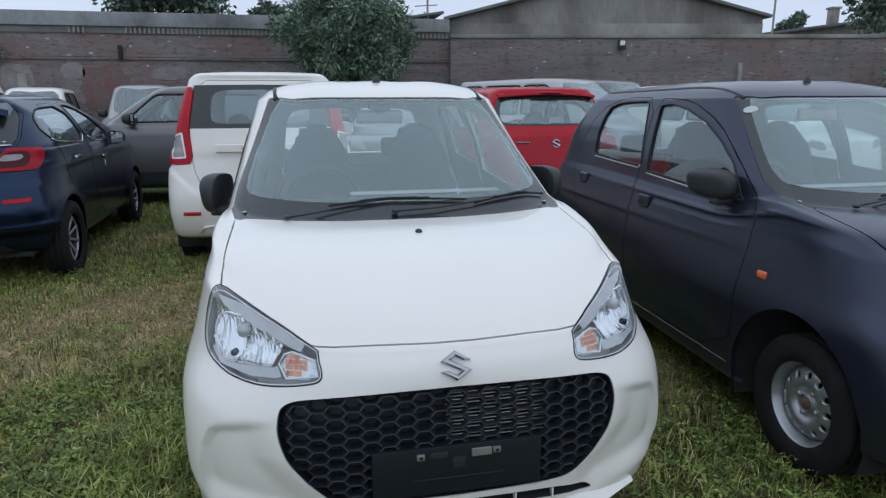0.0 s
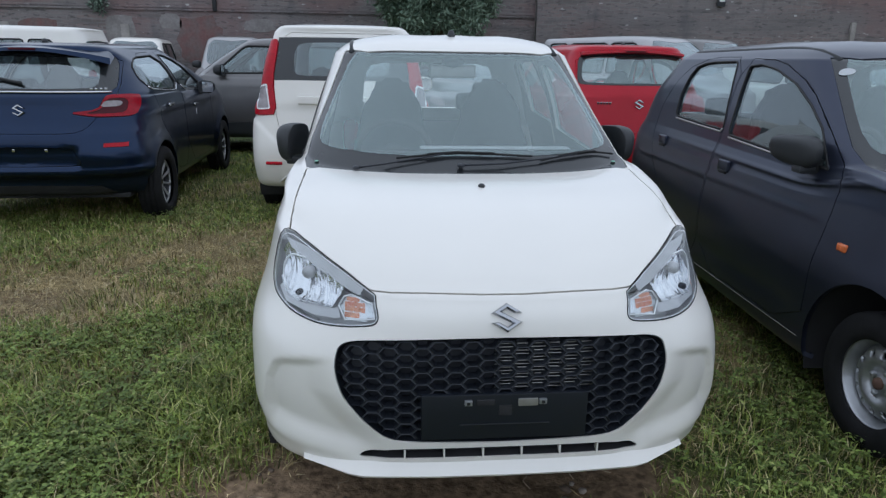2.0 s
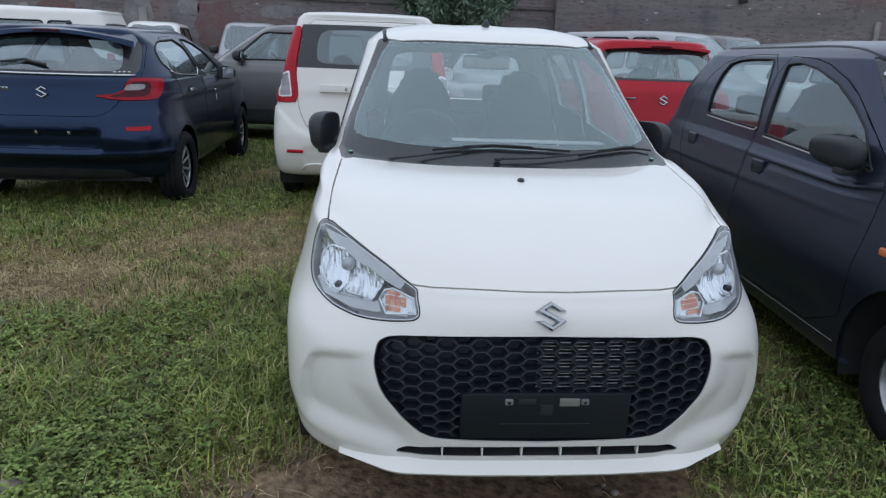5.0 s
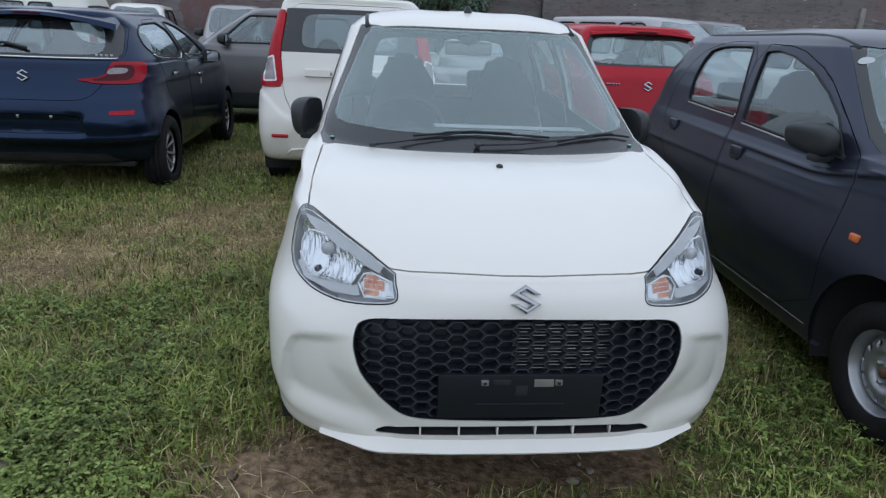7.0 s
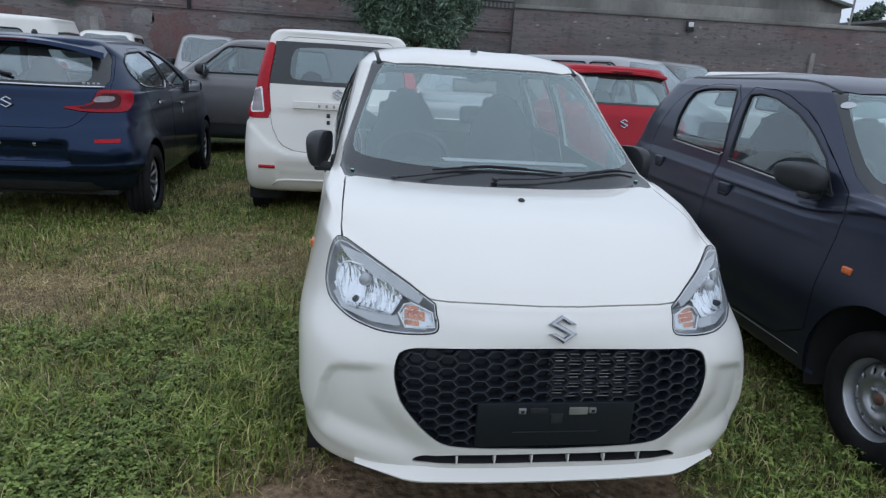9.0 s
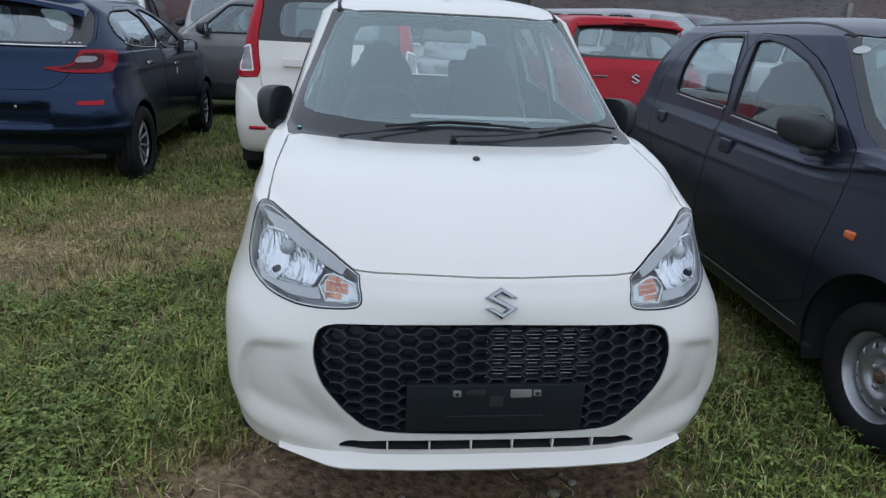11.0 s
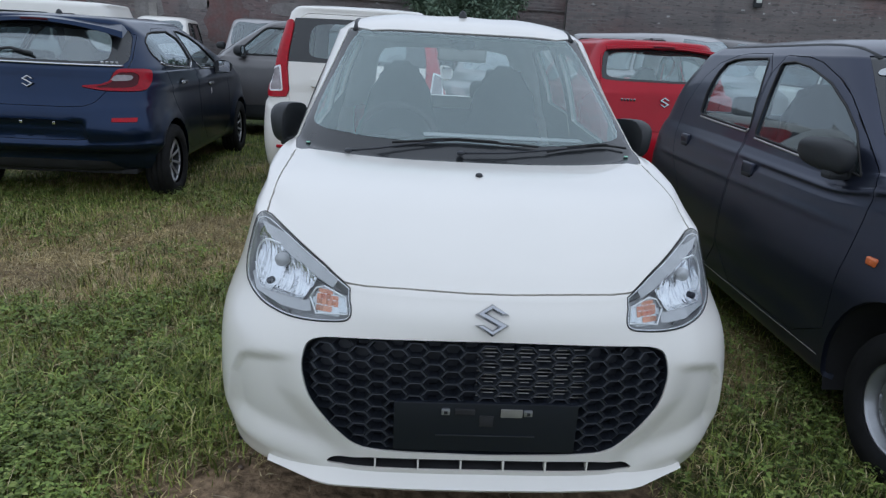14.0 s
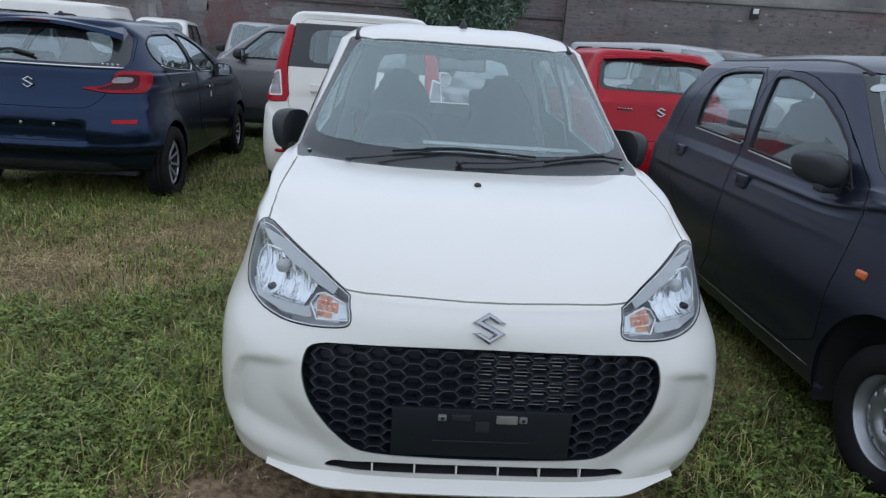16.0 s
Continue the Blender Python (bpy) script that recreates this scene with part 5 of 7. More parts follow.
        part("indicator_bulb", facets(table, amber, s, 0.0155, 13, 3, 11, 0.35, 0.12), PALEAMBER, lens, "amber indicator facets")
        low_amber = [(0.44, 0.729), (0.436, 0.74), (0.4, 0.738), (0.392, 0.729)]
        part("lower_indicator", facets(table, low_amber, s, 0.014, 5, 1, 12, 0.3, 0.1), PALEAMBER, lens)
        inner = [(0.98 * a + 0.02 * 0.52, 0.95 * b + 0.05 * 0.77) for a, b in HEAD]
        ie, ien = surface(table, "front", [(s * a, b) for a, b in dense(inner, 0.02)])
        rim = [tuple(a - b * 0.003) for a, b in zip(ie, ien)]
        part("bright_rim", tube(rim + rim[:1], 0.0015, 6), LAMPBOX, lens)
        edge, en = surface(table, "front", [(s * a, b) for a, b in dense(HEAD, 0.02)])
        ring_pts = [tuple(a + b * 0.001) for a, b in zip(edge, en)]
        part("lamp_seal", tube(ring_pts + ring_pts[:1], 0.0011, 6), SEAL, lens)
    # glass
    for reg, nm, mat in (("windscreen", "windscreen", WSGLASS), ("rear_window", "rear_window", CLEARGLASS)):
        part(nm, skin(r[reg], out=-0.002, gap=-0.001, skirt=0.004), mat, root, "clear glass").visible_shadow = False
    part("windscreen_frame", skin(r["frit"], out=-0.004, gap=-0.001, skirt=0.01), FRIT, root, "black windscreen border and cowl")
    for s, side in ((1, "right"), (-1, "left")):
        for dn, wn_, y0, hy in (("door_front", "window_front", 1.1, 1.99), ("door_rear", "window_rear", 2.15, 2.83)):
            d = part("door", skin(r[dn], side, gap=0.0025, skirt=0.02), paint, root)
            part("inner_panel", skin(r[dn], side, out=-0.026, gap=-0.012, skirt=0), TRIM, d)
            w = part("window", skin(r[wn_], side, out=-0.008, gap=-0.003, skirt=0.004), SIDEGLASS, d, "clear side glass")
            w.visible_shadow = False
            poly = wf if dn == "door_front" else wr
            pp, nn = surface(table, "side", dense(poly, 0.04))
            pp[:, 0] *= s
            nn[:, 0] *= s
            lp = [tuple(a + b * 0.0) for a, b in zip(pp, nn)]
            part("seal", tube(lp + lp[:1], 0.0055, 6), SEAL, d)
            lo = sorted(q for q in dense(poly, 0.04) if q[1] < (1.036 if dn == "door_front" else 1.078) and q[0] > 1.36)
            bp, bn = surface(table, "side", [(a, b - 0.013) for a, b in lo])
            part("belt_strip", tube([tuple((a + b * 0.004) * np.array((s, 1, 1))) for a, b in zip(bp, bn)], 0.0055, 6), LAMPGREY, d)
            hz = 0.876 if dn == "door_front" else 0.913
            (pp,), (nn,) = surface(table, "side", [(hy, hz)])
            flap = box(s * (pp[0] + 0.001), hy, hz, 0.022, 0.115, 0.062, 0.02, 3)
            part("door_handle", flap, paint, d)
            # no hollow is cut: a near-black block paints the shade under the handle
            part("handle_shade", box(s * (pp[0] + 0.005), hy + 0.0, hz - 0.03, 0.02, 0.085, 0.022, 0.009), LINER, d)
            if dn == "door_front":
                part("lock", moved(lathe([(0, 0.012), (0.006, 0.011), (0.007, 0)], 14), Matrix.Translation((s * pp[0], hy + 0.1, hz - 0.04)) @ Matrix.Diagonal((s, 1, 1, 1))), CHROME, d)
        part("tail_lamp", skin(r["tail_lamp"], side, gap=0.001, skirt=0.02), REDLENS, root, "red tail lamp")
        (pp,), (nn,) = surface(table, "side", [(0.94, 0.725)])
        part("side_indicator", box(s * pp[0], 0.94, 0.725, 0.022, 0.052, 0.032, 0.009, 3), AMBER, root, "amber side indicator")
        folded_mirror(root, s, turn=-3 if paint is DARK else 10, tall=0.066 if paint is DARK else 0.077)
        for wy in (0.7, 3.04):
            wheel(root, s * (0.635 if wy < 1 else 0.64), wy, 0.27, 0.15, "steel")
    well(root, 0.72, 0.287, 0.35, 0.728)
    well(root, 3.04, 0.28, 0.34, 0.728)
    # roof joints, antenna, nozzle, wipers
    for s in (-1, 1):
        pp, nn = surface(table, "top", [(s * x, y) for x, y in zip((0.47, 0.476, 0.479, *[0.48] * 9), np.linspace(1.545, 3.0, 12))])
        part("roof_joint", tube([tuple(a - b * 0.0085) for a, b in zip(pp, nn)], 0.015, 8), PLASTIC, root)
    part("antenna_base", moved(lathe([(0, 0.02), (0.012, 0.017), (0.03, 0.011), (0.034, 0)], 16), Matrix.Translation((0, 1.715, 1.502)) @ Euler((0, radians(-90), 0)).to_matrix().to_4x4()), PLASTIC, root)
    (p,), (n,) = surface(table, "hood", [(0.005, 0.604)])
    part("washer_nozzle", ball(p[0], p[1], p[2] + 0.002, 0.012, 0.014, 0.009), PLASTIC, root)
    def on_glass(pts, lift):
        p, n = surface(table, "top", pts)
        return [tuple(a + b * lift) for a, b in zip(p, n)]
    for path, blade in (([(-0.43, 0.838), (-0.33, 0.858), (-0.1, 0.895)], [(-0.28, 0.886), (-0.05, 0.902), (0.24, 0.893)]), ([(-0.04, 0.843), (0.12, 0.852), (0.27, 0.878), (0.42, 0.92)], [(0.27, 0.876), (0.42, 0.925), (0.59, 0.995)])):
        w = part("wiper", joined(tube(on_glass(path, 0.012), 0.0042, 6, 0.003), ball(*on_glass(path[:1], 0.012)[0], 0.014, 0.014, 0.009)), GLOSSBLACK, root, "black windscreen wiper")
        xs = np.linspace(0, 1, 9)
        bl = [(np.interp(t, (0, 0.5, 1), [q[0] for q in blade]), np.interp(t, (0, 0.5, 1), [q[1] for q in blade])) for t in xs]
        part("blade", joined(tube(on_glass(bl, 0.007), 0.0045, 6), tube(on_glass(bl[2:7], 0.013), 0.004, 6)), SEAL, w)
    # inside
    for s in (-1, 1):
        q, n = surface(table, "side", [(y, z) for y, z in ((1.1, 0.286), (1.5, 0.286), (2.0, 0.286), (2.55, 0.29))])
        # pale thread painting the highlight along the sill's lower edge
        part("sill_highlight", tube([tuple((a + b * 0.003) * np.array((s, 1, 1))) for a, b in zip(q, n)], 0.0012, 6), LAMPGREY, root)
    if paint is DARK:
        sp, sn = surface(table, "top", [(-0.482 + 0.034 * math.cos(a) * 0.9, 1.466 + 0.014 * math.cos(a) * -0.6 + 0.02 * math.sin(a)) for a in np.linspace(0, 2 * math.pi, 20, endpoint=False)])
        part("sticker", mesh_of(sp - sn * 0.0005, [tuple(range(20))], False), PAPER, root, "pale oval sticker on the windscreen")
    for s in (-1, 1):
        (p,), (n,) = surface(table, "top", [(s * 0.585, 0.955)])
        part("sticker_dot", ball(*(p + n * 0.001), 0.008, 0.008, 0.003), DOT, root)
    part("headliner", skin(upper(r["body"]), out=-0.03, gap=0, skirt=0), HEADLINER, root)
    cabin(root, 1.22, 1.0, 0.56, 1.78, 2.5, -1, (1.62, 1.345))
    part("floor_pan", box(0, 1.8, 0.24, 1.18, 3.0, 0.04, 0.01), LINER, root)
    part("dash_paper", box(0.19, 1.45, 1.006, 0.7, 0.08, 0.006, 0.001), PAPER, root)
    root.matrix_world = m
    return root, table


alto, ALTO = small_hatch("white small hatchback parked on grass, black honeycomb grille", WHITE, pose(0, 1.5, 0))
dark, _ = small_hatch("dark grey small hatchback with black mirrors and steel wheels", DARK, pose(2.135, 1.237, 0, 0, 0, -1.7))

# ---- the other parked cars ----
def car_rings(L, hw, H, belt, hood, cowl, wtop, roofw, rear, nose=0.6, nfront=3.0, nrear=4.5, lrear=0.4, cowl_z=None, gw=None, low=None):
    """rear: the tail's profile, knots (height, y), from the bumper up to the roof's end."""
    cz = cowl_z or belt + 0.04
    gw = gw or hw - 0.07
    kz, ky = zip(*rear)
    def back(z):
        return float(np.interp(z, kz, ky))
    def flat(z):
        return [(0, z), (L, z)]
    llr, lnr = low or (lrear, nrear)
    def R(zk, yf, w, zr, lf=nose, nf=nfront, sharp=False, lr=None):
        k = min(max((zr - 0.6) / 0.3, 0), 1)
        return ring(zk, yf, lf, nf, w, back(zr), lr or llr + (lrear - llr) * k, lnr + (nrear - lnr) * k, w, sharp)
    top = H - 0.085
    rows = [
        ring(flat(0.24), 0.14, nose, 3.2, hw - 0.1, back(0.3) - 0.1, llr, lnr),
        R(flat(0.27), 0.05, hw - 0.035, 0.3),
        R(flat(0.42), 0.0, hw - 0.008, 0.42),
        R(flat(0.6), 0.0, hw, 0.6),
        R(flat(0.74), 0.03, hw - 0.003, 0.74),
        R([(0.05, hood - 0.09), (nose, min(hood, belt - 0.1)), (cowl + 0.4, belt - 0.1), (L, belt - 0.08)], 0.07, hw - 0.022, belt - 0.08, sharp=True),
        R([(cowl * 0.3, hood - 0.01), (cowl, belt - 0.05), (L, belt - 0.03)], cowl * 0.35, hw - 0.035, belt - 0.04),
        R([(cowl * 0.7, hood + 0.03), (cowl + 0.1, cz - 0.02), (cowl + 0.4, belt - 0.02), (L, belt - 0.01)], cowl * 0.7, hw - 0.048, belt - 0.02),
        R([(cowl, cz - 0.03), (cowl + 0.2, cz), (cowl + 0.55, belt), (L, belt + 0.01)], cowl, gw, belt + 0.01, 0.5, 3.4, True),
        R(flat((belt + top) / 2 + 0.01), (cowl + wtop) / 2 - 0.03, gw + (roofw - gw) * 0.42, (belt + top) / 2, 0.45, 3.6),
        R(flat(top), wtop, roofw, top, 0.4, 4.0, True, 0.3),
        ring(flat(H - 0.045), wtop + 0.07, 0.4, 4, roofw - 0.045, back(top) + 0.0, 0.3, nrear),
        ring([(wtop, H - 0.012), (L / 2 + 0.3, H - 0.005), (L, H - 0.03)], wtop + 0.22, 0.4, 4, roofw * 0.74, back(top) - 0.12, 0.3, nrear),
        ring([(wtop, H - 0.004), (L / 2 + 0.3, H), (L, H - 0.02)], wtop + 0.42, 0.4, 4, roofw * 0.36, back(top) - 0.28, 0.3, nrear),
        ring([(wtop, H), (L / 2 + 0.3, H + 0.004), (L, H - 0.015)], wtop + 0.6, 0.3, 4, 0.0, back(top) - 0.4, 0.3, nrear),
    ]
    return rows


def rear_pose(x, y, L, deg):
    """A car that turns its tail to the camera's side: its tail's middle at x, y."""
    return Matrix.Translation((x, y, 0)) @ pose(0, 0, 0, 0, 0, 180 + deg) @ Matrix.Translation((0, -L, 0))


def hull(root, r, table, paint, arches, hw, R, width, style, liner=True, tuck=0.012, inset=0.022, sink=0.0):
    body_parts(root, r["body"], paint)
    if liner:
        part("headliner", skin(upper(r["body"]), out=-0.03, gap=0, skirt=0), HEADLINER, root)
    part("floor_pan", box(0, table[..., 1].max() / 2, 0.26, 2 * hw - 0.36, table[..., 1].max() - 0.5, 0.04, 0.01), LINER, root)
    for y, rr in arches:
        well(root, y, R - 0.005, rr, hw - tuck, 0.12 if tuck < 0.1 else 0.01)
        for s in (-1, 1):
            wheel(root, s * (hw - width / 2 - inset), y, R, width, style).location.z = -sink


def panes(root, r, table, paint, doors, glass=None, chrome=False):
    """Doors with their windows, handles; both sides."""
    for s, side in ((1, "right"), (-1, "left")):
        for dn, wn_, poly, handle in doors:
            d = part("door", skin(r[dn], side, gap=0.0025, skirt=0.02), paint, root)
            part("inner_panel", skin(r[dn], side, out=-0.026, gap=-0.012, skirt=0), TRIM, d)
            part("window", skin(r[wn_], side, out=-0.006, gap=-0.003, skirt=0.004), glass or SIDEGLASS, d, "side glass").visible_shadow = False
            p, n = surface(table, "side", dense(poly, 0.05))
            p[:, 0] *= s
            ring_ = [tuple(q) for q in p]
            part("seal", tube(ring_ + ring_[:1], 0.008, 6), SEAL, d)
            if chrome:
                lo = [(a, b) for a, b in dense(poly, 0.05) if b < min(z for _, z in poly) + 0.07]
                lo.sort()
                q, n = surface(table, "side", [(a, b - 0.014) for a, b in lo])
                q, n = q * [s, 1, 1], n * [s, 1, 1]
                part("chrome_strip", tube([tuple(a + b * 0.004) for a, b in zip(q, n)], 0.008, 6), CHROME, d)
            if handle:
                (p,), (n,) = surface(table, "side", [handle])
                part("door_handle", box(s * (p[0] + 0.018), handle[0], handle[1], 0.02, 0.17, 0.028, 0.009), CHROME if chrome else paint, d)
                # flat near-black ball paints the shade of the hollow behind the handle
                part("handle_shade", ball(s * p[0], handle[0] - 0.01, handle[1], 0.006, 0.06, 0.03), LINER, d)


def blue_hatch():
    L, hw = 3.99, 0.872
    root = tagged(new("hatchback_car"), "dark blue hatchback with wide red tail lamps on grass", "car")
    rings_ = car_rings(L, hw, 1.49, 1.08, 0.93, 0.98, 1.75, 0.6, [(0.3, 3.86), (0.42, 3.93), (0.52, 3.985), (0.7, 3.985), (0.8, 3.94), (1.05, 3.9), (1.1, 3.87), (1.4, 3.62)], 0.7, 2.7, 2.7, 0.72, gw=0.82, low=(0.6, 3.6))
    def relief(x, y, z):
        tail = smoothstep(3.55, 3.8, y)
        shelf = 0.03 * np.exp(-((z - 0.5) / 0.02) ** 2) * tail
        plate = -0.03 * smoothstep(0.52, 0.56, z) * (1 - smoothstep(0.66, 0.69, z)) * (1 - smoothstep(0.38, 0.44, x)) * tail
        under = -0.05 * (1 - smoothstep(0.4, 0.47, z)) * tail
        line = 0.012 * np.exp(-((z - 0.93) / 0.03) ** 2) * smoothstep(0.8, 1.1, y) * (1 - tail)
        side = smoothstep(0.7, 0.78, x)
        flare = sum(0.03 * np.exp(-((np.hypot(y - a, z - 0.31) - 0.36) / 0.07) ** 2) for a in (0.81, 3.345)) * side * (1 - smoothstep(3.66, 3.8, y))
        lip_ = 0.012 * smoothstep(0.3, 0.36, z) * (1 - smoothstep(0.36, 0.4, z)) * tail
        brow = 0.026 * (1 - smoothstep(0.76, 0.86, z)) * tail
        return shelf + plate + under + line + flare + lip_ + brow
    t = shell(rings_, (40, 50, 56), 0.03, relief)
    wf = rounded([(1.5, 1.045), (2.4, 1.07), (2.36, 1.39), (2.2, 1.395), (1.95, 1.34)], 1, False)
    wr = rounded([(2.47, 1.075), (3.05, 1.1), (3.3, 1.125), (3.36, 1.2), (3.3, 1.31), (3.1, 1.37), (2.45, 1.39)], 1, False)
    lampo = [(0.35, 0.945), (0.55, 0.966), (0.59, 1.06), (0.62, 1.078), (0.765, 1.078), (0.79, 1.055), (0.795, 0.98), (0.785, 0.925), (0.74, 0.908), (0.52, 0.912)]
    feats = [
        ("hole", "side", circle(0.81, 0.31, 0.36)), ("hole", "side", circle(3.345, 0.315, 0.355)),
        ("windscreen", "top", rounded([(0, 1.02), (0.55, 1.1), (0.62, 1.2), (0.5, 1.8), (0, 1.72)], 1), (0.5, 0.9)),
        ("clear", "rear", rounded([(0.563, 0.985), (0.59, 1.034), (0.685, 1.034), (0.7, 1.015), (0.68, 0.988)], 1)),
        ("lamp_inner", "rear", rounded([(0.45, 0.935), (0.57, 0.965), (0.605, 1.05), (0.7, 1.052), (0.73, 1.03), (0.725, 0.955), (0.69, 0.935)], 1)),
        ("reflector", "rear", [(0.6, 0.713), (0.76, 0.715), (0.76, 0.682), (0.6, 0.684)]),
        ("lamp", "rear", rounded(lampo, 1)),
        ("rear_glass", "rear", rounded([(0, 1.13), (0.48, 1.13), (0.54, 1.16), (0.52, 1.3), (0.47, 1.37), (0, 1.375)], 2)),
        ("glass_border", "rear", rounded([(0, 1.105), (0.62, 1.105), (0.655, 1.15), (0.61, 1.36), (0.55, 1.395), (0, 1.4)], 1)),
        ("plate", "rear", rounded([(0, 0.69), (0.36, 0.685), (0.44, 0.57), (0.42, 0.54), (0, 0.535)], 1)),
        ("tailgate", "rear", rounded([(0, 0.79), (0.38, 0.79), (0.47, 0.82), (0.54, 0.9), (0.6, 1.0), (0.68, 1.1), (0.62, 1.4), (0, 1.41)], 1)),
        ("valance", "rear", [(0, 0.25), (0.6, 0.25), (0.6, 0.3), (0.52, 0.36), (0, 0.37)]),
        ("window_front", "side", wf), ("window_rear", "side", wr),
        ("door_front", "side", rounded([(1.28, 0.33), (2.42, 0.33), (2.44, 1.41), (2.2, 1.43), (1.9, 1.37), (1.5, 1.1), (1.25, 0.9)], 1, False)),
        ("door_rear", "side", rounded([(2.44, 0.33), (2.85, 0.33), (3.02, 0.62), (3.22, 0.8), (3.3, 1.12), (3.05, 1.4), (2.46, 1.42)], 1, False)),
    ]
    r = cut(t, feats)
    hull(root, r, t, BLUE, ((0.81, 0.36), (3.345, 0.355)), hw, 0.318, 0.19, "alloy", tuck=0.14, inset=-0.026, sink=0.018)
    panes(root, r, t, BLUE, (("door_front", "window_front", wf, (2.05, 0.9)), ("door_rear", "window_rear", wr, (2.95, 0.955))), DARKGLASS, True)
    part("windscreen", skin(r["windscreen"], out=-0.002, gap=-0.001, skirt=0.004), WSGLASS, root).visible_shadow = False
    g = part("tailgate", skin(r["tailgate"], gap=0.0025, skirt=0.02), BLUE, root)
    part("rear_window", skin(r["rear_glass"], out=-0.003, gap=-0.001, skirt=0.004), DARKGLASS, g, "tinted rear glass").visible_shadow = False
    part("glass_border", skin(r["glass_border"], out=-0.003, gap=0.0, skirt=0.01), FRIT, g)
    part("valance", skin(r["valance"], out=0.001, gap=0.0, skirt=0.02), LINER, root)
    holder = part("plate_recess", skin(r["plate"], out=0.0, gap=0.002, skirt=0.02), BLUE, root)
    for x in (0.05, -0.19):
        (p,), (n,) = surface(t, "rear", [(x, 0.665)])
        part("bolt", box(p[0], p[1] + 0.004, p[2], 0.022, 0.012, 0.022, 0.003), CHROME, holder)
    p, n = surface(t, "rear", [(x, 1.098) for x in np.linspace(-0.63, 0.63, 25)])
    part("chrome_strip", tube([tuple(a + b * 0.006) for a, b in zip(p, n)], 0.009, 6), CHROME, g)
    (p,), (n,) = surface(t, "rear", [(0, 0.965)])
    b = emblem(g, p + n * 0.004, 0.1, n)
    for k in range(4):
        (p,), (n,) = surface(t, "rear", [(-0.5 - 0.03 * k, 1.125)])
        part("name_bar", box(p[0], p[1] + 0.004, p[2], 0.022, 0.004, 0.016, 0.001), CHROME, g)
    for k in range(6):
        (p,), (n,) = surface(t, "rear", [(0.4 - 0.028 * k, 0.985)])
        part("name_bar", box(p[0], p[1] + 0.004, p[2], 0.02, 0.004, 0.022, 0.001), CHROME, g)
    for s, side in ((1, "right"), (-1, "left")):
        l = part("tail_lamp", skin(r["lamp"], side, out=0.012, gap=0.001, skirt=0.03), RUBY, root, "dark red wraparound tail lamp")
        part("inner_lens", skin(r["lamp_inner"], side, out=0.008, gap=0.0, skirt=0.02), DEEPRED, l)
        part("clear_lens", skin(r["clear"], side, out=0.01, gap=0.0, skirt=0.012), CLEARLENS, l)
        part("reflector", skin(r["reflector"], side, out=0.004, gap=0.0, skirt=0.01), REDLENS, root, "red bumper reflector")
        mirror_arm(root, 0.78, 1.72, 1.06, s, (0.18, 0.1, 0.14), GLOSSBLACK)
        (p,), (n,) = surface(t, "side", [(2.02, 0.82)])
        part("door_tag", box(s * (p[0] + 0.006), 2.02, 0.82, 0.004, 0.022, 0.06, 0.001), LAMPBOX, root, "small white paper tag")
    # spoiler with brake light
    pts = np.linspace(-1, 1, 17)
    v, f = [], []
    for q in pts:
        x = 0.61 * q
        e = 0.05 * q * q
        v += [(0.53 * q, 3.45 - e, 1.475 - 0.03 * q * q), (x, 3.71 - 2.2 * e, 1.438 - 0.075 * q * q), (x, 3.72 - 2.2 * e, 1.413 - 0.1 * q * q), (x, 3.55 - e, 1.4 - 0.03 * q * q)]
    f = [(4 * i + k, 4 * i + (k + 1) % 4, 4 * i + 4 + (k + 1) % 4, 4 * i + 4 + k) for i in range(16) for k in range(4)] + [(3, 2, 1, 0), (64, 65, 66, 67)]
    bm = bmesh.new()
    bm.from_mesh(mesh_of(v, f))
    sp = from_bm(bm)
    sp.set_sharp_from_angle(angle=radians(35))
    sp = part("spoiler", sp, BLUE, root)
    part("brake_light", box(0, 3.715, 1.426, 0.2, 0.012, 0.016, 0.003), DEEPRED, sp)
    part("antenna_base", ball(0, 3.3, 1.485, 0.022, 0.03, 0.03), PLASTIC, root)
    p, n = surface(t, "rear", [(x, z) for x, z in ((0.38, 1.16), (0.15, 1.19), (-0.02, 1.155))])
    part("rear_wiper", tube([tuple(a + b * 0.02) for a, b in zip(p, n)], 0.012, 6), PLASTIC, root)
    cabin(root, 1.2, 1.03, 0.66, 1.8, 2.75, -1)
    root.matrix_world = rear_pose(-3.15, 5.25, L, 1.8)


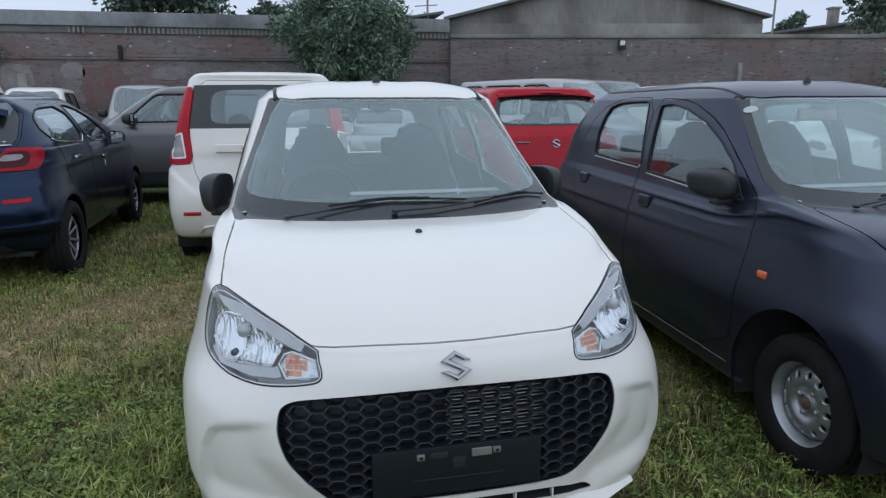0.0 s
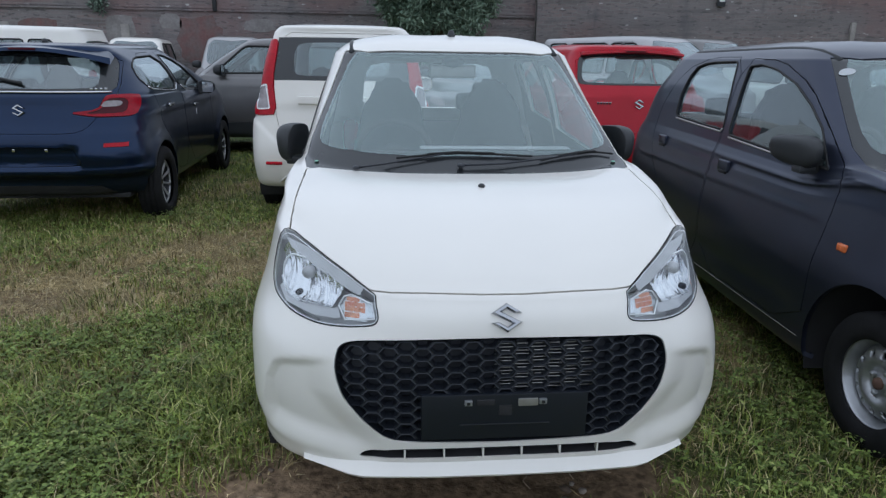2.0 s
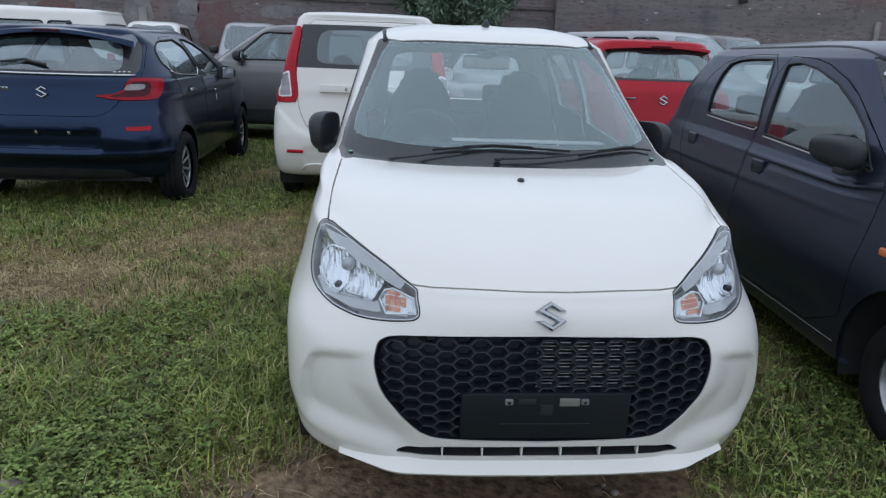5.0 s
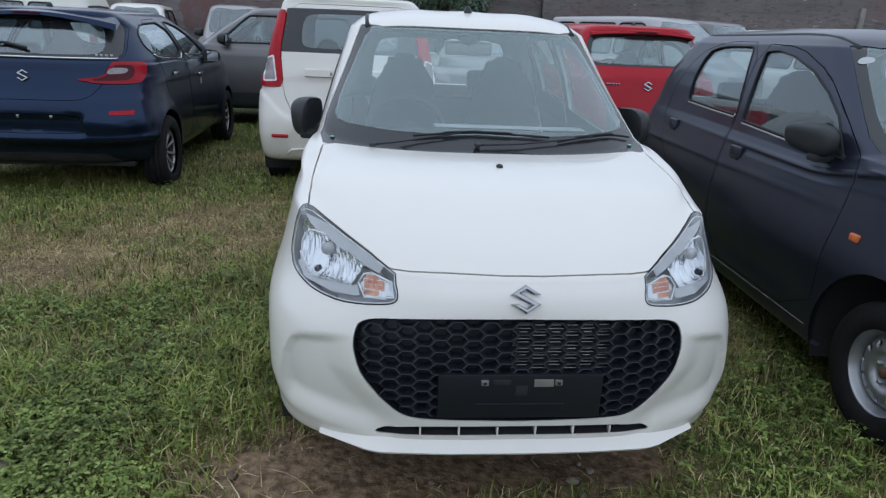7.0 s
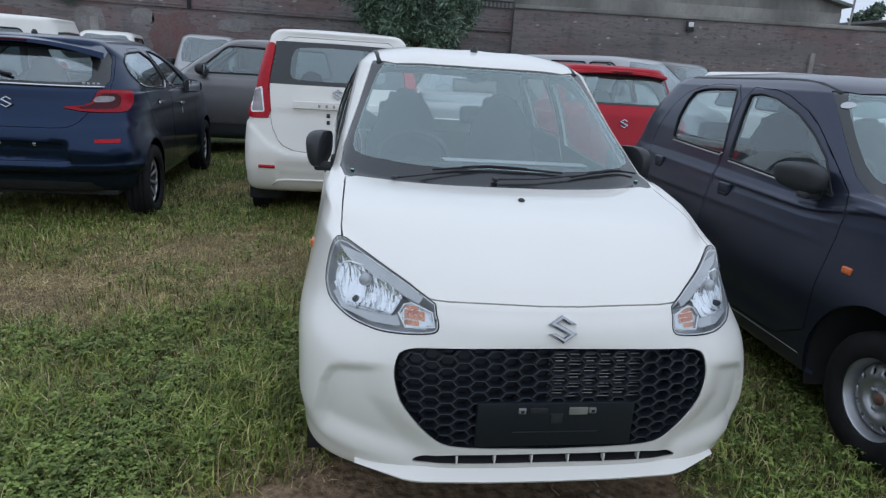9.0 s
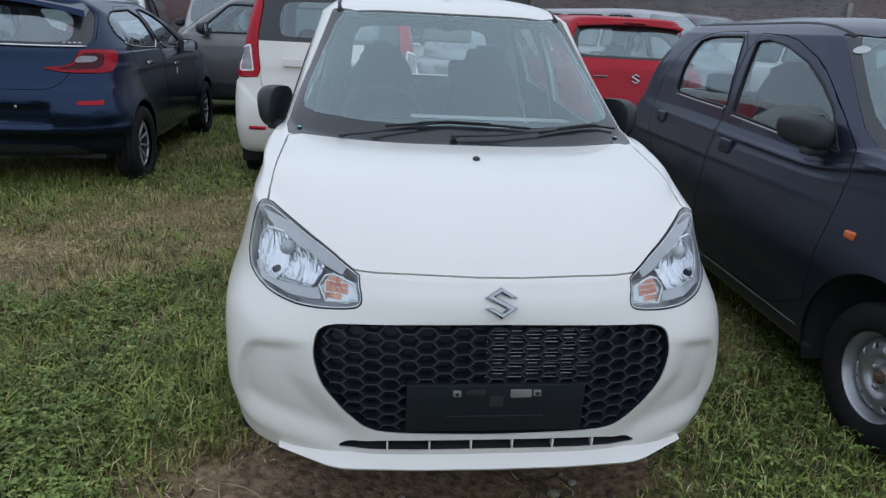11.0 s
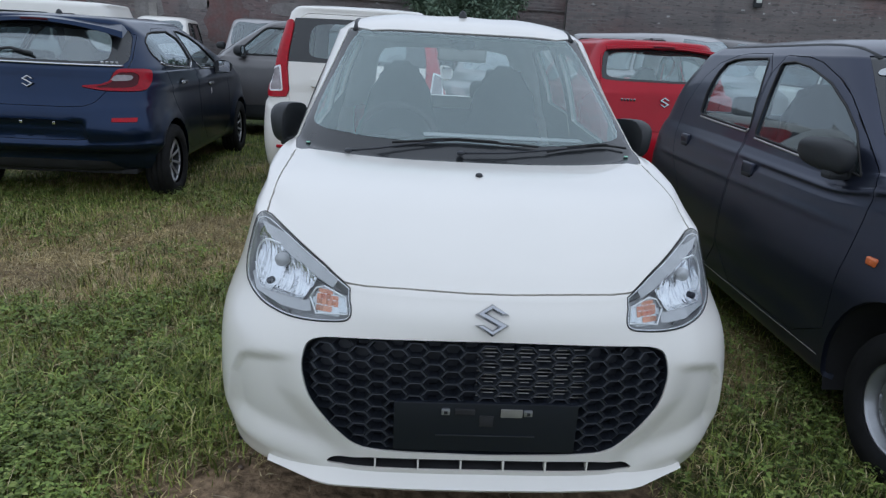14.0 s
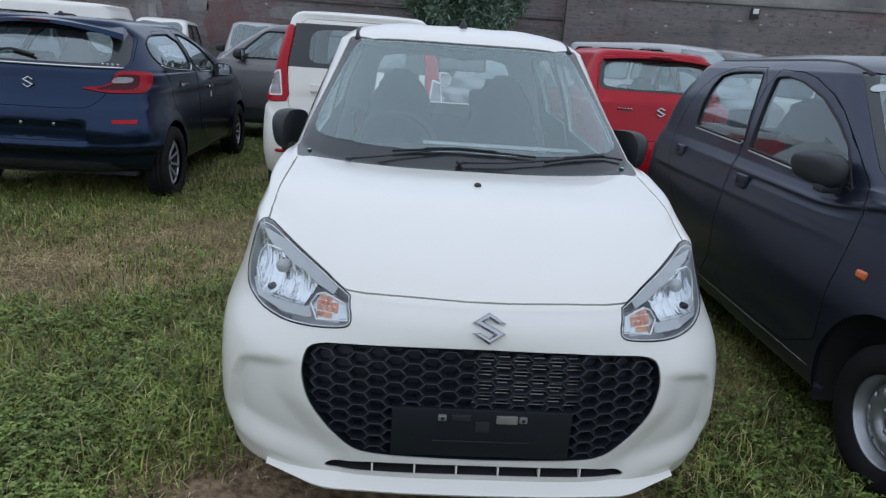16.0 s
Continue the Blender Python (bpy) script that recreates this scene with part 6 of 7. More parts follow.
def tall_hatch():
    L, hw = 3.655, 0.808
    root = tagged(new("tall_hatchback_car"), "white tall hatchback with high red tail lamps on grass", "car")
    rings_ = car_rings(L, hw, 1.695, 1.02, 0.98, 0.85, 1.45, 0.605, [(0.3, 3.56), (0.34, 3.63), (0.5, 3.655), (0.68, 3.645), (0.8, 3.6), (1.1, 3.575), (1.3, 3.53), (1.58, 3.42)], 0.5, 3.0, 6.0, 0.28, gw=0.745)
    def relief(x, y, z):
        tail = smoothstep(3.2, 3.45, y)
        notch = -0.012 * smoothstep(0.36, 0.38, z) * (1 - smoothstep(0.5, 0.53, z)) * (1 - smoothstep(0.5, 0.56, x)) * tail
        shelf = 0.016 * (1 - smoothstep(-0.012, 0.012, z - np.interp(x, [0, 0.44, 0.6, 0.72, 0.8], [0.6, 0.605, 0.68, 0.8, 0.87]))) * tail
        return notch + shelf - 0.008 * tail
    t = shell(rings_, (34, 50, 56), 0.03, relief)
    wf = rounded([(1.45, 1.06), (2.2, 1.06), (2.2, 1.5), (1.72, 1.5)], 2, False)
    wr = rounded([(2.28, 1.06), (3.0, 1.07), (2.98, 1.48), (2.28, 1.5)], 2, False)
    lamp = [(0.575, 0.905), (0.72, 0.895), (0.775, 0.9), (0.77, 1.1), (0.7, 1.35), (0.64, 1.53), (0.56, 1.545), (0.55, 1.5), (0.6, 1.2)]
    feats = [
        ("hole", "side", circle(0.7, 0.28, 0.335)), ("hole", "side", circle(3.12, 0.28, 0.33)),
        ("windscreen", "top", rounded([(0, 0.89), (0.5, 0.95), (0.58, 1.05), (0.5, 1.5), (0, 1.43)], 1), (0.5, 0.9)),
        ("clear", "rear", eased([(0.64, 0.962), (0.735, 0.955), (0.722, 1.12), (0.662, 1.15)], 0.012)),
        ("clear_rim", "rear", eased([(0.63, 0.95), (0.746, 0.942), (0.732, 1.134), (0.651, 1.166)], 0.015)),
        ("lamp", "rear", rounded(lamp, 1)),
        ("rear_glass", "rear", rounded([(0, 1.235), (0.36, 1.235), (0.42, 1.27), (0.41, 1.44), (0.36, 1.52), (0, 1.525)], 2)),
        ("glass_border", "rear", [(0, 1.2), (0.6, 1.2), (0.56, 1.5), (0.545, 1.557), (0, 1.562)]),
        ("tailgate", "rear", rounded([(0, 0.62), (0.36, 0.62), (0.5, 0.68), (0.58, 0.85), (0.6, 1.2), (0.55, 1.6), (0, 1.6)], 1)),
        ("window_front", "side", wf), ("window_rear", "side", wr),
        ("door_front", "side", rounded([(1.2, 0.33), (2.23, 0.33), (2.24, 1.54), (1.68, 1.53), (1.3, 1.1), (1.15, 0.9)], 1, False)),
        ("door_rear", "side", rounded([(2.25, 0.33), (2.65, 0.33), (2.82, 0.62), (3.02, 0.8), (3.05, 1.5), (2.25, 1.54)], 1, False)),
    ]
    r = cut(t, feats)
    hull(root, r, t, WHITE, ((0.7, 0.335), (3.12, 0.33)), hw, 0.285, 0.16, "steel")
    panes(root, r, t, WHITE, (("door_front", "window_front", wf, (2.05, 0.95)), ("door_rear", "window_rear", wr, (2.88, 0.97))))
    part("windscreen", skin(r["windscreen"], out=-0.002, gap=-0.001, skirt=0.004), WSGLASS, root).visible_shadow = False
    g = part("tailgate", skin(r["tailgate"], gap=0.003, skirt=0.02), WHITE, root)
    part("rear_window", skin(r["rear_glass"], out=-0.003, gap=-0.001, skirt=0.004), SIDEGLASS, g, "clear rear glass").visible_shadow = False
    part("glass_border", skin(r["glass_border"], out=-0.002, gap=0.0, skirt=0.01), FRIT, g, "black border round the rear glass")
    p, n = surface(t, "rear", [(x, 1.027) for x in np.linspace(-0.385, 0.385, 13)])
    bm = bmesh.new()
    v = []
    for a, b in zip(p, n):
        for dz, o in ((0.036, 0.0), (0.03, 0.026), (-0.026, 0.03), (-0.036, 0.0)):
            v.append((a[0], a[1] + o, a[2] + dz))
    p_mid = float(p[6][1])
    f = [(4 * i + k, 4 * i + (k + 1) % 4, 4 * i + 4 + (k + 1) % 4, 4 * i + 4 + k) for i in range(12) for k in range(4)] + [(0, 1, 2, 3), (51, 50, 49, 48)]
    bm.from_mesh(mesh_of(v, f, False))
    part("tailgate_handle", from_bm(bm, False), WHITE, g, "white handle bar across the tailgate")
    for k in range(6):
        part("name_bar", box(0.16 - 0.064 * k, p_mid + 0.031, 1.026, 0.02, 0.004, 0.026, 0.001), LAMPGREY, g)
    (p,), (n,) = surface(t, "rear", [(0, 1.13)])
    emblem(g, p + n * 0.004, 0.1, n)
    for x, z in ((0.08, 0.945), (0.08, 0.885), (-0.08, 0.945), (-0.08, 0.885)):
        (p,), (n,) = surface(t, "rear", [(x, z)])
        part("bolt", box(p[0], p[1] + 0.004, p[2], 0.03, 0.012, 0.035, 0.004), PLASTIC, g)
    for s, side in ((1, "right"), (-1, "left")):
        l = part("tail_lamp", skin(r["lamp"], side, out=0.012, gap=0.001, skirt=0.03), REDLENS, root, "tall red tail lamp")
        part("clear_lens", skin(r["clear"], side, out=0.014, gap=0.0, skirt=0.014), CLEARLENS, l)
        part("clear_rim", skin(r["clear_rim"], side, out=0.016, gap=0.0, skirt=0.014), LAMPBOX, l, "pale rim round the clear lens")
        p, n = surface(t, "rear", [(s * x, 0.483) for x in np.linspace(0.54, 0.68, 5)])
        part("reflector", tube([tuple(a + b * 0.002) for a, b in zip(p, n)], 0.015, 8), REDLENS, root, "red bumper reflector")
        p, n = surface(t, "rear", [(s * x, z) for x, z in ((0.56, 0.31), (0.52, 0.355), (0.45, 0.365), (0.2, 0.365), (0.0, 0.365))])
        part("bumper_crease", tube([tuple(a + b * 0.0) for a, b in zip(p, n)], 0.012, 6), WHITE, root)
        mirror_arm(root, 0.72, 1.42, 1.1, s, (0.17, 0.09, 0.17), WHITE)
        p, n = surface(t, "top", [(s * x, y) for x, y in ((0.52, 1.6), (0.53, 2.2), (0.53, 2.8), (0.525, 3.3))])
        part("roof_joint", tube([tuple(a + b * 0.001) for a, b in zip(p, n)], 0.008, 6), SEAL, root)
    cabin(root, 1.05, 1.06, 0.62, 1.6, 2.5, -1)
    root.matrix_world = rear_pose(-0.7, 5.8, L, 0)


def red_hatch():
    L, hw = 3.845, 0.86
    root = tagged(new("hatchback_car"), "bright red hatchback seen from its tail on grass", "car")
    rings_ = car_rings(L, hw, 1.58, 1.06, 0.93, 0.95, 1.65, 0.6, [(0.3, 3.72), (0.42, 3.82), (0.6, 3.845), (0.8, 3.8), (1.1, 3.74), (1.18, 3.7), (1.44, 3.48)], 0.65, 2.8, 3.2, 0.5, gw=0.76)
    t = shell(rings_, (32, 44, 50), 0.035)
    wf = rounded([(1.55, 1.07), (2.3, 1.08), (2.3, 1.42), (1.9, 1.41)], 2, False)
    wr = rounded([(2.38, 1.09), (3.0, 1.12), (3.1, 1.2), (2.9, 1.38), (2.38, 1.42)], 2, False)
    feats = [
        ("hole", "side", circle(0.75, 0.3, 0.35)), ("hole", "side", circle(3.2, 0.3, 0.345)),
        ("windscreen", "top", rounded([(0, 1.0), (0.55, 1.08), (0.6, 1.18), (0.46, 1.72), (0, 1.64)], 1), (0.5, 0.9)),
        ("lamp", "rear", rounded([(0.53, 0.82), (0.8, 0.78), (0.85, 0.98), (0.72, 1.04), (0.58, 1.0)], 1)),
        ("rear_glass", "rear", rounded([(0, 1.185), (0.47, 1.185), (0.56, 1.21), (0.535, 1.38), (0.48, 1.445), (0, 1.45)], 2)),
        ("glass_border", "rear", rounded([(0, 1.165), (0.55, 1.165), (0.6, 1.19), (0.565, 1.42), (0.51, 1.47), (0, 1.475)], 1)),
        ("tailgate", "rear", rounded([(0, 0.7), (0.45, 0.7), (0.53, 0.85), (0.62, 1.1), (0.575, 1.48), (0, 1.48)], 1)),
        ("window_front", "side", wf), ("window_rear", "side", wr),
        ("door_front", "side", rounded([(1.25, 0.33), (2.33, 0.33), (2.34, 1.45), (1.88, 1.44), (1.4, 1.1), (1.2, 0.9)], 1, False)),
        ("door_rear", "side", rounded([(2.35, 0.33), (2.75, 0.33), (2.92, 0.62), (3.12, 0.8), (3.14, 1.2), (2.95, 1.42), (2.35, 1.45)], 1, False)),
    ]
    r = cut(t, feats)
    hull(root, r, t, RED, ((0.75, 0.35), (3.2, 0.345)), hw, 0.3, 0.17, "steel")
    panes(root, r, t, RED, (("door_front", "window_front", wf, (2.15, 0.93)), ("door_rear", "window_rear", wr, None)))
    part("windscreen", skin(r["windscreen"], out=-0.002, gap=-0.001, skirt=0.004), WSGLASS, root).visible_shadow = False
    g = part("tailgate", skin(r["tailgate"], gap=0.003, skirt=0.02), RED, root)
    part("rear_window", skin(r["rear_glass"], out=-0.003, gap=-0.001, skirt=0.004), WSGLASS, g, "clear rear glass").visible_shadow = False
    part("glass_border", skin(r["glass_border"], out=-0.002, gap=0.0, skirt=0.01), FRIT, g)
    (p,), (n,) = surface(t, "rear", [(0, 0.98)])
    emblem(g, p + n * 0.004, 0.11, n)
    for k in range(5):
        (p,), (n,) = surface(t, "rear", [(0.42 - 0.03 * k, 0.99)])
        part("name_bar", box(p[0], p[1] + 0.004, p[2], 0.022, 0.004, 0.024, 0.001), CHROME, g)
    v, f = [], []
    for q in np.linspace(-1, 1, 13):
        e = 0.06 * q * q
        v += [(0.53 * q, 3.3 - e, 1.55 - 0.03 * q * q), (0.55 * q, 3.55 - 1.3 * e, 1.51 - 0.03 * q * q), (0.55 * q, 3.555 - 1.3 * e, 1.487 - 0.03 * q * q), (0.53 * q, 3.4 - e, 1.45 - 0.03 * q * q)]
    f = [(4 * i + k, 4 * i + (k + 1) % 4, 4 * i + 4 + (k + 1) % 4, 4 * i + 4 + k) for i in range(12) for k in range(4)] + [(3, 2, 1, 0), (48, 49, 50, 51)]
    bm = bmesh.new()
    bm.from_mesh(mesh_of(v, f))
    sp = from_bm(bm)
    sp.set_sharp_from_angle(angle=radians(35))
    sp = part("spoiler", sp, RED, root)
    part("brake_light", box(0, 3.55, 1.497, 0.22, 0.012, 0.016, 0.003), DEEPRED, sp)
    part("antenna_base", ball(0, 3.15, 1.565, 0.025, 0.035, 0.03), PLASTIC, root)
    for s, side in ((1, "right"), (-1, "left")):
        part("tail_lamp", skin(r["lamp"], side, out=0.01, gap=0.001, skirt=0.03), REDLENS, root, "red tail lamp")
        mirror_arm(root, 0.75, 1.65, 1.08, s, (0.17, 0.09, 0.13), RED)
    cabin(root, 1.2, 1.05, 0.62, 1.75, 2.6, -1)
    root.matrix_world = rear_pose(2.25, 6.4, L, 0)


def simple_car(label, category, paint, m, L, hw, H, belt, hood, cowl, wtop, roofw, rear, wins, cladding=False, rails=False, R=0.31, nose=0.6, style="steel", name="parked_car", drop=0.12):
    """A car farther off: shell, glass all round, wheels, lamps, mirrors."""
    root = tagged(new(name), label, category)
    t = shell(car_rings(L, hw, H, belt, hood, cowl, wtop, roofw, rear, nose), (30, 36, 28), 0.045)
    fh, rh = 0.21 * L, 0.83 * L
    top = H - drop
    feats = [("hole", "side", circle(fh, R - 0.01, R + 0.05)), ("hole", "side", circle(rh, R - 0.01, R + 0.05)),
             ("windscreen", "top", rounded([(0, cowl + 0.04), (hw - 0.28, cowl + 0.12), (hw - 0.22, cowl + 0.22), (roofw - 0.07, wtop + 0.04), (0, wtop - 0.03)], 1), (0.45, 0.92)),
             ("rear_glass", "rear", rounded([(0, belt + 0.06), (hw - 0.22, belt + 0.06), (roofw - 0.1, top - 0.02), (0, top)], 1)),
             ("headlight", "front", rounded([(0.4, hood - 0.2), (0.62, hood - 0.15), (0.6, hood - 0.06), (0.42, hood - 0.1)], 1)),
             ("tail_lamp", "rear", rounded([(hw - 0.27, belt - 0.25), (hw - 0.07, belt - 0.22), (hw - 0.1, belt - 0.02), (hw - 0.24, belt - 0.02)], 1))]
    polys = []
    for a, b, lean0, lean1 in wins:
        poly = eased([(a, belt + 0.05), (b, belt + 0.06), (b - lean1, top), (a + lean0, top)], 0.06)
        polys.append(poly)
        feats.append(("window", "side", poly))
    if cladding:
        feats.append(("cladding", "side", [(0.3, 0.2), (L - 0.3, 0.2), (L - 0.3, 0.46), (0.3, 0.46)]))
    feats.append(("door", "side", rounded([(wins[0][0] - 0.25, 0.47 if cladding else 0.33), (wins[0][1] + 0.03, 0.47 if cladding else 0.33), (wins[0][1] + 0.035, top + 0.03), (wins[0][0] + wins[0][2] - 0.02, top + 0.03), (wins[0][0] - 0.12, belt + 0.05), (wins[0][0] - 0.27, belt - 0.1)], 1, False)))
    r = cut(t, feats)
    hull(root, r, t, paint, ((fh, R + 0.05), (rh, R + 0.05)), hw, R, 0.19, style)
    for reg, nm, mat in (("windscreen", "windscreen", DARKGLASS), ("rear_glass", "rear_window", DARKGLASS)):
        part(nm, skin(r[reg], out=-0.002, gap=-0.001, skirt=0.004), mat, root).visible_shadow = False
    for s, side in ((1, "right"), (-1, "left")):
        part("side_glass", skin(r["window"], side, out=-0.006, gap=-0.002, skirt=0.006), SIDEGLASS, root).visible_shadow = False
        for poly in polys:
            p, n = surface(t, "side", dense(poly, 0.06))
            q = [tuple(a) for a in p * [s, 1, 1]]
            part("seal", tube(q + q[:1], 0.014, 6), SEAL, root)
        part("door", skin(r["door"], side, gap=0.003, skirt=0.02), paint, root)
        part("headlight", skin(r["headlight"], side, out=0.004, gap=0.0, skirt=0.02), CLEARLENS, root)
        part("tail_lamp", skin(r["tail_lamp"], side, out=0.006, gap=0.0, skirt=0.02), REDLENS, root)
        if cladding:
            part("cladding", skin(r["cladding"], side, out=0.006, gap=0.0, skirt=0.02), PLASTIC, root, "black lower cladding")
        if rails:
            p, n = surface(t, "top", [(s * (roofw - 0.06), y) for y in np.linspace(wtop + 0.3, 0.88 * L, 9)])
            part("roof_rail", tube([tuple(a + np.array((0, 0, 0.035))) for a in p], 0.017, 6), PLASTIC, root)
        mirror_arm(root, hw - 0.1, wins[0][0] + 0.12, belt + 0.1, s, (0.2, 0.1, 0.16), PLASTIC)
    cabin(root, cowl + 0.3, belt + 0.02, hw - 0.2, cowl + 0.85, cowl + 1.7, -1)
    root.matrix_world = m
    return root


blue_hatch()
tall_hatch()
red_hatch()
UPRIGHT = lambda L: [(0.3, L - 0.1), (0.45, L), (0.7, L), (0.9, L - 0.04), (1.15, L - 0.08), (1.6, L - 0.25), (1.75, L - 0.3)]
simple_car("grey compact utility car with black lower cladding", "car", GREY, pose(-4.05, 10.58, 0, 0, 0, -90), 3.9, 0.86, 1.65, 1.1, 1.0, 0.95, 1.62, 0.62, UPRIGHT(3.9), [(1.3, 2.28, 0.42, 0.0), (2.36, 3.2, 0.0, 0.1)], True)
simple_car("white people carrier with a long roof behind other cars", "car", WHITE, pose(-9.75, 13.0, 0, 0, 0, -90), 4.4, 0.87, 1.85, 1.12, 1.02, 0.9, 1.65, 0.66, UPRIGHT(4.4), [(1.35, 2.2, 0.4, 0.0), (2.28, 3.2, 0.0, 0.0), (3.28, 3.9, 0.0, 0.25)], False, False, drop=0.24)
simple_car("white hatchback parked before the brick wall", "car", WHITE, pose(-5.5, 13.7, 0, 0, 0, 9), 3.6, 0.7, 1.74, 1.1, 1.0, 0.9, 1.6, 0.54, UPRIGHT(3.6), [(1.35, 2.1, 0.4, 0.0), (2.18, 3.2, 0.0, 0.25)])
simple_car("grey hatchback parked before the brick wall", "car", SILVER, pose(-3.52, 13.6, 0, 0, 0, 4), 3.7, 0.71, 1.79, 1.1, 1.02, 0.8, 1.4, 0.54, UPRIGHT(3.7), [(1.3, 2.1, 0.35, 0.0), (2.18, 3.1, 0.0, 0.1)])
simple_car("silver people carrier beyond the red car", "car", SILVER, pose(5.1, 9.3, 0, 0, 0, 30), 4.2, 0.86, 1.8, 1.15, 1.05, 0.8, 1.5, 0.68, UPRIGHT(4.2), [(1.3, 2.2, 0.4, 0.0), (2.28, 3.1, 0.0, 0.0), (3.2, 3.8, 0.0, 0.2)])
simple_car("grey car parked before the brick wall", "car", GREY, pose(6.75, 11.0, 0, 0, 0, 25), 4.0, 0.85, 1.84, 1.1, 1.0, 0.9, 1.55, 0.64, UPRIGHT(4.0), [(1.3, 2.2, 0.4, 0.0), (2.28, 3.1, 0.0, 0.1)])
simple_car("grey hatchback standing nose on between the rows", "car", GREY, pose(0.85, 8.6, 0, 0, 0, -12), 3.8, 0.83, 1.5, 1.05, 0.98, 0.95, 1.6, 0.6, UPRIGHT(3.8), [(1.35, 2.2, 0.4, 0.0), (2.28, 3.1, 0.0, 0.2)])
simple_car("white car parked behind the dark hatchback", "car", WHITE, pose(6.4, 6.9, 0, 0, 0, 8), 4.0, 0.86, 1.68, 1.08, 1.0, 0.9, 1.6, 0.64, UPRIGHT(4.0), [(1.35, 2.2, 0.4, 0.0), (2.28, 3.1, 0.0, 0.1)])

# ---- trees ----
def leaf_material(name, lo, hi, dry=None):
    m = bpy.data.materials.new(name)
    m.use_nodes = True
    n, l = m.node_tree.nodes, m.node_tree.links
    b = n["Principled BSDF"]
    b.inputs["Roughness"].default_value = 0.55
    b.inputs["Specular IOR Level"].default_value = 0.3
    g = n.new("ShaderNodeNewGeometry")
    r = n.new("ShaderNodeValToRGB")
    r.color_ramp.elements[0].color, r.color_ramp.elements[1].color = (*lo, 1), (*hi, 1)
    if dry:
        e = r.color_ramp.elements.new(0.86)
        e.color = (*hi, 1)
        r.color_ramp.elements[2].color = (*dry, 1)
    l.new(g.outputs["Random Per Island"], r.inputs[0])
    co, nz, mx = n.new("ShaderNodeTexCoord"), n.new("ShaderNodeTexNoise"), n.new("ShaderNodeVectorMath")
    nz.inputs["Scale"].default_value = 1.6
    l.new(co.outputs["Object"], nz.inputs["Vector"])
    mr = n.new("ShaderNodeMapRange")
    mr.inputs["To Min"].default_value, mr.inputs["To Max"].default_value = 0.6, 1.4
    l.new(nz.outputs["Fac"], mr.inputs["Value"])
    nz2, mr2, pr = n.new("ShaderNodeTexNoise"), n.new("ShaderNodeMapRange"), n.new("ShaderNodeMath")
    nz2.inputs["Scale"].default_value = 8.0
    mr2.inputs["From Min"].default_value, mr2.inputs["From Max"].default_value = 0.3, 0.7
    mr2.inputs["To Min"].default_value, mr2.inputs["To Max"].default_value = 0.62, 1.34
    pr.operation = "MULTIPLY"
    l.new(co.outputs["Object"], nz2.inputs["Vector"]), l.new(nz2.outputs["Fac"], mr2.inputs["Value"])
    l.new(mr.outputs[0], pr.inputs[0]), l.new(mr2.outputs[0], pr.inputs[1])
    mx.operation = "SCALE"
    l.new(r.outputs[0], mx.inputs[0]), l.new(pr.outputs[0], mx.inputs["Scale"])
    l.new(mx.outputs[0], b.inputs["Base Color"])
    return m


def fast_mesh(v, f):
    """Mesh from arrays of points and of triangles."""
    me = bpy.data.meshes.new("mesh")
    me.vertices.add(len(v)), me.loops.add(f.size), me.polygons.add(len(f))
    me.vertices.foreach_set("co", v.astype(np.float32).ravel())
    me.loops.foreach_set("vertex_index", f.astype(np.int32).ravel())
    me.polygons.foreach_set("loop_start", np.arange(0, f.size, f.shape[1], dtype=np.int32))
    me.update(calc_edges=True)
    return me


BARK = material("bark", (0.09, 0.07, 0.055), 0.9, var=0.35, scale=8, fine=0.2, fine_scale=60, bump=0.01)
# both greens are lightened: the haze over the trees is in their colour
LEAF = leaf_material("leaf_green", (0.075, 0.125, 0.085), (0.24, 0.315, 0.22))
LEAF_HAZED = leaf_material("hazed_leaf_green", (0.08, 0.115, 0.09), (0.18, 0.23, 0.175))


def leaves(rng, centres, spread, count, size, slim=0.35):
    """Folded leaves scattered in clumps round the centres."""
    c = centres[rng.integers(0, len(centres), count)]
    d = rng.normal(size=(count, 3))
    d /= np.linalg.norm(d, axis=1, keepdims=True)
    p = c + d * (spread * rng.random((count, 1)) ** 0.45)
    a = rng.normal(size=(count, 3)) + d * 0.8 + [0, 0, -0.25]
    a /= np.linalg.norm(a, axis=1, keepdims=True)
    b = np.cross(a, rng.normal(size=(count, 3)))
    b /= np.linalg.norm(b, axis=1, keepdims=True)
    n = np.cross(a, b)
    s = size * (0.6 + 0.8 * rng.random((count, 1)))
    v = np.stack([p, p + a * s * 0.5 + b * s * slim * 0.5 + n * s * 0.06, p + a * s, p + a * s * 0.5 - b * s * slim * 0.5 + n * s * 0.06], 1).reshape(-1, 3)
    i = 4 * np.arange(count)[:, None]
    f = np.concatenate([i + [0, 1, 2], i + [0, 2, 3]])
    return fast_mesh(v, f)


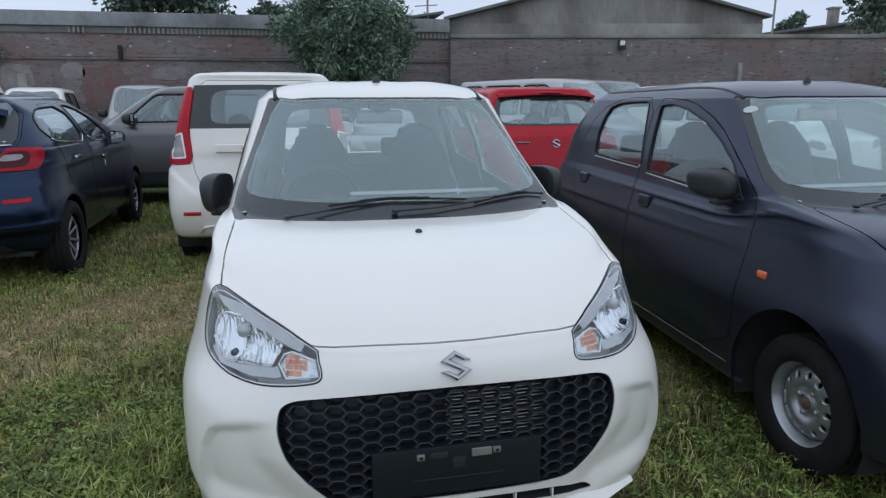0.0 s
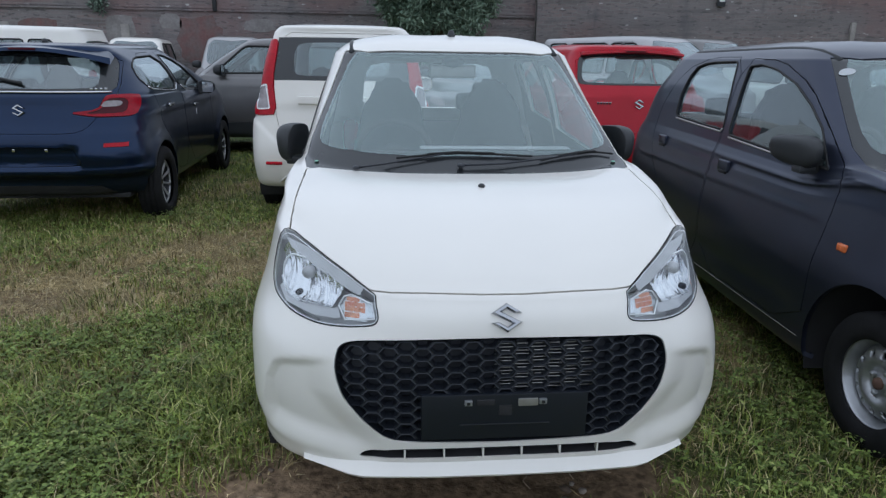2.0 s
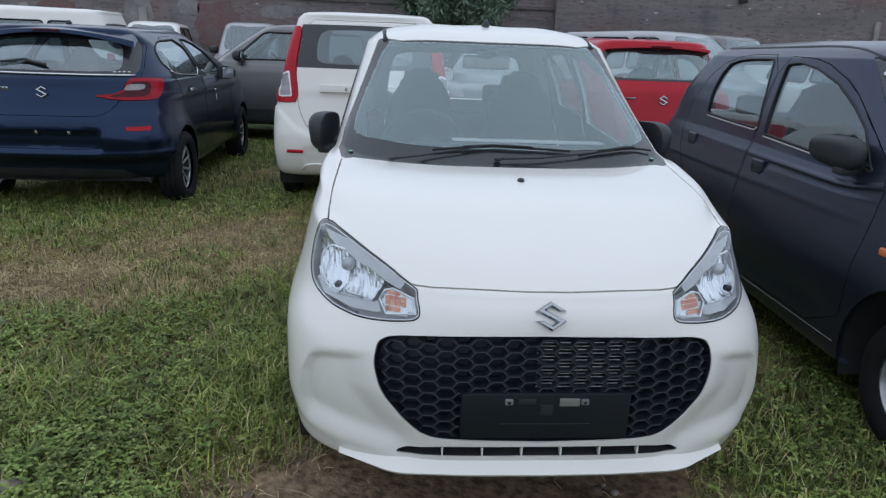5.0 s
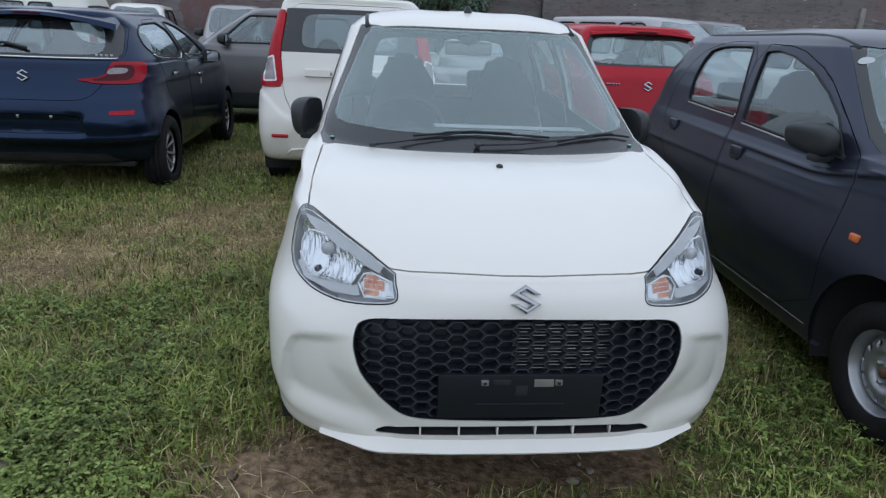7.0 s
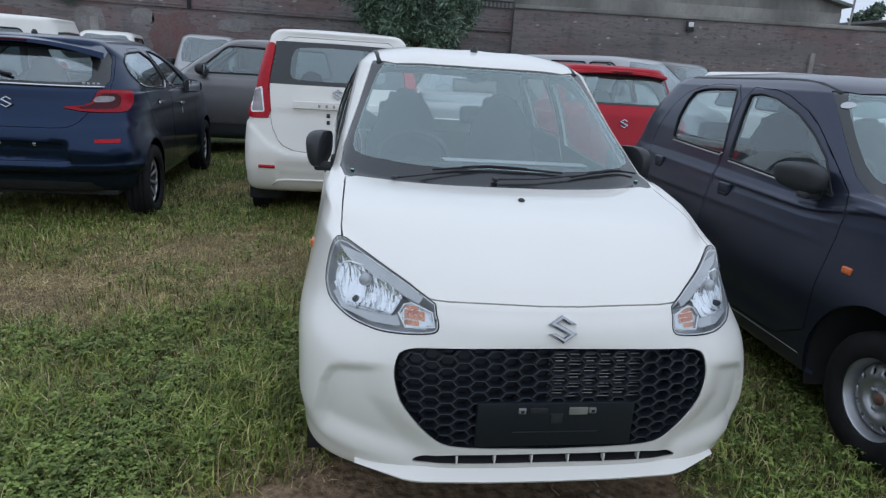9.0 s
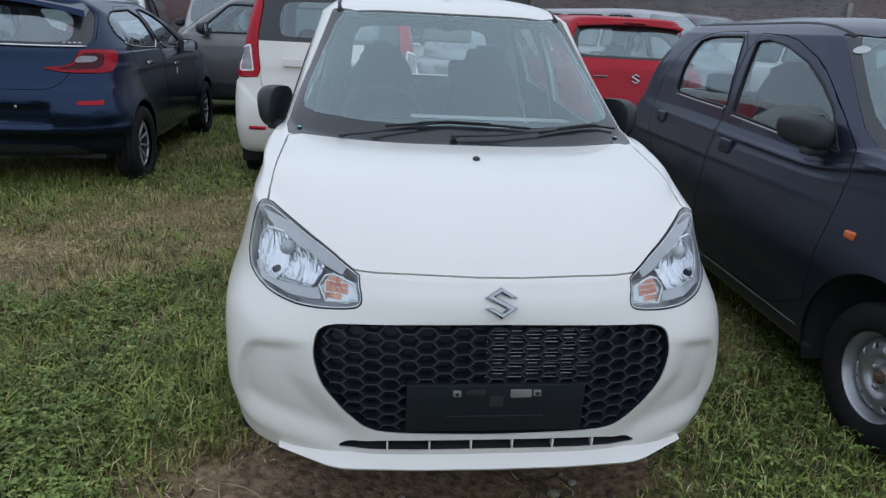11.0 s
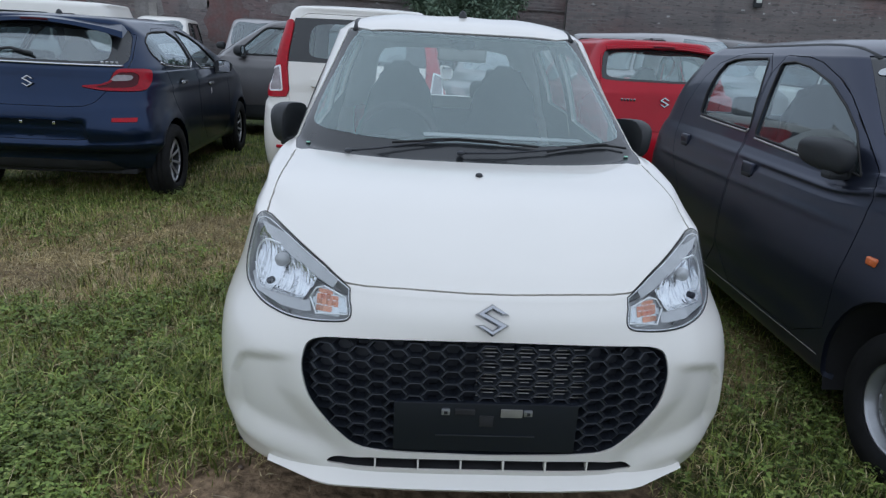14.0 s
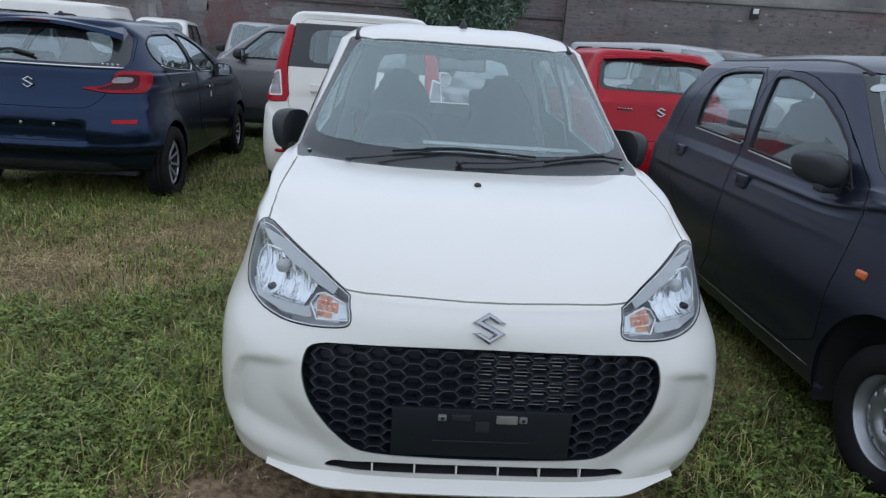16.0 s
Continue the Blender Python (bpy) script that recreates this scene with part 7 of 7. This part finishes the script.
def tree(label, x, y, height, crown_z, rx, rz, clumps, count, size, mat, seed, slim=0.35, tight=0.3):
    rng = np.random.default_rng(seed)
    root = tagged(new("tree"), label, "tree")
    h = crown_z
    stem = [tube([(0, 0, 0), (0.05, 0.03, h * 0.35), (-0.03, 0.05, h * 0.7), (0.02, 0, h)], 0.05 * height ** 0.7, 10, 0.03 * height ** 0.5)]
    d = rng.normal(size=(clumps, 3))
    d /= np.linalg.norm(d, axis=1, keepdims=True)
    c = d * rng.random((clumps, 1)) ** 0.4 * [rx, rx, rz] * (0.8 + 0.35 * rng.random((clumps, 1))) + [0, 0, h]
    for q in c[:: max(1, clumps // 14)]:
        m = (q + np.array([0, 0, h * 0.7])) / 2
        stem.append(tube([(0, 0, h * 0.6), (m[0] * 0.7, m[1] * 0.7, m[2]), tuple(q)], 0.035, 6, 0.01))
    part("trunk", joined(*stem), BARK, root)
    part("crown", leaves(rng, c, rx * tight, count, size, slim), mat, root)
    root.matrix_world = pose(x, y, 0)
    return root


tree("leafy green tree standing before the brick wall", 0.86, 15.6, 4.4, 2.85, 1.52, 1.5, 85, 27000, 0.13, LEAF, 3, 0.3, 0.22)
tree("broad-leaved tree beyond the wall", -5.0, 28, 8, 6.1, 2.6, 1.7, 30, 6500, 0.24, LEAF_HAZED, 5, 0.6)
tree("small tree far beyond the wall", -1.5, 34, 6, 5.3, 0.9, 0.8, 14, 1500, 0.25, LEAF_HAZED, 6, 0.6)
tree("small tree far beyond the wall", 1.0, 34, 6, 5.5, 0.7, 1.0, 14, 1500, 0.25, LEAF_HAZED, 7, 0.6)
tree("broad-leaved tree beyond the lower wall", 18.3, 17.8, 7, 4.7, 2.0, 1.8, 26, 7000, 0.18, LEAF_HAZED, 8, 0.6)
tree("small tree far beyond the low house", 27.5, 34, 6, 5.4, 1.0, 0.8, 14, 1500, 0.25, LEAF_HAZED, 9, 0.6)
tree("green bush at the foot of the wall", 15.2, 14.0, 2.4, 1.7, 1.1, 0.8, 30, 3500, 0.16, LEAF, 10)

sprig = tagged(part("wall_plant", leaves(np.random.default_rng(21), np.array([(0, 0, 0), (0.1, -0.02, 0.08), (-0.1, 0, -0.06), (0.05, 0, -0.14)]), 0.13, 260, 0.1, 0.4), LEAF_HAZED), "small green plant rooted in the brick wall", "plant")
sprig.location = (-7.3, 17.5, 2.6)

# ---- grass ----
GRASS = leaf_material("grass_blade", (0.045, 0.066, 0.012), (0.31, 0.365, 0.075), (0.62, 0.54, 0.29))
STRAW = leaf_material("dry_grass_blade", (0.13, 0.095, 0.04), (0.5, 0.39, 0.19), (0.68, 0.58, 0.37))
WEED = leaf_material("weed_leaf", (0.065, 0.1, 0.018), (0.225, 0.3, 0.065), (0.34, 0.36, 0.12))


def blades(rng, n, box_, tall, keep, width=0.0045, soft=0.4, lie=0.0):
    x0, x1, y0, y1 = box_
    x, y = rng.uniform(x0, x1, n), rng.uniform(y0, y1, n)
    x, y = x + rng.normal(0, soft, n), y + rng.normal(0, soft, n)
    k = keep(x, y, rng.random(n))
    x, y = x[k], y[k]
    n = len(x)
    z = 0.012 * np.sin(1.7 * x + 0.6) * np.cos(1.3 * y) + 0.01 * np.sin(3.9 * x + 2.1 * y) - 0.004
    h = tall * (0.45 + 0.9 * rng.random(n) ** 1.5) * (0.75 + 0.5 * np.abs(np.sin(3.1 * x + 1.3) * np.cos(2.7 * y)))
    a = rng.uniform(0, 2 * np.pi, n)
    lean = (0.25 + 0.95 * rng.random(n)) * h * (1 + 1.4 * lie)
    h = h * (1 - 0.62 * lie * rng.random(n) ** 0.5)
    dx, dy = np.cos(a), np.sin(a)
    w = width * (0.6 + 0.8 * rng.random(n))
    px, py = -dy * w, dx * w
    base = np.stack([x, y, z], 1)
    mid = base + np.stack([dx * lean * 0.3, dy * lean * 0.3, h * 0.62], 1)
    tip = base + np.stack([dx * lean, dy * lean, h * (1.0 - 0.25 * rng.random(n))], 1)
    s = np.stack([px, py, np.zeros(n)], 1)
    v = np.stack([base - s, base + s, mid + s * 0.8, mid - s * 0.8, tip], 1).reshape(-1, 3)
    i = 5 * np.arange(n)[:, None]
    f = np.concatenate([i + [0, 1, 2], i + [0, 2, 3], i + [3, 2, 4]])
    return v, f


def lawn(name, label, zones, mat, seed, keep, width, lie=0.0):
    rng = np.random.default_rng(seed)
    vs, fs, o = [], [], 0
    for n, box_, tall in zones:
        v, f = blades(rng, n, box_, tall, keep, width, lie=lie)
        vs.append(v), fs.append(f + o)
        o += len(v)
    return tagged(part(name, fast_mesh(np.concatenate(vs), np.concatenate(fs)), mat), label, "grass", kind="stuff")


def clear_of_cars(x, y):
    inside_white = (np.abs(x) < 0.6) & (y > 1.74 + 0.05 * np.sin(9 * x) + 0.04 * np.sin(23 * x + 1)) & (y < 4.9)
    return ~inside_white


NEAR = [(74000, (-3.0, -0.55, 1.2, 3.4), 0.075), (50000, (-4.6, -0.6, 3.4, 6.2), 0.055), (30000, (-6.5, 0.2, 5.6, 10.5), 0.07), (20000, (0.5, 2.2, 0.8, 5.5), 0.065), (12000, (-8, 10, 9, 17), 0.11), (9000, (0.6, 5.5, 5, 9.5), 0.08), (14000, (-7, 6, -3.5, 1.0), 0.08), (16000, (2.6, 7, 1.0, 8), 0.08), (16000, (-8.5, -3.2, 0.8, 6), 0.08), (6000, (-10, 9, -9, -3), 0.09)]
lawn("grass", "short green grass with scattered weeds", NEAR, GRASS, 21, lambda x, y, r: clear_of_cars(x, y) & (r > bare(x, y) * 1.05) & (r > 0.8 * dryness(x, y)), 0.0028)
lawn("dry_grass", "dry straw-coloured grass and cut stalks", [(64000, (-3.4, -0.55, 1.2, 4.2), 0.048), (70000, (-4.4, 0.2, 4.0, 7.5), 0.045), (12000, (0.5, 2.0, 0.8, 3.0), 0.045), (7000, (-1.1, 0.9, 0.8, 2.0), 0.04), (5000, (-7, 7, -5, 1.0), 0.06), (7000, (-8, -3, 1, 8), 0.06)], STRAW, 22, lambda x, y, r: clear_of_cars(x, y) & (r < 0.38 + 0.7 * dryness(x, y)) & (r > bare(x, y) - 0.75), 0.0022, 1.0)


lawn("grass_stalks", "thin pale stalks standing over the grass", [(5000, (-3.0, -0.55, 1.2, 3.6), 0.1), (4500, (-4.4, -0.4, 3.6, 7), 0.09), (1800, (0.5, 1.8, 0.8, 3.5), 0.1)], STRAW, 23, lambda x, y, r: clear_of_cars(x, y) & (r > bare(x, y)), 0.0015)


lawn("grass_tufts", "fine green grass tufts on the bare soil", [(17000, (-1.0, 1.2, 0.7, 1.95), 0.06)], GRASS, 24, lambda x, y, r: clear_of_cars(x, y) & (r > bare(x, y) * 0.9), 0.002)


def weeds(seed, zones):
    """Low leafy weeds: rosettes of small broad leaves on stalks."""
    rng = np.random.default_rng(seed)
    cs = []
    for n, (x0, x1, y0, y1) in zones:
        x, y = rng.uniform(x0, x1, n), rng.uniform(y0, y1, n)
        x, y = x + rng.normal(0, 0.3, n), y + rng.normal(0, 0.3, n)
        k = (rng.random(n) > bare(x, y) * 1.4 + 0.7 * dryness(x, y)) & clear_of_cars(x, y)
        cs.append(np.stack([x[k], y[k], 0.012 + 0.05 * rng.random(k.sum())], 1))
    c = np.concatenate(cs)
    # each weed: nine leaves, most of them three to a stalk
    n, k = 9 * len(c), len(c) * 3
    stalk = np.repeat(c, 3, axis=0) + np.concatenate([rng.normal(0, 0.022, (k, 2)), rng.uniform(0, 0.022, (k, 1))], 1)
    p = np.repeat(stalk, 3, axis=0)
    t = np.repeat(rng.uniform(0, 2 * np.pi, k), 3) + np.tile([-1.5, 0.0, 1.5], k) + rng.normal(0, 0.35, n)
    a = np.stack([np.cos(t), np.sin(t), rng.uniform(-0.35, 0.45, n)], 1)
    b = np.stack([-np.sin(t), np.cos(t), rng.uniform(-0.4, 0.4, n)], 1)
    s = np.repeat(0.011 + 0.016 * rng.random((k, 1)) ** 1.5, 3, axis=0)
    drop = s * [0, 0, 0.12]
    v = np.stack([p, p + a * s * 0.5 + b * s * 0.27 + drop, p + a * s, p + a * s * 0.5 - b * s * 0.27 + drop], 1).reshape(-1, 3)
    i = 4 * np.arange(n)[:, None]
    return fast_mesh(v, np.concatenate([i + [0, 1, 2], i + [0, 2, 3]]))


tagged(part("weeds", weeds(31, [(9500, (-2.9, -0.6, 1.2, 3.4)), (3500, (-4.4, -0.8, 3.4, 6.0)), (2600, (0.6, 1.9, 0.9, 4.5))]), WEED), "low leafy green weeds among the grass", "weeds", kind="stuff")

# ---- stones, twigs and litter on the soil ----
STONE = material("pale_stone", (0.27, 0.235, 0.2), 0.85, var=0.25, scale=25, fine=0.15, fine_scale=150, bump=0.004)
CLOD = material("brown_clod", (0.13, 0.095, 0.07), 0.95, var=0.3, scale=30, fine=0.2, fine_scale=120, bump=0.004)
STICK = material("dry_twig", (0.34, 0.27, 0.18), 0.8, var=0.25, scale=40)
rng = np.random.default_rng(77)


def pebble(x, y, size, mat, label, seed):
    bm = bmesh.new()
    bmesh.ops.create_icosphere(bm, subdivisions=2, radius=1)
    for v in bm.verts:
        k = 1 + 0.35 * noise.noise(v.co * 1.3 + Vector((seed, 0, 0)))
        v.co = Vector((v.co.x * k * size, v.co.y * k * size * 0.8, v.co.z * k * size * 0.55))
    ob = tagged(part("stone", from_bm(bm), mat), label, "stone", "stones on the ground")
    ob.matrix_world = pose(x, y, ground_height(x, y) + size * 0.3, 0, 0, 57 * seed)
    return ob


for k, (x, y, size) in enumerate(((-2.27, 2.76, 0.09), (-2.34, 2.95, 0.07), (-2.2, 2.55, 0.05), (-1.62, 1.8, 0.06), (-1.95, 2.1, 0.04), (-2.4, 3.1, 0.06))):
    pebble(x, y, size, STONE, "pale rough stone lying in the grass", k + 1)
for k in range(26):
    x, y = rng.uniform(-1.1, 0.7), rng.uniform(1.62, 2.0)
    pebble(x, y, rng.uniform(0.008, 0.022), CLOD if k % 3 else STONE, "small clod on the bare soil" if k % 3 else "small pale pebble on the bare soil", k + 20)
for k in range(34):
    x, y = (rng.uniform(-1.2, 0.8), rng.uniform(1.6, 2.1)) if k < 22 else (rng.uniform(-2.8, -1.8), rng.uniform(3.0, 3.9))
    a, l_ = rng.uniform(0, math.pi), rng.uniform(0.06, 0.2)
    z = ground_height(x, y)
    pts = [(x + math.cos(a) * l_ * (t - 0.5) + 0.012 * math.sin(9 * t + k), y + math.sin(a) * l_ * (t - 0.5), z + 0.008 + 0.012 * math.sin(3 * t + k)) for t in (0, 0.35, 0.7, 1)]
    tagged(part("twig", tube(pts, 0.0022, 5, 0.0012), STICK), "thin dry twig on the bare soil", "twig", "twigs on the ground")
tagged(part("plastic_scrap", box(-2.14, 2.5, 0.03, 0.13, 0.09, 0.02, 0.008), PAPER), "crumpled white plastic scrap in the grass", "litter")
